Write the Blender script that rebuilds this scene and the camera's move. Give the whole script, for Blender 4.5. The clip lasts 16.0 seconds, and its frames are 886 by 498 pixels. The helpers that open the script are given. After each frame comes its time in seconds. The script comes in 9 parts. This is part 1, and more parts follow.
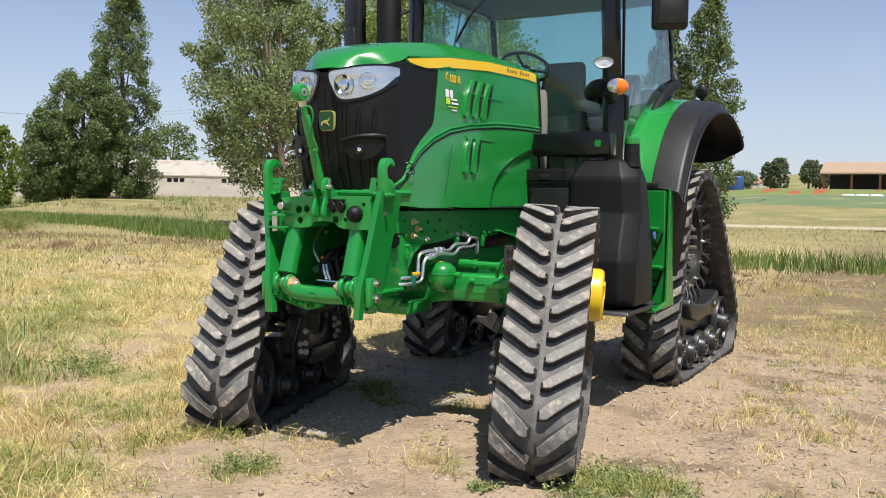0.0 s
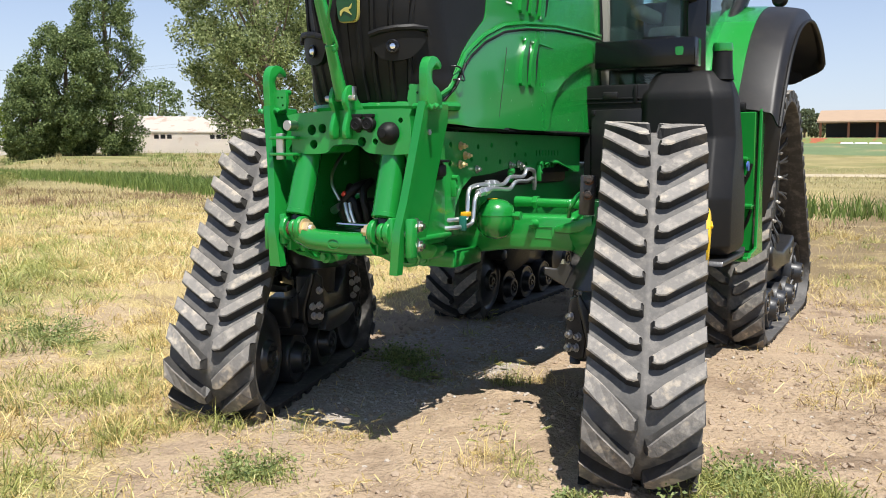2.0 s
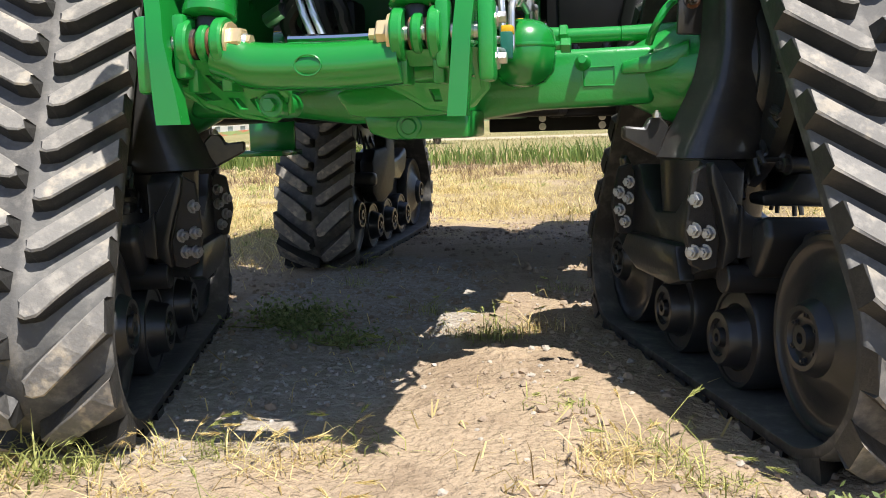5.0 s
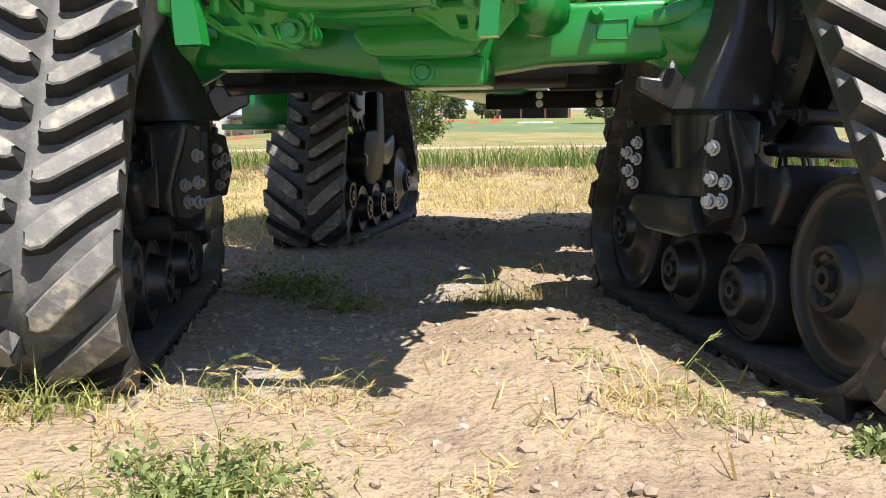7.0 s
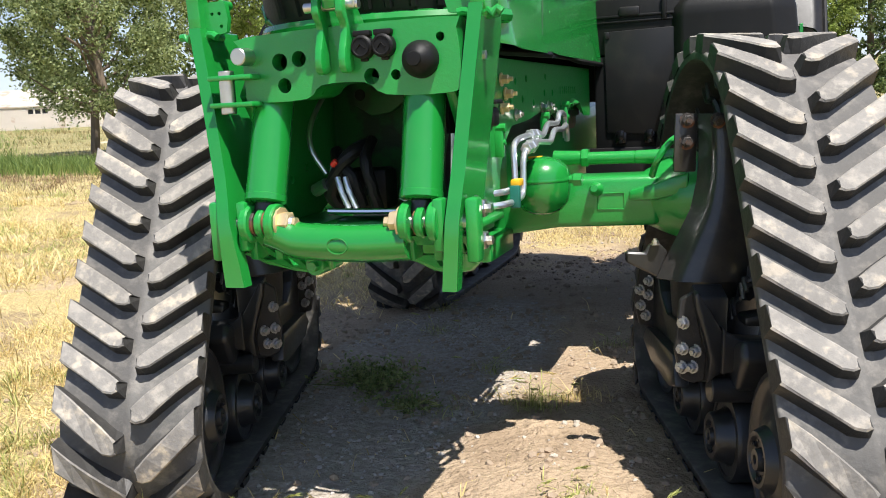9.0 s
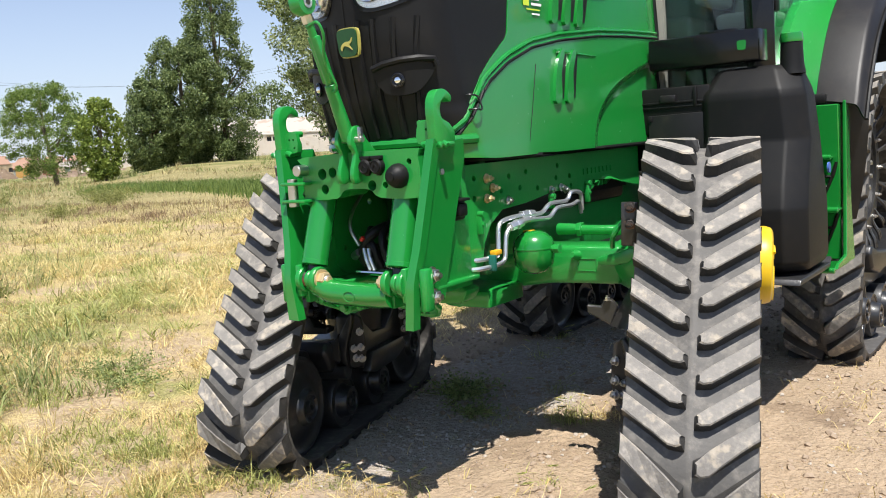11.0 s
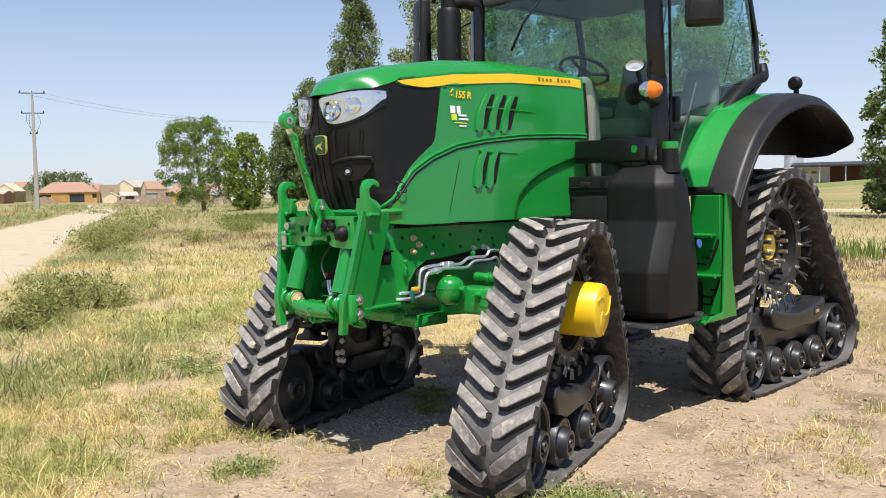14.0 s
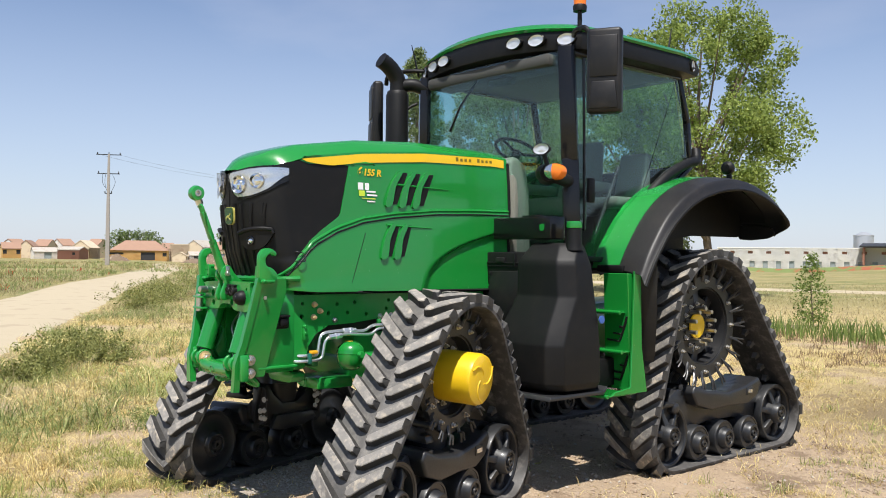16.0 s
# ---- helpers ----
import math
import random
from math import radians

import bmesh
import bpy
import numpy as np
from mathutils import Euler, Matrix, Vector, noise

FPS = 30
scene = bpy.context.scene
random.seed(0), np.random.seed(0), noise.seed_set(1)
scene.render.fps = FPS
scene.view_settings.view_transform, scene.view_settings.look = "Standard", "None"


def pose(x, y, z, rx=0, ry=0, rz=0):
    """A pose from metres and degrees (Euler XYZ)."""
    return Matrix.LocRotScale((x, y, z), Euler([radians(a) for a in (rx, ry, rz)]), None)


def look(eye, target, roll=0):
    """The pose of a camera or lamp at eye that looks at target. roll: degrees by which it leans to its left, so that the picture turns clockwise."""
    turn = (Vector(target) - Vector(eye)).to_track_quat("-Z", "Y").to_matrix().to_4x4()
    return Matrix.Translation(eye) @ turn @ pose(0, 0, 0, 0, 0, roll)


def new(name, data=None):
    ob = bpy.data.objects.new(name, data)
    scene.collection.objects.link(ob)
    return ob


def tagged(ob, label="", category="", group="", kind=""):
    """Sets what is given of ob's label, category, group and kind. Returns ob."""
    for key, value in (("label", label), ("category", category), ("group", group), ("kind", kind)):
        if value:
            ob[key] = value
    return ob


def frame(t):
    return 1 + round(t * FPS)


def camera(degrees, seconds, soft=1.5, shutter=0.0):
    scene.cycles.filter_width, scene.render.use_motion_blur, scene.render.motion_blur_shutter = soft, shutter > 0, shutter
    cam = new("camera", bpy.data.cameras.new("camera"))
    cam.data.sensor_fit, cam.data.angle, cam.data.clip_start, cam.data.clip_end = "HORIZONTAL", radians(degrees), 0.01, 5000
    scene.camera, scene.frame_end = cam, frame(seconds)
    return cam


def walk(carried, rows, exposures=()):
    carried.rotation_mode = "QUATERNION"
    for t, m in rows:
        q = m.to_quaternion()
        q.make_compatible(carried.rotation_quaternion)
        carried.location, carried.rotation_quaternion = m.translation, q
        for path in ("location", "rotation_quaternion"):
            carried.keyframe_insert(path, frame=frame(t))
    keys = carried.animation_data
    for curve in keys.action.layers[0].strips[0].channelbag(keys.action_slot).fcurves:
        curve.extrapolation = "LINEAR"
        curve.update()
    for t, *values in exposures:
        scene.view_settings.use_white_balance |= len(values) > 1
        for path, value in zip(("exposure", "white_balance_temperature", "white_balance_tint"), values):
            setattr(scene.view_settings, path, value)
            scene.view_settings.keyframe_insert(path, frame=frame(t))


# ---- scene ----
cam = camera(52.9, 16.0, 1.0)
PATH = [
    (0, (3.248, -5.352, 1.551), (2.247, -3.624, 1.434), 0.7),
    (0.5, (3.126, -5.119, 1.495), (2.079, -3.425, 1.315), 0.7),
    (1, (2.927, -4.848, 1.448), (1.86, -3.169, 1.24), 0.6),
    (1.5, (2.629, -4.638, 1.421), (1.599, -2.936, 1.217), -0.2),
    (2, (2.328, -4.398, 1.366), (1.349, -2.667, 1.149), -0.0),
    (2.5, (2.06, -4.111, 1.312), (1.101, -2.369, 1.097), 0.8),
    (3, (1.689, -3.889, 1.289), (0.804, -2.105, 1.098), 0.4),
    (3.5, (1.399, -3.622, 1.253), (0.635, -1.788, 1.027), -0.4),
    (4, (1.152, -3.309, 1.154), (0.479, -1.453, 0.839), -0.5),
    (4.5, (0.821, -3.158, 0.997), (0.289, -1.26, 0.663), -1.5),
    (5, (0.634, -3.072, 0.825), (0.245, -1.13, 0.552), -1.7),
    (5.2, (0.611, -3.065, 0.754), (0.243, -1.115, 0.501), -1.2),
    (7.3, (0.513, -3.078, 0.641), (0.193, -1.12, 0.394), -0.8),
    (7.5, (0.545, -3.076, 0.676), (0.234, -1.12, 0.397), -1.1),
    (8, (0.639, -3.086, 0.872), (0.268, -1.155, 0.505), -0.8),
    (8.5, (0.81, -3.191, 1.139), (0.316, -1.285, 0.789), -0.9),
    (9, (1.058, -3.383, 1.32), (0.392, -1.524, 1.004), -3.1),
    (9.2, (1.158, -3.45, 1.376), (0.411, -1.622, 1.063), -3.9),
    (11.3, (2.731, -3.942, 1.584), (1.489, -2.391, 1.362), -3.6),
    (11.5, (2.898, -3.988, 1.592), (1.627, -2.457, 1.389), -3.3),
    (12, (3.273, -4.173, 1.609), (1.962, -2.676, 1.412), -3.2),
    (12.5, (3.568, -4.291, 1.641), (2.239, -2.807, 1.456), -2.6),
    (13, (3.914, -4.354, 1.651), (2.546, -2.904, 1.495), -1.8),
    (13.5, (4.227, -4.445, 1.665), (2.825, -3.025, 1.521), -1.2),
    (14, (4.487, -4.509, 1.702), (3.068, -3.107, 1.568), -1.1),
    (14.5, (4.797, -4.438, 1.712), (3.359, -3.051, 1.618), -0.9),
    (15, (5.075, -4.324, 1.729), (3.595, -2.979, 1.676), -0.2),
    (15.5, (5.275, -4.121, 1.734), (3.762, -2.813, 1.729), 0.2),
    (16, (5.512, -3.94, 1.723), (3.992, -2.641, 1.743), 0.7),
]
walk(cam, [(t, look(eye, target, roll)) for t, eye, target, roll in PATH], [(0, 0.28), (1, 0.36), (2.5, 0.54), (4.5, 0.65), (8.5, 0.75), (9.5, 0.66), (11.5, 0.5), (14, 0.44), (16, 0.38)])

# ---- world, sun, exposure ----
SUN = Vector((0.363, -0.336, 1.0)).normalized()
world = bpy.data.worlds.new("sky")
scene.world = world
world.use_nodes = True
wn = world.node_tree.nodes
wn.clear()
sky = wn.new("ShaderNodeTexSky")
sky.sky_type = "NISHITA"
sky.sun_disc = False
sky.sun_elevation = math.asin(SUN.z)
sky.sun_rotation = math.atan2(SUN.x, SUN.y)
sky.air_density, sky.dust_density, sky.ozone_density, sky.altitude = 1.0, 0.6, 2.8, 700
wb = wn.new("ShaderNodeBackground")
wb.inputs["Strength"].default_value = 0.102
wo = wn.new("ShaderNodeOutputWorld")
# thin high haze: the blue washed out a little, with faint streaks of cloud
hsv = wn.new("ShaderNodeHueSaturation")
hsv.inputs["Saturation"].default_value = 0.95
hsv.inputs["Hue"].default_value = 0.506
world.node_tree.links.new(sky.outputs["Color"], hsv.inputs["Color"])
sky_tc = wn.new("ShaderNodeTexCoord")
sky_map = wn.new("ShaderNodeMapping")
sky_map.inputs["Scale"].default_value = (1.2, 3.0, 7.0)
cloud = wn.new("ShaderNodeTexNoise")
cloud.inputs["Scale"].default_value, cloud.inputs["Detail"].default_value = 1.3, 6.0
cloud_range = wn.new("ShaderNodeMapRange")
cloud_range.inputs["From Min"].default_value, cloud_range.inputs["From Max"].default_value = 0.42, 0.8
cloud_range.inputs["To Max"].default_value = 0.38
cloud_mix = wn.new("ShaderNodeMix")
cloud_mix.data_type = "RGBA"
world.node_tree.links.new(sky_tc.outputs["Generated"], sky_map.inputs["Vector"])
world.node_tree.links.new(sky_map.outputs["Vector"], cloud.inputs["Vector"])
world.node_tree.links.new(cloud.outputs["Fac"], cloud_range.inputs["Value"])
sky_up = wn.new("ShaderNodeSeparateXYZ")
haze = wn.new("ShaderNodeMapRange")
haze.inputs["From Min"].default_value, haze.inputs["From Max"].default_value = 0.0, 0.26
haze.inputs["To Min"].default_value, haze.inputs["To Max"].default_value = 0.7, 0.05
hazy = wn.new("ShaderNodeMath")
hazy.operation = "MAXIMUM"
world.node_tree.links.new(sky_tc.outputs["Generated"], sky_up.inputs[0])
world.node_tree.links.new(sky_up.outputs["Z"], haze.inputs["Value"])
world.node_tree.links.new(haze.outputs["Result"], hazy.inputs[0])
world.node_tree.links.new(cloud_range.outputs["Result"], hazy.inputs[1])
world.node_tree.links.new(hazy.outputs[0], cloud_mix.inputs[0])
world.node_tree.links.new(hsv.outputs["Color"], cloud_mix.inputs[6])
cloud_mix.inputs[7].default_value = (4.75, 5.15, 6.4, 1.0)
world.node_tree.links.new(cloud_mix.outputs[2], wb.inputs["Color"])
world.node_tree.links.new(wb.outputs["Background"], wo.inputs["Surface"])
sun_data = bpy.data.lights.new("sun", "SUN")
sun_data.energy, sun_data.angle, sun_data.color = 5.0, radians(0.53), (1.0, 0.962, 0.91)
sun = new("sun", sun_data)
sun.matrix_world = look(SUN * 50, (0, 0, 0))


# ---- materials ----
def rgb(c):
    return (c[0], c[1], c[2], 1.0)


def material(name, base, rough=0.5, metal=0.0, vary=0.25, scale=8.0, fine=60.0, bump=0.0, bump_scale=80.0,
             second=None, second_at=0.58, coat=0.0, random_amount=0.0, spec=0.5, rough_vary=0.1, dust=None, dust_amount=0.0):
    """A surface with variation at two scales, an optional second colour in patches, dust on upward faces and fine relief."""
    m = bpy.data.materials.new(name)
    m.use_nodes = True
    nt = m.node_tree
    b = nt.nodes["Principled BSDF"]
    tc = nt.nodes.new("ShaderNodeTexCoord")

    def noise_node(s, detail=4.0, r=0.55):
        n = nt.nodes.new("ShaderNodeTexNoise")
        n.inputs["Scale"].default_value, n.inputs["Detail"].default_value, n.inputs["Roughness"].default_value = s, detail, r
        nt.links.new(tc.outputs["Object"], n.inputs["Vector"])
        return n.outputs["Fac"]

    def math_node(op, a, c):
        n = nt.nodes.new("ShaderNodeMath")
        n.operation = op
        for i, v in enumerate((a, c)):
            if isinstance(v, (int, float)):
                n.inputs[i].default_value = v
            else:
                nt.links.new(v, n.inputs[i])
        return n.outputs[0]

    def mix(fac, a, c, blend="MIX"):
        n = nt.nodes.new("ShaderNodeMix")
        n.data_type, n.blend_type = "RGBA", blend
        for key, v in (("Factor_Float", fac), ("A_Color", a), ("B_Color", c)):
            sock = [s for s in n.inputs if s.identifier == key][0]
            if isinstance(v, (int, float)):
                sock.default_value = v
            elif isinstance(v, tuple):
                sock.default_value = rgb(v)
            else:
                nt.links.new(v, sock)
        return [s for s in n.outputs if s.identifier == "Result_Color"][0]

    def ramp(v, lo, hi):
        n = nt.nodes.new("ShaderNodeMapRange")
        n.interpolation_type = "SMOOTHSTEP"
        n.inputs["From Min"].default_value, n.inputs["From Max"].default_value = lo, hi
        nt.links.new(v, n.inputs["Value"])
        return n.outputs["Result"]

    coarse, small = noise_node(scale), noise_node(fine, 3.0)
    colour = base
    if second:
        colour = mix(ramp(coarse, second_at - 0.06, second_at + 0.06), base, second)
    shade = math_node("ADD", math_node("MULTIPLY", coarse, 0.6 * vary), math_node("MULTIPLY", small, 0.4 * vary))
    shade = math_node("ADD", shade, 1.0 - 0.5 * vary)
    if random_amount:
        oi = nt.nodes.new("ShaderNodeObjectInfo")
        shade = math_node("MULTIPLY", shade, math_node("ADD", math_node("MULTIPLY", oi.outputs["Random"], random_amount), 1.0 - 0.5 * random_amount))
    gray = nt.nodes.new("ShaderNodeCombineColor")
    for i in range(3):
        nt.links.new(shade, gray.inputs[i])
    colour = mix(1.0, colour, gray.outputs[0], "MULTIPLY")
    if dust:
        geo = nt.nodes.new("ShaderNodeNewGeometry")
        sep = nt.nodes.new("ShaderNodeSeparateXYZ")
        nt.links.new(geo.outputs["Normal"], sep.inputs[0])
        dirt = noise_node(scale * 1.7, 6.0, 0.65)
        up = ramp(sep.outputs["Z"], -0.4, 1.0)
        amount = math_node("MULTIPLY", math_node("ADD", math_node("MULTIPLY", up, 0.55), ramp(dirt, 0.45, 0.7)), dust_amount)
        colour = mix(math_node("MINIMUM", amount, 0.9), colour, dust)
    nt.links.new(colour, b.inputs["Base Color"])
    nt.links.new(math_node("ADD", math_node("MULTIPLY", small, rough_vary), rough - rough_vary / 2), b.inputs["Roughness"])
    b.inputs["Metallic"].default_value, b.inputs["Specular IOR Level"].default_value = metal, spec
    b.inputs["Coat Weight"].default_value, b.inputs["Coat Roughness"].default_value = coat, 0.08
    if bump:
        bn = nt.nodes.new("ShaderNodeBump")
        bn.inputs["Strength"].default_value, bn.inputs["Distance"].default_value = min(1.0, bump), 0.01
        nt.links.new(noise_node(bump_scale, 5.0), bn.inputs["Height"])
        nt.links.new(bn.outputs["Normal"], b.inputs["Normal"])
    return m


def glass_material(name, colour, rough=0.0, ior=1.45, weight=1.0):
    m = bpy.data.materials.new(name)
    m.use_nodes = True
    b = m.node_tree.nodes["Principled BSDF"]
    b.inputs["Base Color"].default_value, b.inputs["Roughness"].default_value, b.inputs["IOR"].default_value = rgb(colour), rough, ior
    b.inputs["Transmission Weight"].default_value = weight
    return m


def leaf_material(name, a, c, trans=0.3):
    """Leaves or blades: each island its own tone, light passing through."""
    m = bpy.data.materials.new(name)
    m.use_nodes = True
    nt = m.node_tree
    b = nt.nodes["Principled BSDF"]
    geo = nt.nodes.new("ShaderNodeNewGeometry")
    cr = nt.nodes.new("ShaderNodeValToRGB")
    cr.color_ramp.elements[0].color, cr.color_ramp.elements[1].color = rgb(a), rgb(c)
    nt.links.new(geo.outputs["Random Per Island"], cr.inputs[0])
    nt.links.new(cr.outputs[0], b.inputs["Base Color"])
    b.inputs["Roughness"].default_value, b.inputs["Specular IOR Level"].default_value = 0.55, 0.3
    tr = nt.nodes.new("ShaderNodeBsdfTranslucent")
    nt.links.new(cr.outputs[0], tr.inputs["Color"])
    mx = nt.nodes.new("ShaderNodeMixShader")
    mx.inputs[0].default_value = trans
    out = nt.nodes["Material Output"]
    nt.links.new(b.outputs[0], mx.inputs[1])
    nt.links.new(tr.outputs[0], mx.inputs[2])
    nt.links.new(mx.outputs[0], out.inputs["Surface"])
    return m


DUST = (0.36, 0.29, 0.21)
M_GREEN = material("green_paint", (0.0085, 0.216, 0.031), 0.26, vary=0.1, scale=3, fine=25, coat=0.6, rough_vary=0.06, dust=DUST, dust_amount=0.015)
# darkened copy of the green iron, with the bay's shade in its colour
M_GREEN_SHADED = material("shaded_green_iron", (0.006, 0.09, 0.018), 0.55, vary=0.6, scale=7, fine=40, bump=0.2, bump_scale=60, second=(0.012, 0.03, 0.014), second_at=0.55, dust=(0.1, 0.08, 0.06), dust_amount=0.12)
M_GREEN_CAST = material("green_cast_iron", (0.011, 0.265, 0.042), 0.3, vary=0.16, scale=9, fine=90, bump=0.12, bump_scale=90, coat=0.4, dust=DUST, dust_amount=0.02)
M_YELLOW = material("yellow_paint", (0.78, 0.5, 0.012), 0.36, vary=0.1, scale=6, fine=50, coat=0.3)
M_RUBBER = material("track_rubber", (0.029, 0.0285, 0.028), 0.6, vary=0.4, scale=7, fine=45, bump=0.2, bump_scale=60, dust=(0.3, 0.275, 0.245), dust_amount=0.3, spec=0.5)
M_BELT = material("dusty_belt_rubber", (0.085, 0.083, 0.08), 0.68, vary=0.5, scale=9, fine=50, bump=0.25, bump_scale=60, dust=(0.33, 0.3, 0.26), dust_amount=0.35, spec=0.4)
M_LUG = material("track_lug_rubber", (0.03, 0.029, 0.028), 0.55, vary=0.5, scale=11, fine=55, bump=0.25, bump_scale=70, dust=(0.2, 0.18, 0.15), dust_amount=0.1)
M_LUG_TOP = material("worn_dusty_rubber", (0.16, 0.152, 0.142), 0.7, vary=0.9, scale=13, fine=60, bump=0.3, bump_scale=60, dust=(0.385, 0.35, 0.3), dust_amount=0.5, random_amount=0.5, second=(0.37, 0.32, 0.25), second_at=0.6, spec=0.35)
M_BLACK = material("black_plastic", (0.0065, 0.0066, 0.007), 0.5, spec=0.25, vary=0.25, scale=5, fine=120, bump=0.08, bump_scale=400, dust=DUST, dust_amount=0.01)
M_FENDER = material("satin_black_plastic", (0.009, 0.009, 0.01), 0.44, spec=0.36, vary=0.2, scale=4, fine=120, bump=0.06, bump_scale=300, dust=DUST, dust_amount=0.03)
M_GLOSS_BLACK = material("gloss_black", (0.006, 0.006, 0.007), 0.24, vary=0.2, scale=6, coat=0.1, spec=0.35)
M_IRON = material("dark_cast_iron", (0.0155, 0.0165, 0.0185), 0.4, metal=0.0, vary=0.4, scale=9, fine=60, bump=0.12, bump_scale=70, dust=DUST, dust_amount=0.015, coat=0.2)
M_SHIELD = material("black_enamel_sheet", (0.02, 0.0195, 0.0195), 0.38, vary=0.4, scale=9, fine=60, bump=0.05, bump_scale=60, dust=DUST, dust_amount=0.05, coat=0.4)
M_PRONG = material("worn_steel", (0.05, 0.05, 0.051), 0.34, metal=0.4, vary=0.4, scale=15, fine=60)
M_WHEEL = material("black_wheel_enamel", (0.0135, 0.0145, 0.0165), 0.45, vary=0.35, scale=12, fine=70, bump=0.1, bump_scale=60, dust=(0.25, 0.24, 0.22), dust_amount=0.02, spec=0.5, coat=0.25)
M_STEEL = material("zinc_steel", (0.62, 0.6, 0.56), 0.32, metal=1.0, vary=0.3, scale=20, fine=90)
M_BRASS = material("yellow_zinc_bolt", (0.72, 0.56, 0.32), 0.38, metal=0.6, vary=0.3, scale=20)
M_RUST = material("rusty_steel", (0.035, 0.03, 0.027), 0.6, vary=0.6, scale=16, second=(0.17, 0.07, 0.03), second_at=0.52, bump=0.3)
M_PLATE = material("scuffed_black_plate", (0.022, 0.02, 0.019), 0.5, vary=0.5, scale=14, second=(0.1, 0.045, 0.02), second_at=0.66, bump=0.2)
M_DULL_ZINC = material("dull_zinc", (0.36, 0.36, 0.37), 0.36, metal=0.85, vary=0.3, scale=20, fine=90)
M_CHROME = material("chrome", (0.9, 0.9, 0.9), 0.08, metal=1.0, vary=0.05)
M_SILVER = material("silver_housing", (0.72, 0.72, 0.73), 0.2, metal=0.9, vary=0.1)
M_GLASS = glass_material("tinted_glass", (0.58, 0.8, 0.77), 0.0, 1.45)
M_LAMP = material("lamp_glass_white", (0.75, 0.76, 0.78), 0.25, metal=0.4, vary=0.35, scale=40, fine=160)
M_LINER = material("dark_cab_lining", (0.06, 0.06, 0.057), 0.8, vary=0.2)
M_LENS = glass_material("lamp_lens", (0.96, 0.98, 1.0), 0.03, 1.4)
M_ZINC = material("bright_zinc", (0.75, 0.77, 0.78), 0.3, metal=0.85, vary=0.2, scale=25, fine=90)
M_TEAL = material("teal_plastic", (0.012, 0.13, 0.10), 0.45, vary=0.15)
M_ORANGE = material("orange_lens", (0.85, 0.2, 0.02), 0.15, vary=0.2, scale=60)
M_RED = material("red_plastic", (0.6, 0.03, 0.02), 0.3)
M_SEAT = material("grey_fabric", (0.13, 0.126, 0.11), 0.85, vary=0.3, scale=10, bump=0.2, bump_scale=300)
M_BEIGE = material("beige_plastic", (0.2, 0.195, 0.165), 0.6, vary=0.15)
M_WHITE = material("white_decal", (0.8, 0.8, 0.8), 0.4, vary=0.05)
M_ORANGE_DECAL = material("orange_decal", (0.85, 0.42, 0.02), 0.4, vary=0.05)
M_BADGE = material("dull_yellow_enamel", (0.5, 0.45, 0.12), 0.35, vary=0.1)
M_BADGE_GREEN = material("dark_green_enamel", (0.01, 0.07, 0.02), 0.25, vary=0.1)
M_OLIVE = material("olive_print", (0.16, 0.11, 0.008), 0.4, vary=0.1)
M_LIME = material("lime_decal", (0.55, 0.7, 0.05), 0.4, vary=0.05)


# ---- mesh helpers ----
def part(name, bm, mat, parent=None, label="", smooth=True, angle=35):
    """Links a bmesh as ONE mesh object, under a thing or a part."""
    me = bpy.data.meshes.new(name)
    bmesh.ops.recalc_face_normals(bm, faces=bm.faces)
    bm.to_mesh(me)
    bm.free()
    return place(name, me, mat, parent, label, smooth, angle)


def place(name, me, mat, parent=None, label="", smooth=True, angle=35):
    if mat and not me.materials:
        me.materials.append(mat)
    if smooth and len(me.polygons):
        me.polygons.foreach_set("use_smooth", [True] * len(me.polygons))
        me.set_sharp_from_angle(angle=radians(angle))
    ob = new(name, me)
    if parent:
        ob.parent = parent
    if label:
        ob["label"] = label
    return ob


def empty(name, m=None):
    ob = new(name)
    ob.empty_display_size = 0.2
    if m:
        ob.matrix_world = m
    return ob


def add(bm, verts, faces):
    vs = [bm.verts.new(v) for v in verts]
    out = []
    for f in faces:
        try:
            out.append(bm.faces.new([vs[i] for i in f]))
        except ValueError:
            pass
    return vs, out


def box(bm, c, size, bevel=0.0, m=None, seg=2, taper=(1.0, 1.0)):
    """A box about c, its top scaled by taper, with rounded edges."""
    b = bmesh.new()
    hx, hy, hz = (s / 2 for s in size)
    vs = []
    for z, k in ((-hz, (1, 1)), (hz, taper)):
        vs += [(-hx * k[0], -hy * k[1], z), (hx * k[0], -hy * k[1], z), (hx * k[0], hy * k[1], z), (-hx * k[0], hy * k[1], z)]
    add(b, vs, [(0, 1, 2, 3), (4, 5, 6, 7), (0, 1, 5, 4), (1, 2, 6, 5), (2, 3, 7, 6), (3, 0, 4, 7)])
    if bevel:
        bmesh.ops.bevel(b, geom=list(b.edges), offset=bevel, segments=seg, affect="EDGES", profile=0.5, clamp_overlap=True)
    join(bm, b, Matrix.Translation(c) @ (m or Matrix()))


def join(bm, b, m=None):
    vs = {}
    for v in b.verts:
        vs[v.index if v.index >= 0 else id(v)] = None
    b.verts.index_update()
    made = [bm.verts.new((m @ v.co) if m else v.co) for v in b.verts]
    for f in b.faces:
        try:
            bm.faces.new([made[v.index] for v in f.verts])
        except ValueError:
            pass
    b.free()


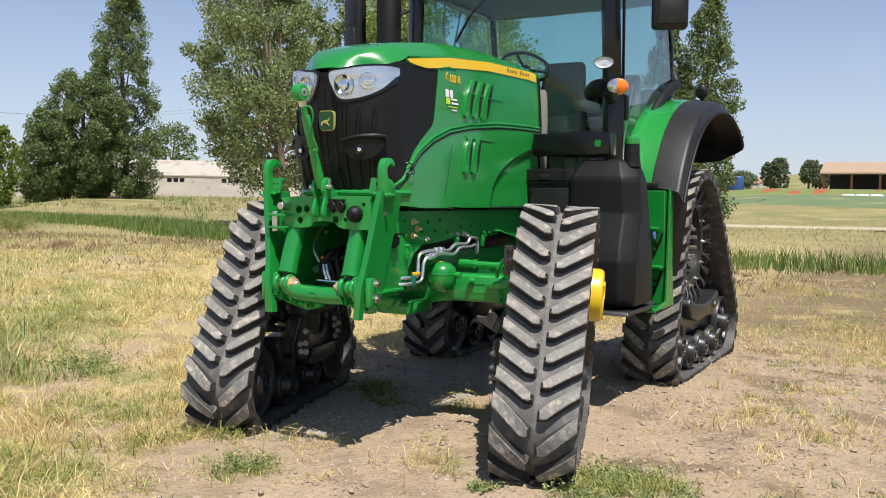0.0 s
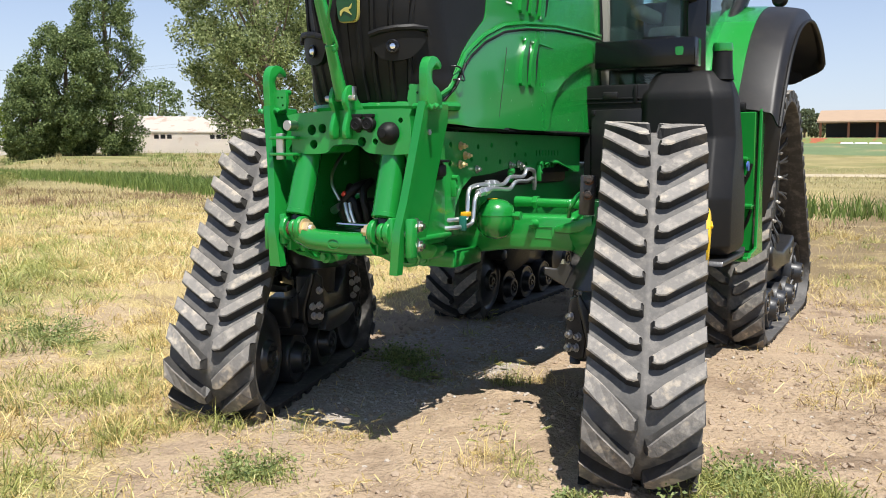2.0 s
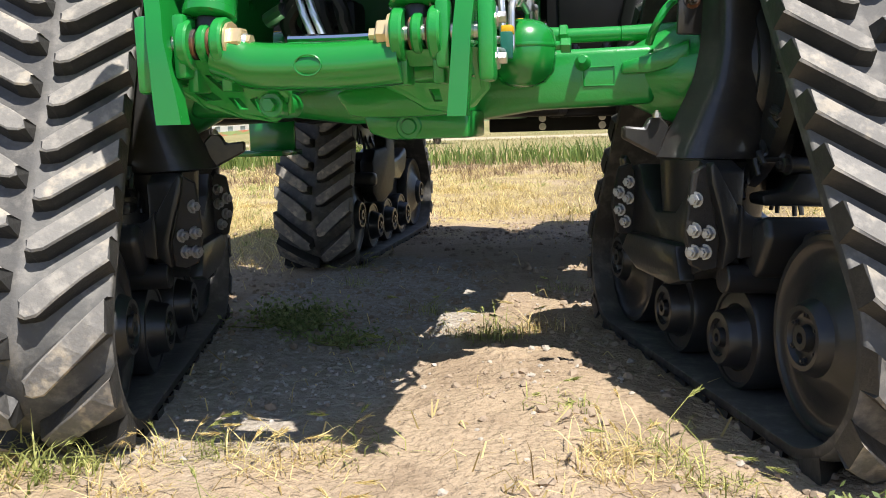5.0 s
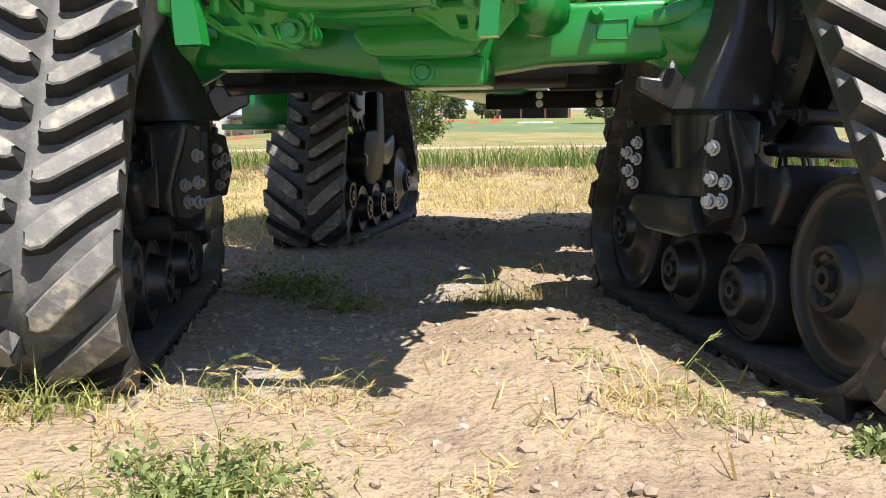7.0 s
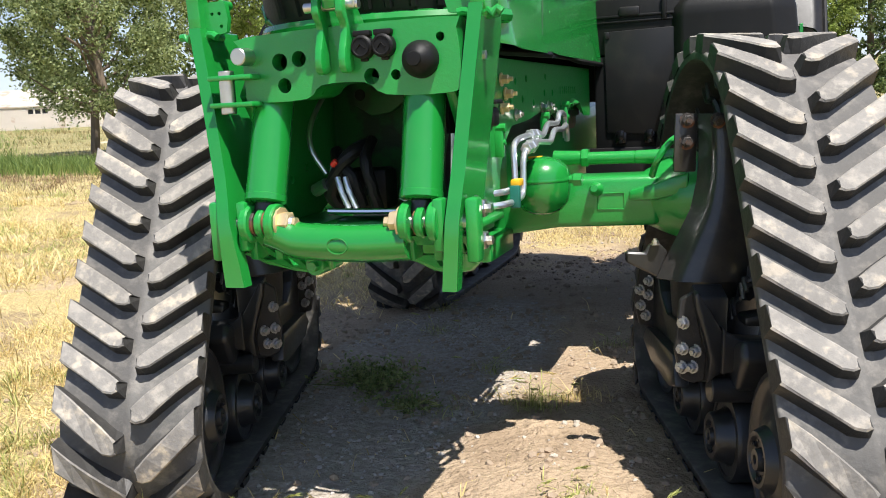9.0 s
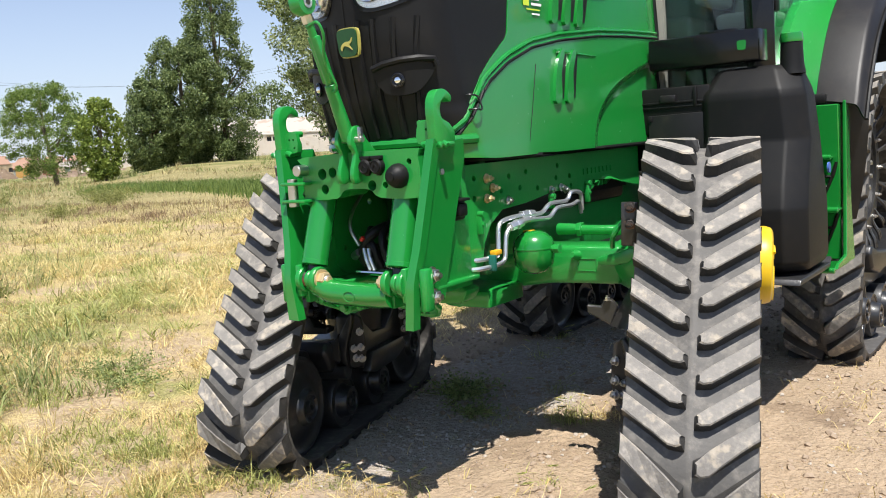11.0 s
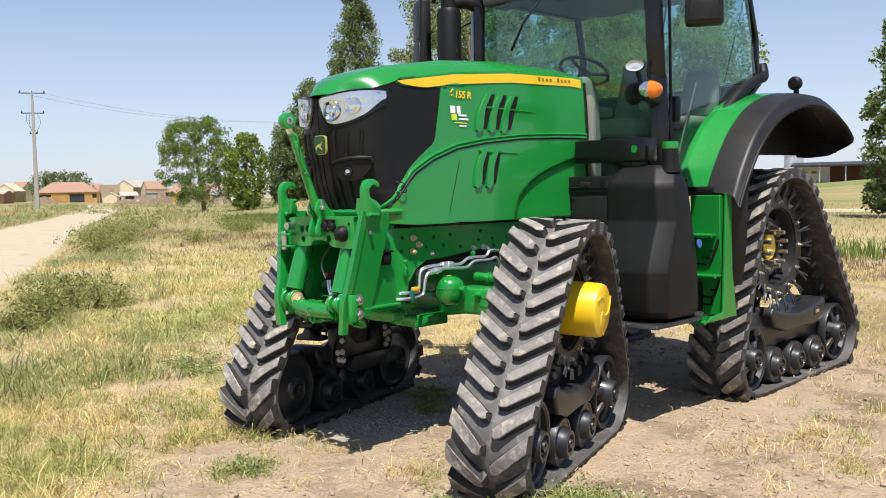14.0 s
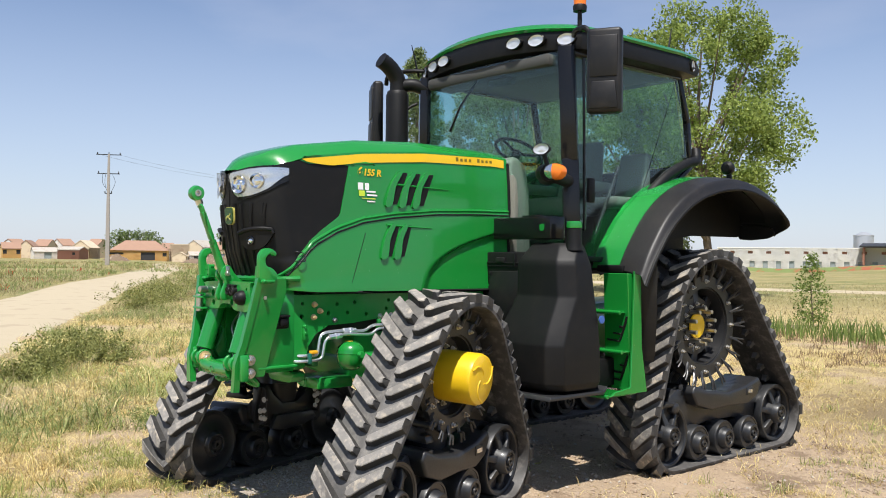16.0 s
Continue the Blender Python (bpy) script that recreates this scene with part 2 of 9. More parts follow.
def prism(bm, poly, thick, m=None, bevel=0.0, seg=2):
    """A flat outline (x, y) made thick along z (centred), rounded along its edges."""
    b = bmesh.new()
    n = len(poly)
    h = thick / 2
    add(b, [(x, y, -h) for x, y in poly] + [(x, y, h) for x, y in poly],
        [tuple(range(n)), tuple(range(n, 2 * n))] + [(i, (i + 1) % n, n + (i + 1) % n, n + i) for i in range(n)])
    bmesh.ops.recalc_face_normals(b, faces=b.faces)
    if bevel:
        bmesh.ops.bevel(b, geom=list(b.edges), offset=bevel, segments=seg, affect="EDGES", profile=0.5, clamp_overlap=True)
    join(bm, b, m)


# an outline given as (y, z), thick along x
YZ = Matrix(((0, 0, 1, 0), (1, 0, 0, 0), (0, 1, 0, 0), (0, 0, 0, 1)))
# an outline given as (x, z), thick along y
XZ = Matrix(((1, 0, 0, 0), (0, 0, -1, 0), (0, 1, 0, 0), (0, 0, 0, 1)))


def plate(bm, outer, holes, thick, m=None):
    """A flat plate (x, y) with openings cut through it, thick along z (centred)."""
    b = bmesh.new()
    edges = []
    for loop in [outer] + list(holes):
        vs = [b.verts.new((x, y, thick / 2)) for x, y in loop]
        edges += [b.edges.new((vs[i], vs[(i + 1) % len(vs)])) for i in range(len(vs))]
    bmesh.ops.triangle_fill(b, use_beauty=True, use_dissolve=False, edges=edges)
    bmesh.ops.recalc_face_normals(b, faces=b.faces)
    if b.faces and b.faces[:][0].normal.z < 0:
        bmesh.ops.reverse_faces(b, faces=b.faces)
    bmesh.ops.solidify(b, geom=list(b.faces), thickness=thick)
    join(bm, b, m)


def disc(x, y, r, n=14):
    return [(x + r * math.cos(2 * math.pi * i / n), y + r * math.sin(2 * math.pi * i / n)) for i in range(n)]


def lathe(bm, profile, m=None, n=32, closed=False):
    """Turns (r, h) round the z axis of m."""
    rings = []
    for r, h in profile:
        if r < 1e-5:
            rings.append([bm.verts.new((m or Matrix()) @ Vector((0, 0, h)))])
        else:
            rings.append([bm.verts.new((m or Matrix()) @ Vector((r * math.cos(2 * math.pi * i / n), r * math.sin(2 * math.pi * i / n), h))) for i in range(n)])
    pairs = list(zip(rings, rings[1:])) + ([(rings[-1], rings[0])] if closed else [])
    for a, b in pairs:
        for i in range(n):
            j = (i + 1) % n
            f = [a[i % len(a)], a[j % len(a)], b[j % len(b)], b[i % len(b)]]
            f = list(dict.fromkeys(f))
            if len(f) > 2:
                try:
                    bm.faces.new(f)
                except ValueError:
                    pass


def along(p, q):
    """The frame at p whose z axis points to q."""
    d = Vector(q) - Vector(p)
    return Matrix.Translation(p) @ d.to_track_quat("Z", "Y").to_matrix().to_4x4()


def rod(bm, p, q, r0, r1=None, n=16, cap=0.1):
    """A round bar with chamfered ends."""
    r1 = r0 if r1 is None else r1
    length = (Vector(q) - Vector(p)).length
    c = min(cap * r0, length * 0.2)
    lathe(bm, [(0, 0), (r0 - c, 0), (r0, c), (r1, length - c), (r1 - c, length), (0, length)], along(p, q), n)


def tube(bm, pts, r, n=8, taper=None, caps=True):
    """A round tube along points."""
    pts = [Vector(p) for p in pts]
    rings = []
    for i, p in enumerate(pts):
        d = (pts[min(i + 1, len(pts) - 1)] - pts[max(i - 1, 0)]).normalized()
        q = d.to_track_quat("Z", "Y")
        k = r if taper is None else r + (taper - r) * i / (len(pts) - 1)
        rings.append([bm.verts.new(p + q @ Vector((k * math.cos(2 * math.pi * j / n), k * math.sin(2 * math.pi * j / n), 0))) for j in range(n)])
    for a, b in zip(rings, rings[1:]):
        best = min(range(n), key=lambda s: (a[0].co - b[s].co).length)
        for j in range(n):
            bm.faces.new([a[j], a[(j + 1) % n], b[(j + 1 + best) % n], b[(j + best) % n]])
    if caps:
        bm.faces.new(rings[0])
        bm.faces.new(rings[-1])


def smooth_path(pts, k=6):
    """A curve through points."""
    pts = [Vector(p) for p in pts]
    out = []
    for i in range(len(pts) - 1):
        a, b, c, d = pts[max(i - 1, 0)], pts[i], pts[i + 1], pts[min(i + 2, len(pts) - 1)]
        for j in range(k):
            t = j / k
            out.append(0.5 * ((2 * b) + (c - a) * t + (2 * a - 5 * b + 4 * c - d) * t * t + (3 * b - a - 3 * c + d) * t ** 3))
    return out + [pts[-1]]


def bolt(bm, p, d, r=0.016, h=0.014):
    """A hexagon head with a washer and a thread end, pointing along d."""
    m = along(p, Vector(p) + Vector(d))
    lathe(bm, [(0, 0), (r * 1.35, 0), (r * 1.35, h * 0.2), (0, h * 0.2)], m, 12)
    lathe(bm, [(r, h * 0.2), (r, h * 0.9), (r * 0.85, h), (r * 0.5, h), (r * 0.5, h * 1.5), (0, h * 1.5)], m, 6)


def pieces(name, bm, mat, parent, places):
    """Alike parts on one mesh, one object for each pose."""
    me = bpy.data.meshes.new(name)
    bmesh.ops.recalc_face_normals(bm, faces=bm.faces)
    bm.to_mesh(me)
    bm.free()
    out = []
    for m in places:
        ob = place(name, me, mat, parent)
        ob.matrix_local = m
        out.append(ob)
    return out


def bolts(name, places, parent, r=0.016, h=0.014, mat=None):
    bm = bmesh.new()
    bolt(bm, (0, 0, 0), (0, 0, 1), r, h)
    return pieces(name, bm, mat or M_STEEL, parent, [along(p, Vector(p) + Vector(d)) for p, d in places])


def lerp(a, b, t):
    return a + (b - a) * t


def sstep(lo, hi, v):
    t = min(1.0, max(0.0, (v - lo) / (hi - lo)))
    return t * t * (3 - 2 * t)


def table(rows, v):
    """Reads a smooth value from (key, value) rows."""
    if v <= rows[0][0]:
        return rows[0][1]
    for (a, p), (b, q) in zip(rows, rows[1:]):
        if v <= b:
            return lerp(p, q, (v - a) / (b - a))
    return rows[-1][1]


def grid_part(name, fn, nu, nv, mat, parent, label="", thick=0.006):
    """A sheet of metal or plastic given by fn(0..1, 0..1), with an inner face and closed rims."""
    P = np.array([[fn(i / nu, j / nv)[:] for i in range(nu + 1)] for j in range(nv + 1)], dtype=float)
    nrm = np.cross(np.gradient(P, axis=1), np.gradient(P, axis=0))
    size = np.linalg.norm(nrm, axis=2, keepdims=True)
    nrm = np.where(size > 1e-9, nrm / np.maximum(size, 1e-9), 0.0)
    Q = P - nrm * thick
    bm = bmesh.new()
    outer = [[bm.verts.new(p) for p in row] for row in P]
    inner = [[bm.verts.new(p) for p in row] for row in Q]

    def quad(a, b, c, d):
        if (a.co - c.co).length > 1e-5 and (b.co - d.co).length > 1e-5:
            vs = [v for k, v in enumerate((a, b, c, d)) if (v.co - (d, a, b, c)[k].co).length > 1e-6]
            if len(vs) > 2:
                bm.faces.new(vs)
    for j in range(nv):
        for i in range(nu):
            quad(outer[j][i], outer[j][i + 1], outer[j + 1][i + 1], outer[j + 1][i])
            quad(inner[j][i], inner[j + 1][i], inner[j + 1][i + 1], inner[j][i + 1])
    for i in range(nu):
        for j in (0, nv):
            quad(outer[j][i], inner[j][i], inner[j][i + 1], outer[j][i + 1])
    for j in range(nv):
        for i in (0, nu):
            quad(outer[j][i], outer[j + 1][i], inner[j + 1][i], inner[j][i])
    return part(name, bm, mat, parent, label, angle=32)


# ---- the ground ----
SLOPES = ((-180, 0.0), (-40, 0.03), (8, 0.036), (20, 0.012), (27, 0.0), (40, 0.017), (52, 0.018), (57, -0.004), (70, 0.002), (120, 0.0), (180, 0.0))


def ground_z(x, y):
    """The height of the field: lumpy bare soil near the machine, long gentle slopes far off."""
    r = math.hypot(x - 0.5, y)
    near = 1 - sstep(10, 40, r)
    z = 0.0
    if r > 20:
        z += table(SLOPES, math.degrees(math.atan2(-x, y + 4))) * min(max(r - 48, 0.0), 400) * sstep(40, 75, r)
        z += (1 - near) * 0.12 * noise.noise((x * 0.06, y * 0.06, 5.0))
    if near > 0:
        z += near * (0.03 * noise.noise((x * 0.9, y * 0.9, 3.1)) + 0.018 * noise.noise((x * 3.1, y * 3.1, 7.7)) + 0.010 * noise.noise((x * 9, y * 9, 1.7)))
        if r < 5:
            z += (1 - sstep(1.6, 3.2, r)) * (0.014 * noise.noise((x * 13, y * 13, 2.7)) + (0.03 * max(0.0, noise.noise((x * 21, y * 21, 8.7)) - 0.08) + 0.018 * max(0.0, noise.noise((x * 43, y * 43, 5.7)))) * sstep(-0.25, 0.25, noise.noise((x * 1.5, y * 1.5, 12.7))))
        z += 0.06 * math.exp(-((x - 0.33) ** 2 / 0.12 + (y + 0.35) ** 2 / 0.5))
        flat = math.exp(-(((x + 0.03) / 1.9) ** 6 + ((y - 1.6) / 3.0) ** 6))
        z *= 1 - 0.4 * flat
    return z


def bare(x, y):
    """Pale bare patches in the grass, 0 to 1."""
    k = sstep(0.16, 0.4, noise.noise((x * 0.7, y * 0.7, 22.0)) + 0.4 * noise.noise((x * 2.3, y * 2.3, 23.0)))
    return max(0.8 * k, 0.75 * math.exp(-(((x + 1.9) / 1.7) ** 2 + ((y + 1.3) / 0.7) ** 2)))


def lush(x, y):
    """Where green growth gathers among the straw, 0 to 1."""
    k = sstep(-0.05, 0.3, noise.noise((x * 0.35, y * 0.35, 33.0)) + 0.45 * noise.noise((x * 1.3, y * 1.3, 34.0)))
    k *= 1 - 0.75 * sstep(5.0, 8.0, y + 2.2 + (x + 10.5) * 0.47)
    k = max(k, math.exp(-(((x + 3.2) / 0.8) ** 2 + ((y + 0.25) / 0.25) ** 2)), sstep(-1.6, -2.3, y) * sstep(-0.3, 0.2, noise.noise((x * 1.8, y * 1.8, 35.0))) if y < -1.6 else 0.0)
    return k * (1 - bare(x, y))


def ground_material():
    m = material("field_soil", (0.412, 0.31, 0.208), 0.9, vary=0.5, scale=2.2, fine=40, bump=1.0, bump_scale=34, spec=0.2)
    nt = m.node_tree
    b = nt.nodes["Principled BSDF"]
    [n for n in nt.nodes if n.bl_idname == "ShaderNodeBump"][0].inputs["Distance"].default_value = 0.032
    soil = b.inputs["Base Color"].links[0].from_socket
    geo = nt.nodes.new("ShaderNodeNewGeometry")

    def noise_node(s, d=5.0, r=0.6):
        n = nt.nodes.new("ShaderNodeTexNoise")
        n.inputs["Scale"].default_value, n.inputs["Detail"].default_value, n.inputs["Roughness"].default_value = s, d, r
        nt.links.new(geo.outputs["Position"], n.inputs["Vector"])
        return n.outputs["Fac"]

    def op(kind, a, c):
        n = nt.nodes.new("ShaderNodeMath")
        n.operation = kind
        for i, v in enumerate((a, c)):
            if isinstance(v, (int, float)):
                n.inputs[i].default_value = v
            else:
                nt.links.new(v, n.inputs[i])
        return n.outputs[0]

    def ramp(v, lo, hi):
        n = nt.nodes.new("ShaderNodeMapRange")
        n.interpolation_type = "SMOOTHSTEP"
        n.inputs["From Min"].default_value, n.inputs["From Max"].default_value = lo, hi
        nt.links.new(v, n.inputs["Value"])
        return n.outputs["Result"]

    def mix(fac, a, c):
        n = nt.nodes.new("ShaderNodeMix")
        n.data_type = "RGBA"
        for key, v in (("Factor_Float", fac), ("A_Color", a), ("B_Color", c)):
            sock = [s for s in n.inputs if s.identifier == key][0]
            if isinstance(v, tuple):
                sock.default_value = rgb(v)
            else:
                nt.links.new(v, sock)
        return [s for s in n.outputs if s.identifier == "Result_Color"][0]

    sep = nt.nodes.new("ShaderNodeSeparateXYZ")
    nt.links.new(geo.outputs["Position"], sep.inputs[0])
    x, y = sep.outputs["X"], sep.outputs["Y"]
    # distance from the bare patch the machine stands on
    dx = op("DIVIDE", op("SUBTRACT", x, 1.2), 3.0)
    dy = op("DIVIDE", op("SUBTRACT", y, 1.2), 3.5)
    d = op("ADD", op("POWER", op("ABSOLUTE", dx, 0), 2.0), op("POWER", op("ABSOLUTE", dy, 0), 2.0))
    d = op("ADD", d, op("MULTIPLY", op("SUBTRACT", noise_node(1.1), 0.5), 2.4))
    # matted dead grass: fine dark gaps between pale stalks, in brown, pale and greenish patches
    mat_fine = ramp(noise_node(75.0, 8.0, 0.75), 0.4, 0.6)
    straw = mix(mat_fine, (0.27, 0.195, 0.085), (0.68, 0.55, 0.26))
    straw = mix(op("MULTIPLY", ramp(noise_node(1.3), 0.49, 0.62), 0.75), straw, mix(mat_fine, (0.15, 0.1, 0.06), (0.4, 0.3, 0.18)))

    def stored(key):
        n = nt.nodes.new("ShaderNodeAttribute")
        n.attribute_name = key
        ragged = op("ADD", n.outputs["Fac"], op("MULTIPLY", op("SUBTRACT", noise_node(5.0, 6.0, 0.7), 0.5), 1.1))
        return ramp(ragged, 0.3, 0.7)
    straw = mix(op("MULTIPLY", stored("lush"), 0.75), straw, mix(mat_fine, (0.13, 0.13, 0.035), (0.4, 0.4, 0.14)))
    straw = mix(op("MULTIPLY", stored("bare"), 0.75), straw, mix(ramp(noise_node(30.0), 0.4, 0.62), (0.36, 0.265, 0.17), (0.54, 0.42, 0.29)))
    colour = mix(ramp(d, 0.75, 1.5), soil, straw)
    # crumbs: dark specks and pale grains in the bare soil
    crumb = noise_node(48.0, 7.0, 0.75)
    colour = mix(op("MULTIPLY", ramp(crumb, 0.56, 0.66), 0.55), colour, (0.53, 0.41, 0.29))
    colour = mix(op("MULTIPLY", op("SUBTRACT", 1.0, ramp(crumb, 0.34, 0.46)), 0.6), colour, (0.17, 0.115, 0.072))
    # darker churned soil in blotches, pale crust elsewhere
    colour = mix(op("MULTIPLY", ramp(noise_node(1.7), 0.5, 0.62), op("MULTIPLY", op("SUBTRACT", 1.0, ramp(d, 0.9, 1.6)), op("ADD", op("MULTIPLY", ramp(x, 0.8, 1.8), 0.4), 0.5))), colour, (0.225, 0.16, 0.105))
    colour = mix(op("MULTIPLY", ramp(noise_node(6.0), 0.56, 0.68), 0.6), colour, (0.48, 0.36, 0.245))
    # browner stubble behind the machine
    back = op("MULTIPLY", ramp(y, 4.0, 6.5), ramp(x, -1.5, 1.5))
    colour = mix(op("MULTIPLY", back, ramp(noise_node(0.9), 0.25, 0.5)), colour, (0.21, 0.155, 0.085))
    # grey crushed stone trodden in between the tracks, made paler to lift the shade
    gx = op("DIVIDE", op("ADD", x, 0.58), 0.6)
    gy = op("DIVIDE", op("SUBTRACT", y, 0.7), 1.7)
    g = op("ADD", op("POWER", op("ABSOLUTE", gx, 0), 2.0), op("POWER", op("ABSOLUTE", gy, 0), 2.0))
    g = op("ADD", g, op("MULTIPLY", op("SUBTRACT", noise_node(2.3), 0.5), 1.6))
    stony = mix(ramp(noise_node(26.0), 0.4, 0.62), (0.35, 0.31, 0.26), (0.47, 0.425, 0.37))
    colour = mix(op("MULTIPLY", op("SUBTRACT", 1.0, ramp(g, 0.7, 1.4)), 0.8), colour, stony)
    # fields farther off: green rows, ploughed and flowering strips
    rr = op("SQRT", op("ADD", op("POWER", op("ABSOLUTE", x, 0), 2.0), op("POWER", op("ABSOLUTE", y, 0), 2.0)), 0)
    rr = op("ADD", rr, op("MULTIPLY", op("SUBTRACT", noise_node(0.12), 0.5), 14))
    field = mix(ramp(noise_node(0.06), 0.46, 0.62), (0.275, 0.235, 0.105), (0.2, 0.2, 0.075))
    field = mix(ramp(noise_node(0.3), 0.45, 0.65), field, (0.335, 0.285, 0.13))
    colour = mix(ramp(rr, 18, 40), colour, field)
    nt.links.new(colour, b.inputs["Base Color"])
    return m


def build_ground():
    n, B = 400, 10.6
    A = 3500 / math.sinh(B)
    line = [A * math.sinh(B * (2 * i / n - 1)) for i in range(n + 1)]
    verts = [(x + 0.6, y - 0.2, ground_z(x + 0.6, y - 0.2)) for y in line for x in line]
    w = n + 1
    faces = [(j * w + i, j * w + i + 1, (j + 1) * w + i + 1, (j + 1) * w + i) for j in range(n) for i in range(n)]
    me = bpy.data.meshes.new("ground")
    me.from_pydata(verts, [], faces)
    for key, fn in (("bare", bare), ("lush", lush)):
        at = me.attributes.new(key, "FLOAT", "POINT")
        at.data.foreach_set("value", [fn(x, y) if abs(x) < 20 and abs(y) < 20 else 0.0 for x, y, z in verts])
    ob = place("ground", me, ground_material(), None)
    return tagged(ob, "dry field of bare pale soil and straw-coloured grass", "ground", kind="structure")


build_ground()

# ---- the tractor ----
XC = -0.02
tractor = tagged(empty("tracked_tractor", pose(0, 0, 0)), "green farm tractor on four rubber track units with yellow hubs", "tractor", kind="thing")


def hull_path(circles):
    """The outline of a belt laid round circles (y, z, r), evenly spaced points."""
    pts = [(cy + r * math.cos(a), cz + r * math.sin(a)) for cy, cz, r in circles for a in (2 * math.pi * i / 180 for i in range(180))]
    pts = sorted(set(pts))

    def half(seq):
        out = []
        for p in seq:
            while len(out) > 1 and (out[-1][0] - out[-2][0]) * (p[1] - out[-2][1]) - (out[-1][1] - out[-2][1]) * (p[0] - out[-2][0]) <= 0:
                out.pop()
            out.append(p)
        return out
    h = half(pts)[:-1] + half(pts[::-1])[:-1]
    return h[::-1]


def resample(h, n):
    h = h + [h[0]]
    run = [0.0]
    for a, b in zip(h, h[1:]):
        run.append(run[-1] + math.dist(a, b))
    out, k = [], 0
    for i in range(n):
        s = run[-1] * i / n
        while run[k + 1] < s:
            k += 1
        t = (s - run[k]) / (run[k + 1] - run[k])
        out.append((lerp(h[k][0], h[k + 1][0], t), lerp(h[k][1], h[k + 1][1], t)))
    return out, run[-1]


def lug_mesh(side, half_w, lay, rng):
    """One tread bar, slanting from beside the belt's spine to its edge, blunt at its inner end, with steep flanks.
    lay(x, along, out) sets a point on the belt's outer face, so the bar bends with the belt."""
    x0, x1 = 0.026, half_w + 0.004
    slope, h, w = 0.68, 0.056, 0.032
    wear = 0.003 * rng.random()
    rows = []
    for x, low, high in ((x0, 0.004, 0.8), (x0 + 0.016, 0.55, 0.92), (x0 + 0.044, 1.0, 1.0), (lerp(x0, x1, 0.45), 1.0, 1.0), (lerp(x0, x1, 0.72), 1.0, 1.0), (x1, 1.0, 1.0)):
        c = slope * (x - x0)
        tip = x == x0
        end = x == x1
        rows.append([(x - (0.014 if tip else 0), c - w * low - 0.006 - (0.008 if tip else 0), -0.006), (x - (0.003 if tip else 0), c - w * low - 0.002, h - 0.006), (x + (0.004 if tip else 0) - (0.005 if end else 0), c - w * low + 0.003, h - wear),
                     (x + (0.004 if tip else 0) - (0.005 if end else 0), c + w * high - 0.002, h - wear), (x - (0.003 if tip else 0), c + w * high + 0.003, h - 0.006), (x - (0.014 if tip else 0), c + w * high + 0.014, -0.006)])
    verts = [lay(side * x, y, z) for row in rows for x, y, z in row]
    faces, slots = [], []
    for k in range(len(rows) - 1):
        for i in range(5):
            faces.append((6 * k + i, 6 * k + i + 1, 6 * k + i + 7, 6 * k + i + 6))
            slots.append(1 if 1 <= i <= 3 else 0)
    faces += [tuple(range(6)), tuple(range(6 * len(rows) - 1, 6 * len(rows) - 7, -1))]
    slots += [0, 0]
    if side > 0:
        faces = [f[::-1] for f in faces]
    me = bpy.data.meshes.new("track_lug")
    me.from_pydata(verts, [], faces)
    me.materials.append(M_LUG)
    me.materials.append(M_LUG_TOP)
    me.polygons.foreach_set("material_index", slots)
    return me


def wheel_profile(r, w, dished, hub, hollow=False):
    """Half section of a wheel: rubber-edged rim, then a face dished towards a stepped hub, or flat with a step. The hub stands out by hub."""
    h, q = w / 2, w / 2 + hub
    if hollow:
        return [(0.03, -h), (r - 0.006, -h), (r, -h + 0.012), (r, h - 0.012), (r - 0.006, h), (r - 0.022, h), (r - 0.028, h - 0.006), (r - 0.034, h - 0.008), (r - 0.05, h - 0.06), (0.11, h - 0.05), (0.095, q - 0.05), (0.084, q - 0.008), (0.078, q), (0.066, q), (0.06, q - 0.012), (0.05, q - 0.016), (0.034, q - 0.016), (0.03, q + 0.004), (0.014, q + 0.004), (0.012, q - 0.012), (0, q - 0.012)]
    if dished:
        return [(0.03, -h), (r - 0.05, -h), (r - 0.006, -h), (r, -h + 0.012), (r, h - 0.012), (r - 0.006, h), (r - 0.02, h), (r - 0.026, h - 0.006), (r - 0.05, h - 0.012), (r - 0.1, h + 0.25 * hub - 0.02), (0.115, h + 0.55 * hub - 0.01), (0.095, q - 0.03), (0.084, q - 0.008), (0.078, q), (0.066, q), (0.06, q - 0.012), (0.05, q - 0.016), (0.034, q - 0.016), (0.03, q + 0.004), (0.014, q + 0.004), (0.012, q - 0.012), (0, q - 0.012)]
    return [(0.03, -h), (r - 0.006, -h), (r, -h + 0.012), (r, h - 0.012), (r - 0.006, h), (r - 0.018, h), (r - 0.021, h - 0.005), (r - 0.05, h - 0.006), (r - 0.054, h - 0.010), (0.086, h + 0.3 * hub), (0.08, q - 0.006), (0.074, q), (0.056, q), (0.05, q - 0.014), (0.03, q - 0.014), (0.026, q + 0.004), (0.013, q + 0.004), (0.011, q - 0.01), (0, q - 0.01)]


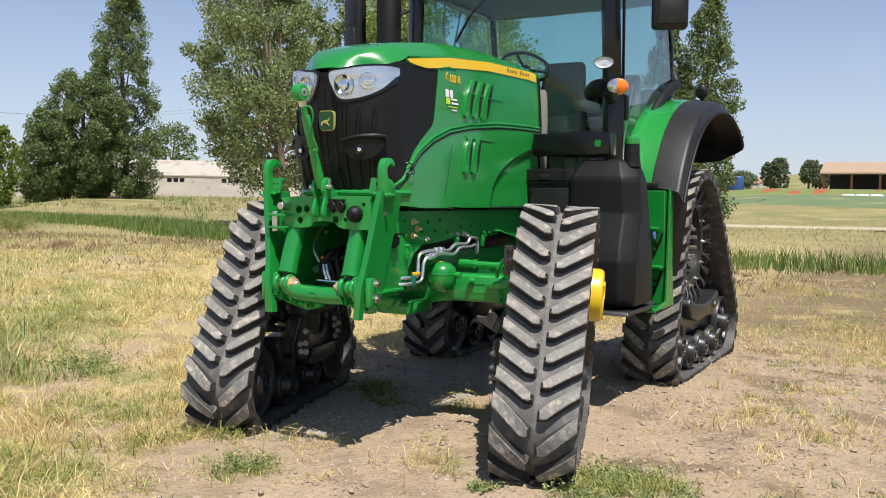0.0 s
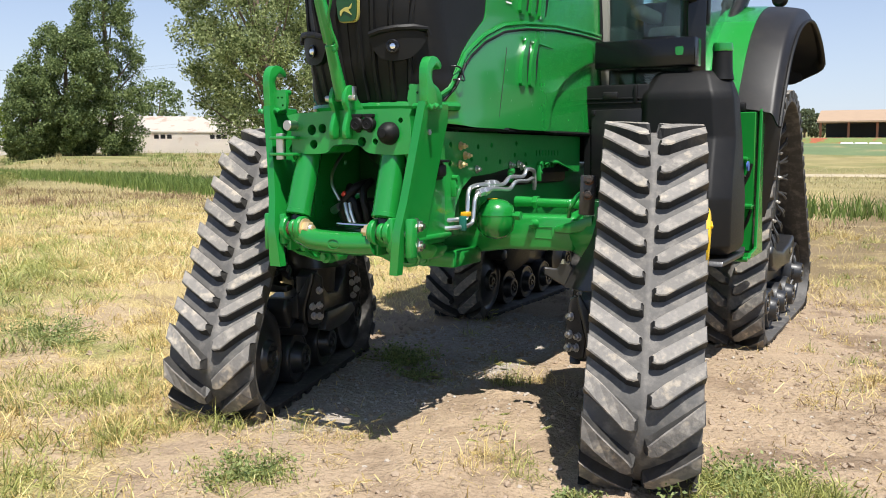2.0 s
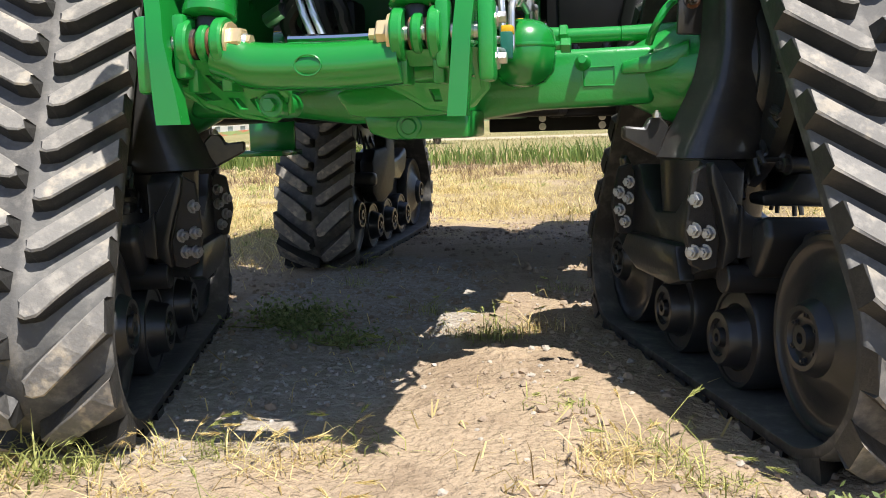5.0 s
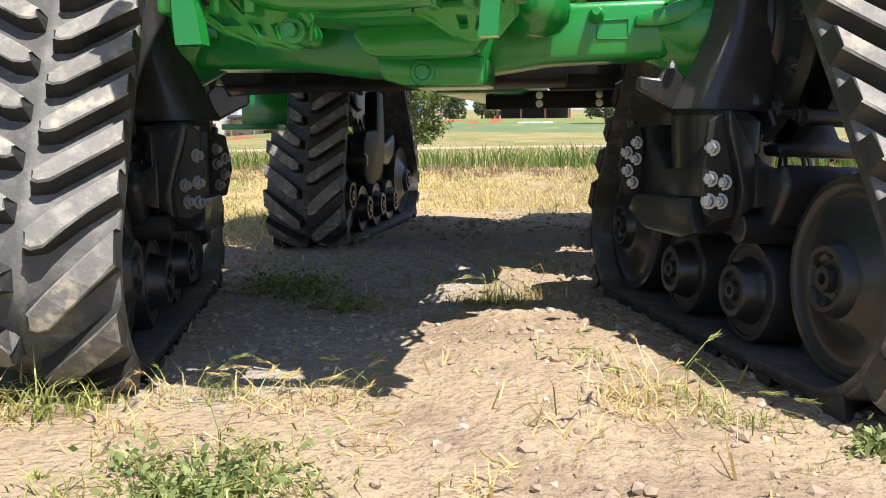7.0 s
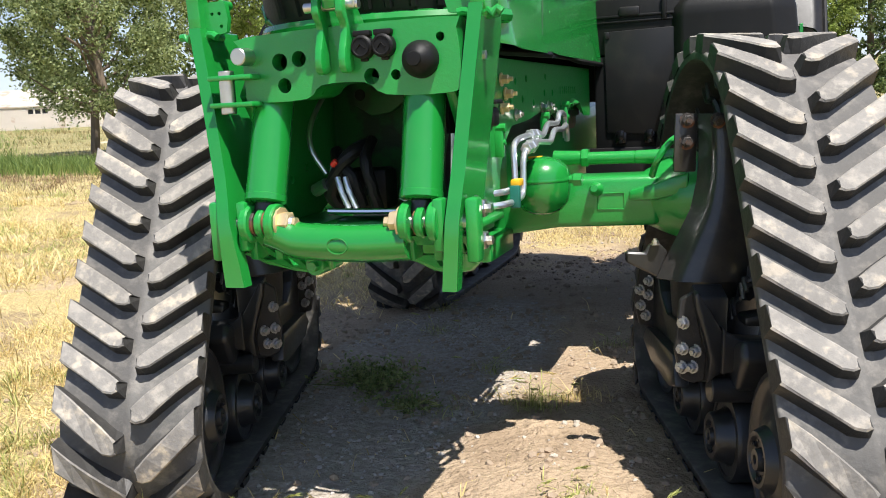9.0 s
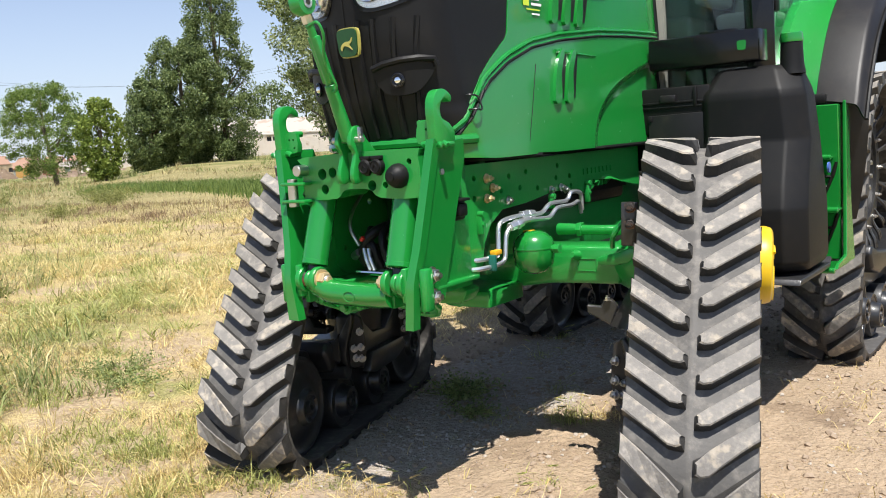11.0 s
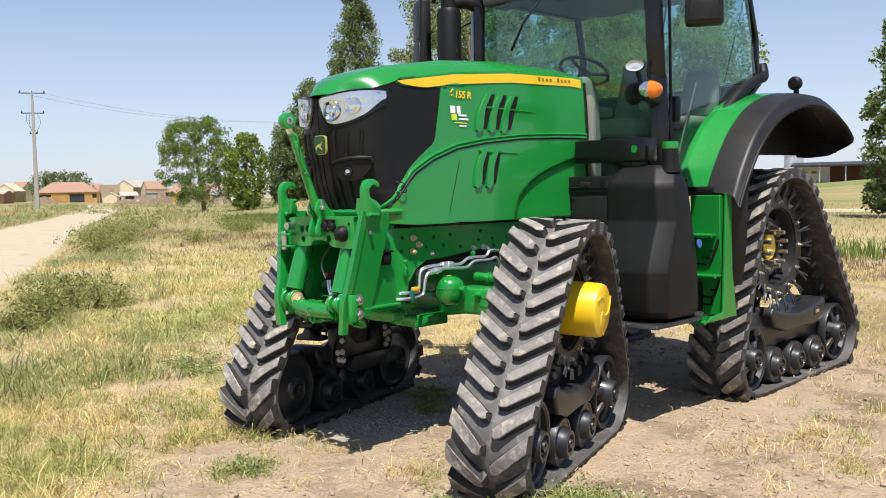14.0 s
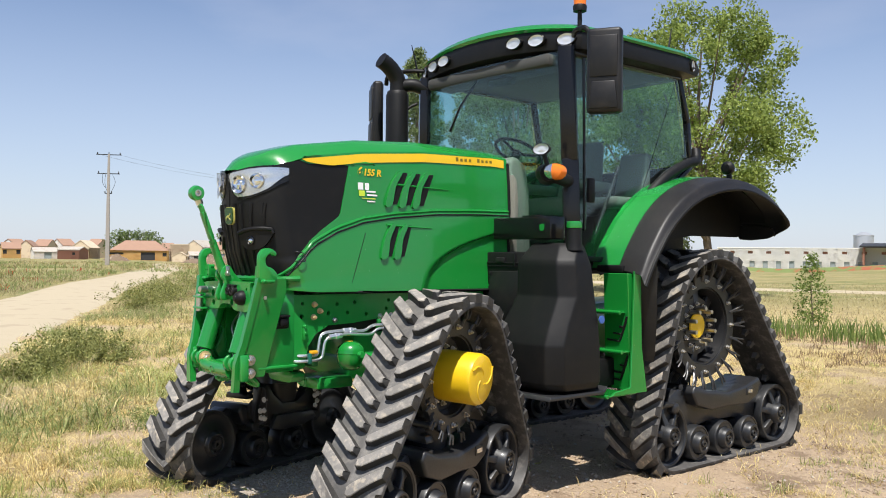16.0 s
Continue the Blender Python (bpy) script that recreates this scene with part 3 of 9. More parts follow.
def idler(name, y, z, r, w, xs, m, spokes, parent, hub, outer_plus=True):
    """A pair of idler or roller wheels on one axle."""
    for x in xs:
        s = 1 if x > 0 else -1
        mm = m @ pose(x, y, z) @ Matrix.Rotation(s * math.pi / 2, 4, "Y")
        bm = bmesh.new()
        lathe(bm, wheel_profile(r, w, bool(spokes), hub, spokes and (x > 0) == outer_plus), mm, 44)
        ob = part(name, bm, M_WHEEL, parent, "dark idler wheel with a dished face" if spokes else "")
        bolts("hub_bolt", [(mm @ Vector((0.056 * math.cos(a), 0.056 * math.sin(a), w / 2 + hub - 0.014)), mm.to_3x3() @ Vector((0, 0, 1))) for a in (2 * math.pi * q / 6 for q in range(6))], ob, 0.008, 0.008, M_IRON)
        if spokes and (x > 0) == outer_plus:
            sb = bmesh.new()
            prism(sb, [(0.05, -0.036), (0.11, -0.026), (r - 0.075, -0.024), (r - 0.034, -0.055), (r - 0.03, 0.055), (r - 0.075, 0.024), (0.11, 0.026), (0.05, 0.036)], 0.05, pose(0, 0, 0.4 * hub, 0, 15, 0), 0.012, 2)
            pieces("spoke", sb, M_WHEEL, ob, [mm @ Matrix.Rotation(2 * math.pi * k / spokes + 0.3, 4, "Z") @ pose(0, 0, w / 2 - 0.02) for k in range(spokes)])


def track_unit(rear, side, m, reach):
    """One track unit about the axle at m's origin: x outward in the local frame for side 1."""
    half_w = 0.23
    if rear:
        cz, R = 1.16, 0.565
        wheels = [(-0.60, 0.30, 0.265), (1.075, 0.315, 0.265)]
        rollers = [(-0.18, 0.19, 0.15), (0.20, 0.19, 0.15), (0.60, 0.19, 0.15)]
        n = 44
    else:
        cz, R = 0.956, 0.452
        wheels = [(-0.738, 0.293, 0.253), (0.635, 0.293, 0.253)]
        rollers = [(-0.29, 0.19, 0.15), (0.14, 0.19, 0.15)]
        n = 35
    circles = [(0, cz, R + 0.012)] + wheels + [(y, z, r + (z - r - 0.04) * -1) for y, z, r in rollers]
    inner = hull_path(circles)
    pts, length = resample(inner, 4 * n)
    cnt = len(pts)
    normals = []
    for i in range(cnt):
        a, b = pts[i - 1], pts[(i + 1) % cnt]
        t = Vector((0, b[0] - a[0], b[1] - a[1])).normalized()
        normals.append((t, Vector((0, -t.z, t.y))))
    if (normals[0][1].yz - Vector((0, 0))).dot(Vector(pts[0]) - Vector((0, cz * 0.6))) < 0:
        normals = [(t, -o) for t, o in normals]
    # the belt
    bm = bmesh.new()
    th = 0.034
    section = [(-half_w, 0.004), (-half_w, th - 0.006), (-half_w + 0.006, th), (-0.02, th), (-0.012, th + 0.006), (0.012, th + 0.006), (0.02, th), (half_w - 0.006, th), (half_w, th - 0.006), (half_w, 0.004), (half_w - 0.006, 0), (-half_w + 0.006, 0)]
    rings = []
    for i, p in enumerate(pts):
        o = normals[i][1]
        rings.append([bm.verts.new(m @ (Vector((x, p[0], p[1])) + o * h)) for x, h in section])
    k = len(section)
    for i in range(cnt):
        a, b = rings[i], rings[(i + 1) % cnt]
        for j in range(k):
            q = bm.faces.new([a[j], a[(j + 1) % k], b[(j + 1) % k], b[j]])
            q.material_index = 1 if 1 <= j <= 7 else 0
    belt = part("track_belt", bm, M_RUBBER, tractor, "ribbed black rubber track belt, dusty", angle=50)
    belt.data.materials.append(M_BELT)
    # guide blocks inside the belt
    bm = bmesh.new()
    for i in range(0, cnt, 4):
        t, o = normals[i]
        fm = Matrix((Vector((1, 0, 0)), t, -o)).transposed().to_4x4()
        fm.translation = Vector((0, pts[i][0], pts[i][1]))
        box(bm, (0, 0, 0), (0.06, 0.05, 0.07), 0.0, m @ fm @ pose(0, 0, 0.03), taper=(0.6, 0.5))
    tagged(part("guide_strip", bm, M_RUBBER, tractor), kind="stuff")
    # tread bars
    step = length / cnt
    rng = random.Random(int(abs(m.translation.x * 100)) + n)

    def lay_at(j, flip):
        def lay(x, along_belt, out):
            q = j + along_belt / step
            k = math.floor(q)
            a, b = k % cnt, (k + 1) % cnt
            p = Vector((0, *pts[a])).lerp(Vector((0, *pts[b])), q - k)
            o = normals[a][1].lerp(normals[b][1], q - k).normalized()
            return m @ (Vector((flip * x, p.y, p.z)) + o * (th + out))
        return lay
    flip = 1 if Vector((1, 0, 0)).dot(normals[0][0].cross(normals[0][1])) > 0 else -1
    for i in range(n):
        for s, off in ((-1, 0), (1, 2)):
            ob = new("track_lug", lug_mesh(s, half_w, lay_at((4 * i + off) % cnt, flip), rng))
            ob.parent = belt
    # the wheels
    for y, z, r in wheels:
        idler("idler_wheel", y, z, r, 0.12, (-0.09, 0.09), m, 6, tractor, 0.06, side > 0)
    for y, z, r in rollers:
        idler("track_roller", y, z, r, 0.14, (-0.09, 0.09), m, 0, tractor, 0.05)
    # the toothed drive wheel: ring, spokes, and prongs that grip the belt's blocks
    mm = m @ pose(0, 0, cz) @ Matrix.Rotation(side * math.pi / 2, 4, "Y")
    bm = bmesh.new()
    ri = R * 0.60
    lathe(bm, [(ri, 0.05), (ri + 0.10, 0.05), (ri + 0.10, 0.09), (ri, 0.09)], mm, 48, True)
    lathe(bm, [(ri, -0.09), (ri + 0.10, -0.09), (ri + 0.10, -0.05), (ri, -0.05)], mm, 48, True)
    lathe(bm, [(0, -0.14), (0.22, -0.14), (0.26, -0.06), (0.25, -0.01), (0, -0.01)], mm, 32)
    lathe(bm, [(0.2, -0.11), (ri - 0.02, -0.11), (ri + 0.004, -0.06), (ri + 0.004, 0.07), (ri - 0.012, 0.07), (ri - 0.03, -0.09), (0.2, -0.095)], mm, 40, True)
    wheel = part("drive_sprocket", bm, M_IRON, tractor, "dark toothed drive wheel with bolted ring")
    sb = bmesh.new()
    prism(sb, [(0.17, -0.035), (ri + 0.03, -0.05), (ri + 0.03, 0.05), (0.17, 0.035)], 0.05, pose(0, 0, 0.0, 0, 8, 0), 0.006, 1)
    pieces("wheel_spoke", sb, M_IRON, wheel, [mm @ Matrix.Rotation(2 * math.pi * q / 8, 4, "Z") for q in range(8)])
    teeth = 22 if rear else 18
    for zz, d in ((0.085, 1), (-0.085, -1)):
        sb = bmesh.new()
        for f in (-1, 1):
            tube(sb, smooth_path([(ri + 0.05, 0, zz), (ri + 0.11, 0.004 * f, zz + d * 0.02), (R - 0.07, 0.013 * f, zz + d * 0.04), (R - 0.012, 0.021 * f, zz + d * 0.045)], 3), 0.013, 6, 0.007)
        pieces("drive_prong", sb, M_PRONG, wheel, [mm @ Matrix.Rotation(2 * math.pi * (q + 0.5) / teeth, 4, "Z") for q in range(teeth)])
    axis = mm.to_3x3() @ Vector((0, 0, 1))
    bolts("wheel_bolt", [(mm @ Vector((rr * math.cos(a), rr * math.sin(a), zz)), axis) for a in (2 * math.pi * q / 12 for q in range(12)) for rr, zz in ((ri + 0.05, 0.09), (0.19, 0.0))], wheel, 0.014, 0.022)
    bm = bmesh.new()
    if rear:
        lathe(bm, [(0, 0.012), (0.105, 0.012), (0.11, 0.004), (0.11, 0)], mm, 32)
        part("axle_cap", bm, M_YELLOW, wheel, "yellow axle cap")
        sb = bmesh.new()
        rod(sb, (0.15, 0, 0), (0.15, 0, 0.1), 0.019, 0.017, 10)
        pieces("wheel_stud", sb, M_STEEL, wheel, [mm @ Matrix.Rotation(2 * math.pi * q / 10, 4, "Z") for q in range(10)])
    else:
        lathe(bm, [(0.168, 0.0), (0.168, 0.261), (0.16, 0.284), (0.145, 0.292), (0.05, 0.295), (0, 0.295)], mm, 48)
        lathe(bm, [(0, 0.002), (0.168, 0.002)], mm, 48)
        part("hub_drum", bm, M_YELLOW, wheel, "yellow planetary hub drum")
        sb = bmesh.new()
        tube(sb, [((0.03 + 0.03 * i) * math.cos(i * 0.38), (0.03 + 0.03 * i) * math.sin(i * 0.38), 0.294) for i in range(5)], 0.0065, 6)
        pieces("hub_rib", sb, M_YELLOW, wheel, [mm @ Matrix.Rotation(q * 2.1 + 0.6, 4, "Z") for q in range(3)])
    # the carrier beam between the idlers
    y0, y1 = wheels[0][0], wheels[1][0]
    ym = (y0 + y1) / 2
    top = 0.62 if rear else 0.5
    bm = bmesh.new()
    prism(bm, [(y0 + 0.02, 0.33), (y0 + 0.05, 0.24), (ym - 0.2, 0.33), (ym + 0.2, 0.33), (y1 - 0.05, 0.24), (y1 - 0.02, 0.33), (y1 - 0.12, top - 0.02), (y1 - 0.22, top + 0.03), (ym + 0.2, top - 0.07), (ym - 0.2, top - 0.07), (y0 + 0.22, top + 0.03), (y0 + 0.12, top - 0.02)], 0.15, m @ YZ, 0.018)
    beam = part("track_frame", bm, M_IRON, tractor, "dark cast track carrier beam", smooth=True)
    bm = bmesh.new()
    f = 1.0 if rear else 0.8
    outline = [(-0.5, 0.06), (-0.3, 0.0), (0, -0.035), (0.3, 0.0), (0.5, 0.06), (0.54, 0.0), (0.47, -0.11), (0.32, -0.17), (0.05, -0.16), (-0.25, -0.17), (-0.47, -0.11), (-0.54, 0.0)]
    prism(bm, [(ym + f * y, top + z) for y, z in outline], 0.35, m @ YZ, 0.022, 3)
    box(bm, (0, 0, 0), (0.02, 0.1, 0.07), 0.006, m @ pose(side * 0.17, ym + 0.34 * f, top - 0.055))
    part("frame_cradle", bm, M_IRON, beam)
    bm = bmesh.new()
    box(bm, (0, 0, 0), (0.004, 0.07, 0.03), 0.0, m @ pose(side * 0.1815, ym + 0.34 * f, top - 0.055))
    part("maker_plate", bm, M_SILVER, beam, "small light maker plate")
    # on the inner side: the casting that joins axle and beam
    if rear:
        lat = -side * 0.2
        bm = bmesh.new()
        prism(bm, [(-0.45, 0.42), (-0.44, 0.62), (-0.36, 0.69), (-0.09, 0.7), (-0.07, 0.95), (0.1, 0.95), (0.13, 0.7), (0.12, 0.5), (0.04, 0.40), (-0.2, 0.34), (-0.36, 0.36)], 0.09, m @ pose(lat, 0, 0) @ YZ, 0.02)
        # black rather than iron, so the shade under the machine is in its colour
        bracket = part("axle_bracket", bm, M_BLACK, tractor, "dark cast bracket between axle and track frame")
        bm = bmesh.new()
        box(bm, (0, 0, 0), (0.44, 0.09, 0.09), 0.03, m @ pose(lat * 0.3, -0.5, 0.51), 3)
        part("cross_arm", bm, M_IRON, bracket)
    else:
        bracket = front_bracket(side, m)
        axle_shield(side, m)
    bm = bmesh.new()
    rod(bm, m @ Vector((-side * 0.12, 0, cz)), m @ Vector((-side * reach, 0, cz)), 0.17, 0.15, 28)
    part("axle_housing", bm, M_IRON, bracket)


def front_bracket(side, m):
    """Swivel casting of a front unit: a drum under the axle end, two bolted flanges, and arms to the track frame. u runs inward."""
    M = m @ Matrix.Diagonal((-side, 1, 1, 1))
    inward = m.to_3x3() @ Vector((-side, 0, 0))
    bm = bmesh.new()
    prism(bm, [(-0.35, 0.40), (-0.35, 0.67), (-0.27, 0.70), (-0.21, 0.61), (-0.11, 0.535), (0.05, 0.525), (0.16, 0.585), (0.22, 0.67), (0.30, 0.66), (0.33, 0.6), (0.33, 0.44), (0.27, 0.38), (0.1, 0.335), (-0.15, 0.335), (-0.27, 0.37)], 0.10, M @ pose(0.235, 0, 0) @ YZ, 0.008)
    bracket = part("axle_bracket", bm, M_IRON, tractor, "dark cast bracket between axle and track frame")
    bm = bmesh.new()
    lathe(bm, [(0, 0.38), (0.12, 0.38), (0.14, 0.43), (0.15, 0.52), (0.16, 0.62), (0.165, 0.69), (0.14, 0.72), (0, 0.72)], M @ pose(0.12, 0.0, 0), 32)
    part("swivel_housing", bm, M_IRON, bracket)
    # bottom web between the flanges, with a wedge facing forward
    bm = bmesh.new()
    prism(bm, [(-0.27, 0.35), (-0.22, 0.45), (0.2, 0.44), (0.26, 0.38), (0.1, 0.33), (-0.18, 0.325)], 0.05, M @ pose(0.30, 0, 0) @ YZ, 0.01)
    part("bracket_web", bm, M_IRON, bracket)
    ahead = m.to_3x3() @ Vector((0, -1, 0))
    for y, outline, spots in ((-0.345, [(0.338, 0.665), (0.30, 0.69), (0.272, 0.56), (0.25, 0.48), (0.255, 0.40), (0.29, 0.392), (0.33, 0.41), (0.35, 0.5)], ((0.326, 0.592), (0.326, 0.508), (0.285, 0.50), (0.326, 0.447), (0.293, 0.448))),
                              (0.27, [(0.34, 0.655), (0.30, 0.67), (0.27, 0.6), (0.262, 0.46), (0.28, 0.42), (0.335, 0.43), (0.36, 0.53)], ((0.305, 0.605), (0.338, 0.57), (0.305, 0.55), (0.333, 0.51), (0.312, 0.47)))):
        bm = bmesh.new()
        prism(bm, outline, 0.024, M @ pose(0, y, 0) @ XZ, 0.004, 1)
        part("bolt_plate", bm, M_PLATE, bracket, "dark bolt plate rusty at its edges")
        bolts("bracket_bolt", [(M @ Vector((u, y - 0.012, z)), (ahead * 0.75 + inward * 0.66).normalized()) for u, z in spots], bracket, 0.0165, 0.02, M_DULL_ZINC)
    for y, sgn in ((-0.362, 1), (0.36, -1)):
        bm = bmesh.new()
        prism(bm, [(0.302, 0.685), (0.29, 0.697), (0.21, 0.566), (0.207, 0.44), (0.252, 0.40), (0.247, 0.48), (0.268, 0.56), (0.296, 0.64)], 0.05, M @ pose(0, y, 0) @ XZ, 0.006, 2)
        part("end_block", bm, M_IRON, bracket)
        bm = bmesh.new()
        prism(bm, [(0.212, 0.585), (0.195, 0.562), (0.165, 0.545), (0.11, 0.54), (-0.14, 0.538), (-0.14, 0.446), (0.15, 0.444), (0.212, 0.43)], 0.085, M @ pose(0, y + 0.01 * sgn, 0) @ XZ, 0.008, 2)
        part("cross_arm", bm, M_IRON, bracket)
        bm = bmesh.new()
        rod(bm, M @ Vector((0.24, y, 0.375)), M @ Vector((0.02, y, 0.37)), 0.042, 0.04, 20)
        part("pivot_tube", bm, M_IRON, bracket)
    # rubber-mounted stop and tie rods over the near arm
    bm = bmesh.new()
    prism(bm, [(0.135, 0.606), (0.13, 0.575), (-0.12, 0.572), (-0.10, 0.62), (-0.055, 0.625), (-0.03, 0.67), (0.03, 0.668), (0.05, 0.62)], 0.09, M @ pose(0, -0.31, 0) @ XZ, 0.012, 2)
    part("rubber_stop", bm, M_IRON, bracket)
    bm = bmesh.new()
    rod(bm, M @ Vector((0.05, -0.33, 0.688)), M @ Vector((-0.13, -0.33, 0.684)), 0.024, None, 16)
    rod(bm, M @ Vector((0.125, -0.3, 0.70)), M @ Vector((0.04, -0.3, 0.70)), 0.008, None, 8)
    part("tie_rod", bm, M_IRON, bracket)
    bolts("rod_bolt", [(M @ Vector((0.05, -0.33, 0.688)), inward)], bracket, 0.022, 0.022, M_PRONG)
    return bracket


def axle_shield(side, m):
    """Black steel shield before the axle end: a bowed sheet, its concave inner edge folded back, held by a bolted flange above and a foot below."""
    M = m @ Matrix.Diagonal((-side, 1, 1, 1))
    ahead = m.to_3x3() @ Vector((0, -1, 0))
    inner_edge = ((0.70, 0.378), (0.817, 0.318), (0.877, 0.288), (0.929, 0.262), (1.032, 0.240), (1.134, 0.234), (1.245, 0.236))
    outer_edge = ((0.70, -0.01), (0.74, -0.028), (0.85, -0.035), (1.0, -0.02), (1.12, 0.01), (1.245, 0.05))

    def sheet(i, j):
        z = lerp(0.702, 1.242, j)
        u = lerp(table(inner_edge, z), table(outer_edge, z), i)
        fold = max(0.0, 1 - i / 0.16)
        return M @ Vector((u, lerp(-0.215, -0.14, j) - 0.05 * math.sin(math.pi * min(1.0, 0.1 + i)) + 0.055 * fold, z))
    shield = grid_part("axle_shield", sheet, 26, 20, M_SHIELD, tractor, "curved satin black steel axle shield", 0.01)
    bm = bmesh.new()
    box(bm, (0, 0, 0), (0.074, 0.016, 0.19), 0.006, M @ pose(0.292, -0.165, 1.148))
    part("shield_flange", bm, M_SHIELD, shield)
    bm = bmesh.new()
    prism(bm, [(0.37, 0.702), (0.478, 0.755), (0.478, 0.79), (0.415, 0.785), (0.40, 0.815), (0.37, 0.82), (0.34, 0.79)], 0.03, M @ pose(0, -0.165, 0) @ XZ, 0.006, 1)
    part("shield_foot", bm, M_SHIELD, shield)
    bolts("shield_bolt", [(M @ Vector((0.290, -0.172, z)), ahead) for z in (1.22, 1.15)] + [(M @ Vector((0.2, -0.205, 1.22)), ahead)], shield, 0.019, 0.018, M_RUST)
    bolts("foot_bolt", [(M @ Vector((0.385, -0.19, 0.815)), Vector((0, 0, 1)))], shield, 0.012, 0.014, M_STEEL)


# steered to one side, so the front units also lean a little
track_unit(False, 1, pose(1.01, -0.125, 0, 0, 2.6, 18.3), 0.2)
track_unit(False, -1, pose(-1.105, -0.198, 0, 0, -0.6, 16.2), 0.2)
track_unit(True, 1, pose(1.055, 2.78, 0), 0.6)
track_unit(True, -1, pose(-1.125, 2.78, 0), 0.6)

# ---- the hood ----
HL = 1.18


def nose_y(z):
    return table(((1.45, -0.98), (1.6, -1.03), (1.75, -1.08), (1.99, -1.118), (2.26, -1.135), (2.45, -1.14)), z)


def flank_x(y, z):
    x = table(((1.45, 0.40), (1.7, 0.388), (2.0, 0.37), (2.3, 0.358), (2.55, 0.335)), z)
    x -= 0.028 * sstep(0.0, 0.04, z - groove_z(y)) * 0.4
    # the recessed rear lower panel
    edge = 0.25 + 0.95 * (max(0.0, z - 1.45) / 0.54) ** 3.2 + 0.3 * max(0.0, z - 1.45)
    if z < 1.99:
        x -= 0.03 * sstep(-0.02, 0.07, y - edge) * sstep(0.0, 0.07, 1.99 - z)
    return x


def groove_z(y):
    return table(((-1.0, 1.5), (-0.874, 1.595), (-0.78, 1.70), (-0.682, 1.795), (-0.5, 1.89), (-0.275, 1.965), (0.0, 2.01), (0.409, 2.05), (0.8, 2.066), (1.3, 2.075)), y)


def wall(s, z, off=0.0, sign=1):
    """A point of the hood's wall: s 0 at the nose's middle, 1 at its corner, 2 at the rear edge."""
    y0 = nose_y(z)

    def at(s):
        if s <= 1:
            a = s * math.pi / 2
            return Vector((flank_x(y0 + 0.26, z) * math.sin(a), y0 + 0.26 * (1 - math.cos(a)), z))
        y = lerp(y0 + 0.26, HL, s - 1)
        return Vector((flank_x(y, z), y, z))
    p = at(s)
    if off:
        e = 0.004
        t = at(min(2, s + e)) - at(max(0.0, s - e))
        if s <= e:
            t.y = 0
        nrm = Vector((t.y, -t.x, 0)).normalized()
        p = p + nrm * off
    return Vector((XC + sign * p.x, p.y, p.z))


def s_of(y, z):
    y0 = nose_y(z)
    if y >= y0 + 0.26:
        return 1 + (y - y0 - 0.26) / (HL - y0 - 0.26)
    return math.acos(max(-1, min(1, 1 - (y - y0) / 0.26))) / (math.pi / 2)


def s_at_x(x, z):
    return math.asin(min(1.0, x / flank_x(nose_y(z) + 0.26, z))) / (math.pi / 2)


def crease_z(y):
    return table(((-1.14, 2.285), (-1.0, 2.325), (-0.76, 2.40), (-0.26, 2.475), (0.31, 2.525), (1.02, 2.545), (1.3, 2.53)), y)


def mask_y(z):
    """Where the black front mask ends on the flank."""
    return table(((1.56, -0.93), (1.62, -0.885), (1.72, -0.80), (1.82, -0.71), (1.9, -0.62), (1.96, -0.53), (2.0, -0.475), (2.03, -0.462), (2.37, -0.385)), z)


def patch(name, outline, off, mat, parent, sign=1, label="", rings=4, thick=0.0):
    """A panel on the hood's wall, bounded by (s, z) points."""
    cs = sum(p[0] for p in outline) / len(outline)
    cz = sum(p[1] for p in outline) / len(outline)
    bm = bmesh.new()
    rows = []
    for k in range(1, rings + 1):
        t = k / rings
        rows.append([bm.verts.new(wall(lerp(cs, s, t), lerp(cz, z, t), off, sign)) for s, z in outline])
    if thick:
        rows.append([bm.verts.new(wall(s, z, off - thick, sign)) for s, z in outline])
    mid = bm.verts.new(wall(cs, cz, off, sign))
    n = len(outline)
    for i in range(n):
        bm.faces.new([mid, rows[0][i], rows[0][(i + 1) % n]])
        for a, b in zip(rows, rows[1:]):
            bm.faces.new([a[i], b[i], b[(i + 1) % n], a[(i + 1) % n]])
    return part(name, bm, mat, parent, label)


def rounded(pts, k=5):
    """A smooth closed outline through points."""
    out = []
    n = len(pts)
    for i in range(n):
        a, b, c, d = (pts[(i + o) % n] for o in (-1, 0, 1, 2))
        for j in range(k):
            t = j / k
            out.append(tuple(0.5 * (2 * b[q] + (c[q] - a[q]) * t + (2 * a[q] - 5 * b[q] + 4 * c[q] - d[q]) * t * t + (3 * b[q] - a[q] - 3 * c[q] + d[q]) * t ** 3) for q in (0, 1)))
    return out


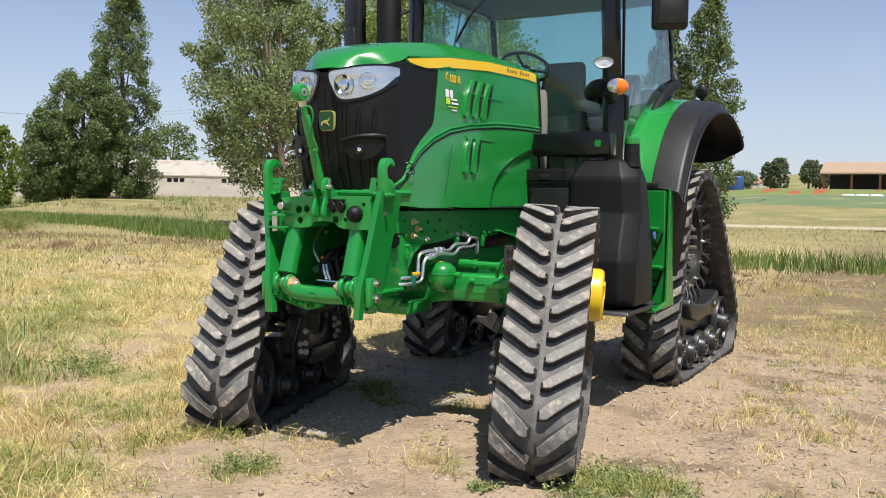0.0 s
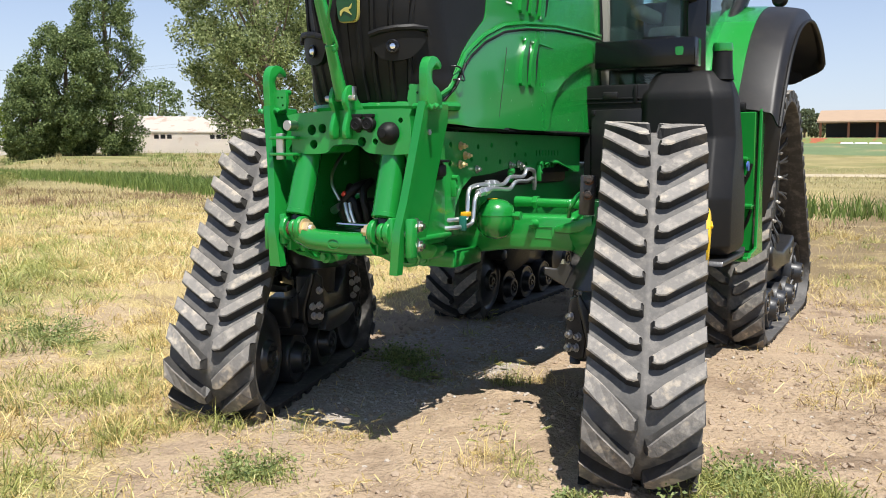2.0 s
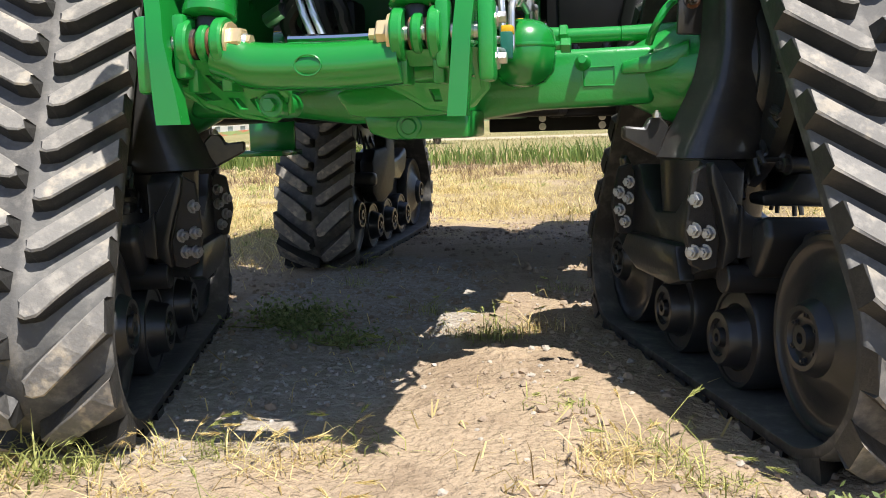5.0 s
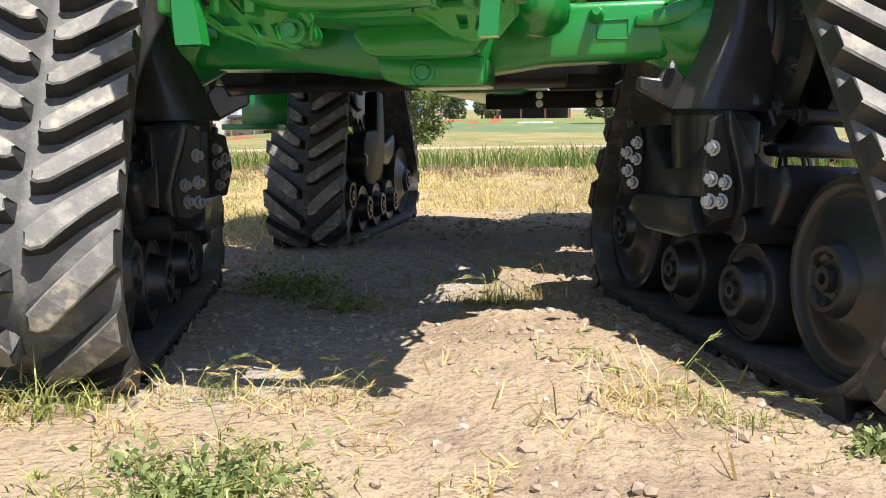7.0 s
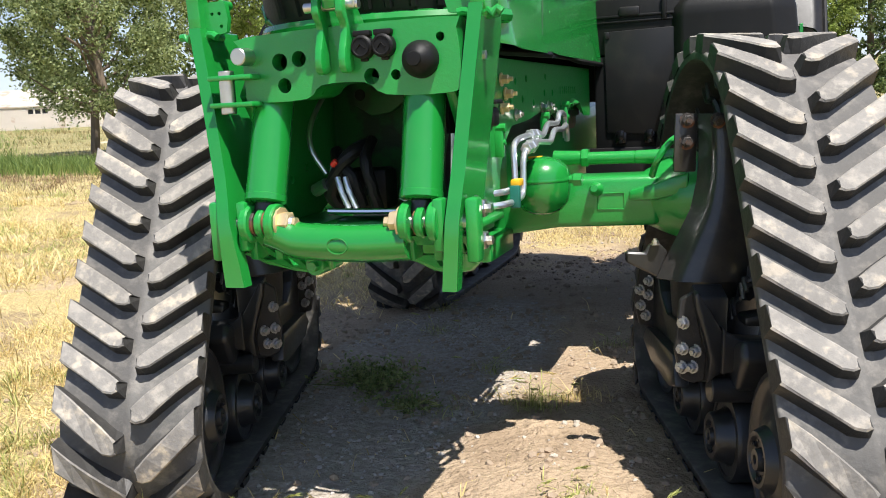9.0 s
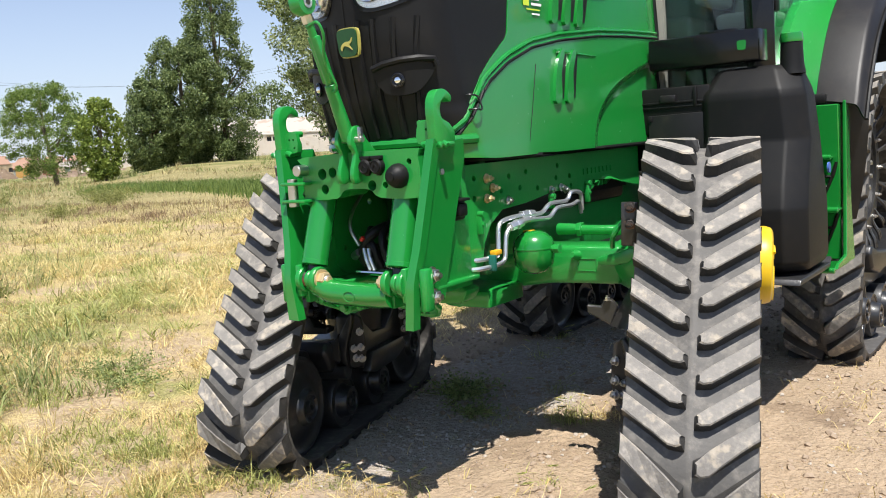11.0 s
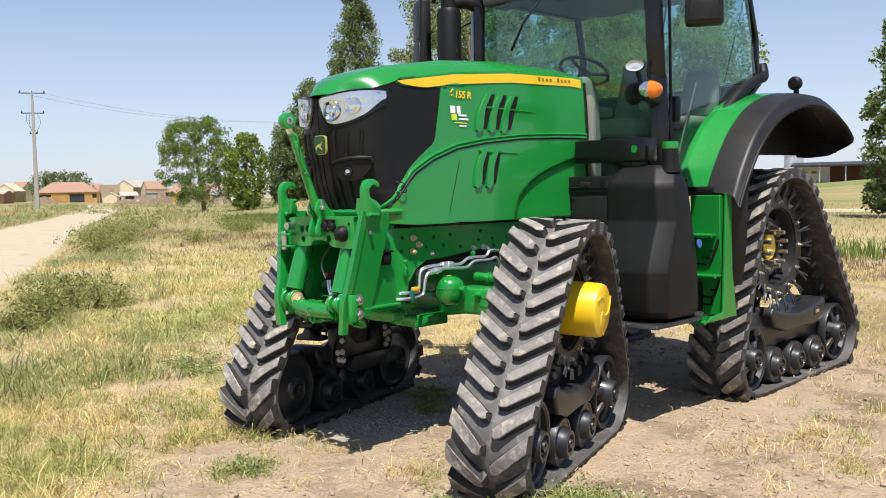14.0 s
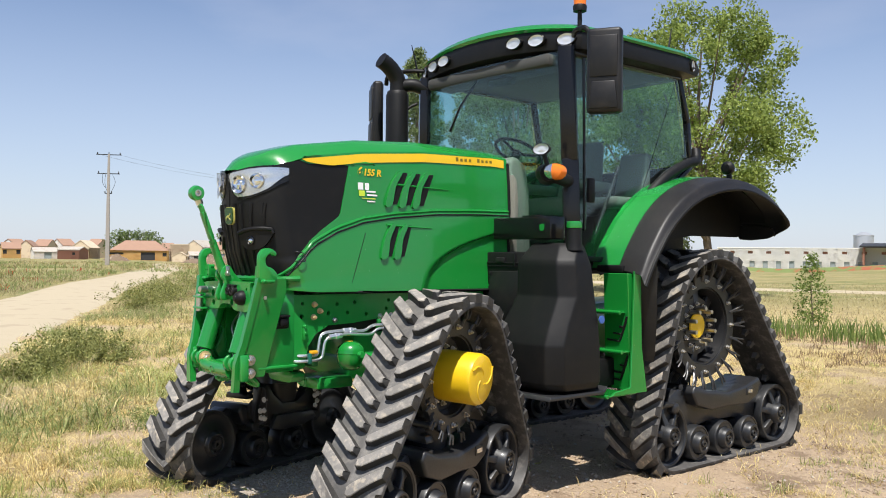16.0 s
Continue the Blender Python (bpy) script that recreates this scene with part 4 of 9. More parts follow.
def cap(i, j):
    """The hood's top: i across, j from nose to rear."""
    y = lerp(-1.14, HL, j)
    x = (i * 2 - 1)
    top = table(((-1.14, 2.30), (-1.08, 2.375), (-0.95, 2.44), (-0.756, 2.495), (-0.253, 2.572), (0.31, 2.61), (0.946, 2.60), (1.3, 2.575)), y)
    zc = crease_z(y)
    half = flank_x(y, zc)
    if y < nose_y(zc) + 0.26:
        t = 1 - max(0.0, (y - nose_y(zc))) / 0.26
        half *= math.sqrt(max(0.0, 1 - t * t)) if t > 0 else 1
        half = max(half, 0.2)
    # a flat bonnet with bevelled shoulders
    k = abs(x)
    z = top if k < 0.62 else lerp(top, zc, ((k - 0.62) / 0.38) ** 1.5)
    z -= 0.012 * min(k, 0.62) ** 2
    y_bow = 0.10 * k * k * (1 - j) ** 8
    return Vector((XC + x * half, y + y_bow, z))


hood_cap = grid_part("hood_top", cap, 36, 60, M_GREEN, tractor, "glossy green engine hood top")
for sign in (1, -1):
    # green flank: from the mask's edge to the rear, from the groove to the crease
    def flank_up(i, j, sign=sign):
        z_at = lambda y: lerp(groove_z(y) + 0.005, crease_z(y) - 0.002, j)
        y = -0.9
        for _ in range(12):
            z = z_at(y)
            lo = mask_y(z) if z < 2.365 else lerp(-0.385, -0.86, sstep(2.365, 2.40, z))
            y_new = lerp(lo + 0.002, HL, i)
            y = lerp(y, y_new, 0.7)
        return wall(s_of(y, z_at(y)), z_at(y), 0, sign)
    panel = grid_part("hood_side", flank_up, 70, 34, M_GREEN, tractor, "glossy green hood side panel")

    def flank_low(i, j, sign=sign):
        y = lerp(-0.985, HL, i)
        z = lerp(1.48 + 0.02 * sstep(-0.6, -1.0, y), groove_z(y) - 0.005, j)
        return wall(s_of(y, z), z, 0.004 * sstep(0.3, 0, j), sign)
    low = grid_part("hood_side_lower", flank_low, 150, 60, M_GREEN, tractor, "green lower engine side panel")

    # black mask
    def mask(i, j, sign=sign):
        z = lerp(1.58, 2.368, j)
        for _ in range(4):
            p = wall(lerp(0.0, s_of(mask_y(z), z), i), z, -0.004, sign)
            z = lerp(1.58, min(2.368, crease_z(p.y) - 0.014), j)
        return p
    front = grid_part("grille_mask", mask, 40, 40, M_BLACK, tractor, "matt black perforated front mask", 0.004)

    # dark gap along the groove, and the raised green lip over it
    bm = bmesh.new()
    tube(bm, [wall(s_of(y, groove_z(y)), groove_z(y), 0.0, sign) for y in (lerp(-0.98, HL, k / 40) for k in range(41))], 0.007, 6)
    part("panel_gap", bm, M_BLACK, panel)
    bm = bmesh.new()
    tube(bm, [wall(s_of(y, groove_z(y) + 0.03), groove_z(y) + 0.03, 0.0, sign) for y in (lerp(-0.96, HL, k / 40) for k in range(41))], 0.012, 8)
    part("swage_line", bm, M_GREEN, panel)
    # vertical joint of the lower panel
    bm = bmesh.new()
    tube(bm, [wall(s_of(-0.40 + 0.14 * k / 8, 1.49 + 0.4 * k / 8), 1.49 + 0.4 * k / 8, 0.001, sign) for k in range(9)], 0.002, 5)
    part("panel_joint", bm, M_BLACK, low)
    bm = bmesh.new()
    tube(bm, [wall(s_of(y, z), z, 0.004, sign) for y, z in ((-0.95, 1.485), (-0.3, 1.475), (0.4, 1.475), (1.1, 1.475))], 0.012, 6)
    part("rubber_seal", bm, M_BLACK, low)
    # dark seal along the hood's rear edge
    bm = bmesh.new()
    tube(bm, [wall(2.0, z, 0.002, sign) + Vector((0, 0.006, 0)) for z in (1.49, 1.7, 1.9, 2.1, 2.3, 2.5)], 0.013, 8)
    part("rear_seal", bm, M_BLACK, panel)

    # yellow stripe under the crease
    def stripe(i, j, sign=sign):
        y = lerp(-0.765, 1.14, i)
        wide = 0.062 * min(1.0, (i * 8) ** 0.6 if i > 0 else 0.0) + 0.002
        zt = crease_z(y) - 0.017
        z = zt - wide * (1 - j)
        return wall(s_of(y, z), z, 0.006, sign)
    grid_part("stripe", stripe, 60, 2, M_YELLOW, panel, "yellow decal stripe", 0.0015)
    # the maker's name as a plain dark bar on the stripe
    for a in range(9):
        if a == 4:
            continue

        def glyph(i, j, a=a, sign=sign):
            y = 0.62 + a * 0.045 + 0.026 * i
            z = crease_z(y) - 0.058 + (0.022 if a not in (0, 5) else 0.03) * j
            return wall(s_of(y, z), z, 0.0082, sign)
        grid_part("name_bar", glyph, 2, 1, M_OLIVE, panel, "", 0.0008)

    # louvres: dark slots with green blades
    for base_y, base_z, height, lean, count, pitch, wide in ((-0.035, 2.105, 0.245, 0.085, 3, 0.125, 0.088), (-0.09, 1.725, 0.235, 0.06, 2, 0.115, 0.075)):
        for k in range(count):
            y0 = base_y + k * pitch
            out = [(y0, base_z), (y0 + wide * 0.8, base_z + 0.006), (y0 + wide + lean, base_z + height), (y0 + lean + 0.02, base_z + height - 0.004), (y0 + lean * 0.45, base_z + height * 0.55)]
            patch("louvre_slot", [(s_of(y, z), z) for y, z in out], 0.0035, M_BLACK, panel, sign, "dark air slot", 2)
            fin = [(y0 - 0.045, base_z - 0.006), (y0 + 0.016, base_z), (y0 + 0.016 + lean * 0.4, base_z + height * 0.55), (y0 + lean + 0.034, base_z + height), (y0 + lean - 0.006, base_z + height * 0.985), (y0 - 0.034 + lean * 0.4, base_z + height * 0.55)]
            patch("louvre_blade", [(s_of(y, z), z) for y, z in rounded(fin, 3)], 0.018, M_GREEN, panel, sign, "", 3, 0.018)
        bm = bmesh.new()
        zc = base_z + height * (0.62 if count == 3 else 0.98)
        tube(bm, [wall(s_of(base_y + 0.02 + t * (0.55 if count == 3 else 0.42), zc), zc - 0.012 * t, 0.002, sign) for t in (i / 8 for i in range(9))], 0.011, 6, 0.003)
        part("louvre_rib", bm, M_GREEN, panel)

    # headlight
    shape = rounded([(0.045, 2.262), (0.14, 2.285), (0.25, 2.302), (0.35, 2.308), (0.351, 2.275), (0.338, 2.225), (0.31, 2.175), (0.26, 2.14), (0.19, 2.118), (0.12, 2.115), (0.08, 2.15)], 4)
    to_s = lambda pts: [(s_at_x(max(0.0, x), z), z) for x, z in pts]
    grow = [(0.2 + (x - 0.2) * 1.12, 2.21 + (z - 2.21) * 1.16) for x, z in shape]
    rim = patch("headlight_rim", to_s([(min(x, 0.3565), z) for x, z in grow]), 0.004, M_GLOSS_BLACK, tractor, sign, "gloss black headlight surround", 3, 0.01)
    lamp = patch("headlight", to_s(shape), 0.008, M_SILVER, tractor, sign, "clear headlight with two round reflectors", 4, 0.012)
    for x, z, r in ((0.135, 2.195, 0.062), (0.255, 2.218, 0.052)):
        c = wall(s_at_x(x, z), z, 0.012, sign)
        q = wall(s_at_x(x, z), z, 0.05, sign)
        bm = bmesh.new()
        lathe(bm, [(r, 0.006), (r * 0.96, 0.012), (r * 0.9, 0.008), (r * 0.55, -0.004), (r * 0.4, 0.002), (r * 0.3, 0.01), (0, 0.014)], along(c, q), 24)
        part("reflector", bm, M_CHROME, lamp)
    patch("lens", to_s([(0.2 + (x - 0.2) * 0.99, z) for x, z in shape]), 0.03, M_LENS, lamp, sign, "clear lens", 4).visible_shadow = False

    # lower lamp pocket in the mask
    zc = 1.83
    pocket = patch("lamp_pocket", to_s(rounded([(0.12, 1.88), (0.30, 1.90), (0.325, 1.88), (0.29, 1.80), (0.24, 1.765), (0.15, 1.775)], 3)), 0.026, M_BLACK, tractor, sign, "black lamp recess", 3, 0.045)
    c, q = wall(s_at_x(0.205, 1.822), 1.822, 0.028, sign), wall(s_at_x(0.205, 1.822), 1.822, 0.08, sign)
    bm = bmesh.new()
    lathe(bm, [(0.03, 0), (0.03, 0.008), (0.025, 0.01), (0.016, 0.002), (0, 0.006)], along(c, q), 20)
    lamp_ring = part("marker_lamp", bm, M_GLOSS_BLACK, pocket, "small round lamp")
    bm = bmesh.new()
    lathe(bm, [(0.018, 0.004), (0.012, 0.012), (0, 0.015)], along(c, q), 18)
    part("lens", bm, M_CHROME, lamp_ring)
    bm = bmesh.new()
    tube(bm, [wall(s_at_x(x, z), z, 0.03, sign) for x, z in ((0.115, 1.872), (0.16, 1.888), (0.22, 1.9), (0.28, 1.905), (0.318, 1.895), (0.322, 1.87))], 0.014, 8)
    part("pocket_brow", bm, M_BLACK, pocket)
    # wire catch at the mask's edge
    bm = bmesh.new()
    yy, zz = mask_y(1.72), 1.72
    tube(bm, smooth_path([wall(s_of(yy - 0.03, zz + 0.03), zz + 0.03, 0.0, sign), wall(s_of(yy - 0.02, zz + 0.03), zz + 0.03, 0.02, sign), wall(s_of(yy + 0.03, zz + 0.02), zz + 0.02, 0.02, sign), wall(s_of(yy + 0.03, zz - 0.03), zz - 0.03, 0.02, sign), wall(s_of(yy - 0.02, zz - 0.03), zz - 0.03, 0.03, sign), wall(s_of(yy - 0.03, zz - 0.03), zz - 0.03, 0.0, sign)], 4), 0.004, 6)
    part("wire_catch", bm, M_IRON, front, "bent wire hood catch")
    # ribs of the grille
    for x in (0.06, 0.13, 0.21, 0.29):
        bm = bmesh.new()
        tube(bm, [wall(s_at_x(x * (0.85 + 0.15 * t), lerp(1.6, 2.07, t)), lerp(1.6, 2.07, t), 0.0, sign) for t in (i / 8 for i in range(9))], 0.013, 6)
        part("grille_rib", bm, M_BLACK, front)
    # green lip under the mask
    bm = bmesh.new()
    tube(bm, [wall(s, 1.57, 0.0, sign) for s in (i / 12 * 0.9 for i in range(13))], 0.022, 8)
    part("mask_lip", bm, M_GREEN, low)

# badge: green plate, yellow rim, plain leaping shape
c, q = wall(0.0, 1.99, 0.006), wall(0.0, 1.99, 0.1)
c.x = q.x = XC + 0.02
bm_plate = along(c, q)
# axes: x across, z up
bm_plate = Matrix.Translation(c) @ pose(0, 0, 0, 4, 0, 0) @ Matrix(((1, 0, 0, 0), (0, 0, -1, 0), (0, 1, 0, 0), (0, 0, 0, 1)))
shield = rounded([(-0.052, 0.052), (0, 0.06), (0.052, 0.052), (0.056, 0.0), (0.046, -0.052), (0, -0.06), (-0.046, -0.052), (-0.056, 0.0)], 4)
bm = bmesh.new()
prism(bm, shield, 0.012, bm_plate)
badge = part("badge", bm, M_BADGE, tractor, "green and yellow shield-shaped badge")
bm = bmesh.new()
prism(bm, [(x * 0.91, y * 0.92) for x, y in shield], 0.006, bm_plate @ pose(0, 0, 0.012))
part("badge_field", bm, M_BADGE_GREEN, badge)
bm = bmesh.new()
prism(bm, rounded([(-0.034, -0.012), (-0.01, 0.004), (0.016, 0.006), (0.03, 0.02), (0.026, 0.002), (0.012, -0.008), (0.028, -0.03), (0.004, -0.016), (-0.016, -0.012), (-0.03, -0.03)], 3), 0.006, bm_plate @ pose(0, 0, 0.0155))
part("badge_mark", bm, M_BADGE, badge)


# model number, and the dealer's sticker as plain shapes
def lettering(name, text, size, m, mat, parent, shear=0.0, depth=0.0012, bold=0.0):
    cu = bpy.data.curves.new(name, "FONT")
    cu.body, cu.size, cu.extrude, cu.shear, cu.offset = text, size, depth, shear, bold
    tmp = bpy.data.objects.new(name, cu)
    scene.collection.objects.link(tmp)
    deps = bpy.context.evaluated_depsgraph_get()
    me = bpy.data.meshes.new_from_object(tmp.evaluated_get(deps))
    bpy.data.objects.remove(tmp)
    me.materials.clear()
    ob = place(name, me, mat, parent, "", False)
    ob.matrix_local = m
    return ob


def flank_frame(y, z, off):
    """On the left flank: x runs to the rear, y up, z outward."""
    p = wall(s_of(y, z), z, off)
    return Matrix.Translation(p) @ Matrix(((0, 0, 1, 0), (1, 0, 0, 0), (0, 1, 0, 0), (0, 0, 0, 1))) @ pose(0, 0, 0, -3, 0, 0)


decals = [o for o in tractor.children if o.name == "hood_side"][0]
lettering("model_number", "6", 0.082, flank_frame(-0.318, 2.305, 0.0045), M_YELLOW, decals, 0.2, 0.001, 0.002)
lettering("model_number", "155 R", 0.066, flank_frame(-0.268, 2.305, 0.0045), M_YELLOW, decals, 0.2, 0.001, 0.002)
for y, z, w, h, mat in ((-0.29, 2.225, 0.045, 0.05, M_WHITE), (-0.235, 2.225, 0.035, 0.05, M_WHITE), (-0.28, 2.175, 0.05, 0.04, M_LIME), (-0.2, 2.19, 0.08, 0.012, M_WHITE), (-0.19, 2.165, 0.09, 0.012, M_WHITE), (-0.22, 2.14, 0.12, 0.006, M_LIME), (-0.2, 2.12, 0.07, 0.008, M_WHITE)):
    bm = bmesh.new()
    box(bm, (0, 0, 0), (w, h, 0.0012), 0.0, flank_frame(y, z, 0.0042))
    part("sticker_bar", bm, mat, decals)

# ---- chassis, engine bay, front axle ----
FRAME = [(-0.98, 1.05), (-1.0, 1.36), (-0.86, 1.46), (0.95, 1.46), (0.95, 1.24), (0.3, 1.24), (0.2, 1.275), (-0.05, 1.285), (-0.31, 1.255), (-0.52, 1.245), (-0.62, 1.19), (-0.68, 1.11), (-0.7, 1.02), (-0.78, 0.98), (-0.9, 0.97)]
HOLES = [(-0.86, 1.39), (-0.73, 1.40), (-0.735, 1.313), (-0.52, 1.33), (-0.36, 1.33), (-0.2, 1.315), (-0.02, 1.35), (0.12, 1.35), (0.13, 1.30), (0.38, 1.30), (-0.45, 1.39), (0.0, 1.41), (-0.3, 1.40), (-0.83, 1.15), (-0.93, 1.12)]
SLOTS = [(0.27 + 0.045 * k, 1.36) for k in range(8)] + [(0.3 + 0.045 * k, 1.29) for k in range(6)]
frames = []
for sgn in (1, -1):
    bm = bmesh.new()
    plate(bm, FRAME, [disc(y, z, 0.014) for y, z in HOLES] + [[(y - 0.007, z - 0.015), (y + 0.007, z - 0.015), (y + 0.007, z + 0.015), (y - 0.007, z + 0.015)] for y, z in SLOTS], 0.03, pose(XC + sgn * 0.3, 0, 0) @ YZ)
    frames.append(part("frame_plate", bm, M_GREEN_CAST, tractor, "green cast side frame with bolt holes", angle=40))
plate_l, plate_r = frames
bm = bmesh.new()
box(bm, (XC + 0.276, -0.1, 1.345), (0.01, 1.9, 0.2), 0.0)
part("frame_backing", bm, M_BLACK, plate_l)
bolts("frame_bolt", [((XC + 0.318, y, z), (1, 0, 0)) for y, z in ((-0.64, 1.393), (-0.595, 1.348), (-0.645, 1.306))], plate_l, 0.016, 0.026, M_BRASS)
bolts("plate_bolt", [((XC + 0.318, y, z), (1, 0, 0)) for y, z in ((-0.08, 1.295), (0.02, 1.3), (0.06, 1.285), (-0.47, 1.28))], plate_l, 0.015, 0.018, M_STEEL)
bm = bmesh.new()
box(bm, (XC, 0.14, 1.32), (0.54, 1.42, 0.28), 0.03)
part("engine_block", bm, M_BLACK, tractor, "dark engine and oil pan")
bm = bmesh.new()
prism(bm, [(-0.25, 0.95), (-0.25, 1.2), (3.2, 1.37), (3.3, 1.3), (3.3, 0.95), (3.2, 0.87), (1.25, 0.85), (1.05, 0.9), (0.1, 0.9)], 0.46, pose(XC, 0, 0) @ YZ, 0.05)
part("transmission_housing", bm, M_GREEN_CAST, tractor, "green cast transmission housing")
bm = bmesh.new()
prism(bm, [(-0.76, 1.05), (-0.3, 1.045), (-0.22, 1.0), (0.22, 1.0), (0.3, 1.045), (0.76, 1.05), (0.76, 0.875), (0.4, 0.868), (0.2, 0.84), (-0.2, 0.84), (-0.4, 0.868), (-0.76, 0.875)], 0.2, pose(XC, -0.17, 0) @ XZ, 0.022, 3)
axle = part("front_axle", bm, M_GREEN_CAST, tractor, "green cast front axle beam")
for sgn in (1, -1):
    # knuckle: the beam flares into a round casting at its end
    bm = bmesh.new()
    e0, e1 = Vector((XC + sgn * 0.66, -0.17, 0.962)), Vector((XC + sgn * 0.90, -0.15, 0.965))
    lathe(bm, [(0.07, 0), (0.1, 0.05), (0.125, 0.1), (0.15, 0.16), (0.155, 0.22), (0.12, 0.25), (0, 0.25)], along(e0, e1), 24)
    part("axle_knuckle", bm, M_GREEN_CAST, axle)
    bm = bmesh.new()
    prism(bm, [(0.66, 1.0), (0.74, 1.02), (0.86, 1.06), (0.86, 0.99), (0.74, 0.965), (0.66, 0.965)], 0.26, pose(XC, -0.17, 0) @ Matrix.Diagonal((sgn, 1, 1, 1)) @ XZ, 0.01)
    part("knuckle_web", bm, M_GREEN_CAST, axle)
    # raised frame round the recessed panel
    px, pz = XC + sgn * 0.594, 0.962
    bm = bmesh.new()
    tube(bm, [(px + a * 0.046, -0.271, pz + b * 0.028) for a, b in ((-1, -1), (1, -1), (1, 1), (-1, 1), (-1, -1))], 0.003, 6)
    part("axle_panel", bm, M_GREEN_CAST, axle)
    bm = bmesh.new()
    lathe(bm, [(0, 0.05), (0.012, 0.05), (0.022, 0.02), (0.026, 0)], along((XC + sgn * 0.545, -0.268, 1.005), (XC + sgn * 0.545, -0.5, 1.04)), 14)
    part("axle_boss", bm, M_GREEN_CAST, axle)
    bm = bmesh.new()
    rod(bm, (XC + sgn * 0.48, -0.1, 1.102), (XC + sgn * 0.66, -0.1, 1.102), 0.0235, None, 18)
    rod(bm, (XC + sgn * 0.66, -0.1, 1.102), (XC + sgn * 0.84, -0.1, 1.10), 0.024, 0.03, 18)
    rod(bm, (XC + sgn * 0.36, -0.1, 1.105), (XC + sgn * 0.47, -0.1, 1.105), 0.03, 0.026, 16)
    cyl = part("steering_cylinder", bm, M_GREEN_CAST, tractor, "green steering cylinder rod")
    bm = bmesh.new()
    rod(bm, (XC + sgn * 0.465, -0.1, 1.105), (XC + sgn * 0.492, -0.1, 1.105), 0.036, None, 6)
    part("rod_nut", bm, M_GREEN_CAST, cyl)
    bm = bmesh.new()
    c = Vector((XC + sgn * 0.375, -0.37, 1.03))
    lathe(bm, [(0, -0.1), (0.03, -0.098), (0.065, -0.085), (0.09, -0.055), (0.097, -0.015), (0.098, 0.03), (0.088, 0.065), (0.06, 0.09), (0.03, 0.1), (0, 0.102)], Matrix.Translation(c), 32)
    lathe(bm, [(0.0985, -0.004), (0.1, 0.0), (0.1, 0.004), (0.0985, 0.008)], Matrix.Translation(c + Vector((0, 0, 0.02))), 32)
    accumulator = part("accumulator", bm, M_GREEN, tractor, "green pressure accumulator ball")
    bm = bmesh.new()
    rod(bm, c + Vector((0.085 * sgn, 0, 0.02)), c + Vector((0.115 * sgn, 0, 0.02)), 0.014, None, 10)
    rod(bm, c + Vector((0.11 * sgn, 0, 0.02)), c + Vector((0.14 * sgn, 0, 0.02)), 0.024, None, 6)
    part("accumulator_plug", bm, M_GREEN_CAST, accumulator)
    bm = bmesh.new()
    box(bm, c + Vector((-0.02, 0, 0.1)), (0.045, 0.035, 0.006), 0.002)
    part("accumulator_tag", bm, M_ORANGE_DECAL, accumulator, "orange warning tag")
    # green hose round the knuckle
    bm = bmesh.new()
    tube(bm, smooth_path([(XC + sgn * 0.74, -0.3, 1.05), (XC + sgn * 0.76, -0.33, 1.1), (XC + sgn * 0.8, -0.32, 1.16), (XC + sgn * 0.85, -0.28, 1.19)], 5), 0.012, 8)
    part("knuckle_hose", bm, M_GREEN_CAST, axle)
# bent silver hydraulic pipes
for pts in (((0.24, -0.8, 1.05), (0.3, -0.745, 1.047), (0.325, -0.64, 1.05), (0.325, -0.62, 1.08), (0.32, -0.6, 1.17), (0.322, -0.55, 1.2), (0.33, -0.4, 1.207), (0.335, -0.25, 1.2), (0.335, -0.16, 1.235), (0.335, 0.0, 1.235), (0.335, 0.05, 1.27), (0.333, 0.14, 1.265), (0.33, 0.165, 1.24), (0.33, 0.17, 1.17)),
            ((0.25, -0.81, 1.01), (0.32, -0.76, 1.012), (0.34, -0.66, 1.015), (0.345, -0.605, 1.03), (0.345, -0.59, 1.08), (0.345, -0.575, 1.14), (0.348, -0.53, 1.17), (0.35, -0.4, 1.182), (0.352, -0.3, 1.178), (0.352, -0.2, 1.175), (0.35, -0.12, 1.21), (0.35, 0.02, 1.21), (0.35, 0.1, 1.22), (0.345, 0.13, 1.16))):
    bm = bmesh.new()
    tube(bm, smooth_path(pts, 4), 0.0105, 10)
    pipe = part("hydraulic_pipe", bm, M_ZINC, tractor, "bent bright zinc hydraulic pipe")
    bm = bmesh.new()
    a, b = Vector(pts[6 if pts[0][0] < 0.32 else 7]), Vector(pts[7 if pts[0][0] < 0.32 else 8])
    d = (b - a).normalized()
    rod(bm, a - d * 0.02, a + d * 0.03, 0.02, None, 6)
    rod(bm, a + d * 0.03, a + d * 0.055, 0.024, None, 6)
    rod(bm, a + d * 0.055, a + d * 0.085, 0.019, None, 12)
    part("pipe_fitting", bm, M_ZINC, pipe)
bm = bmesh.new()
box(bm, (0.345, -0.67, 1.072), (0.03, 0.055, 0.022), 0.004)
part("clamp_tag", bm, M_ORANGE_DECAL, tractor, "orange pipe clamp tag")
bm = bmesh.new()
box(bm, (0.345, -0.70, 1.03), (0.032, 0.02, 0.07), 0.004)
part("pipe_clamp", bm, M_TEAL, tractor, "teal plastic pipe clamp")
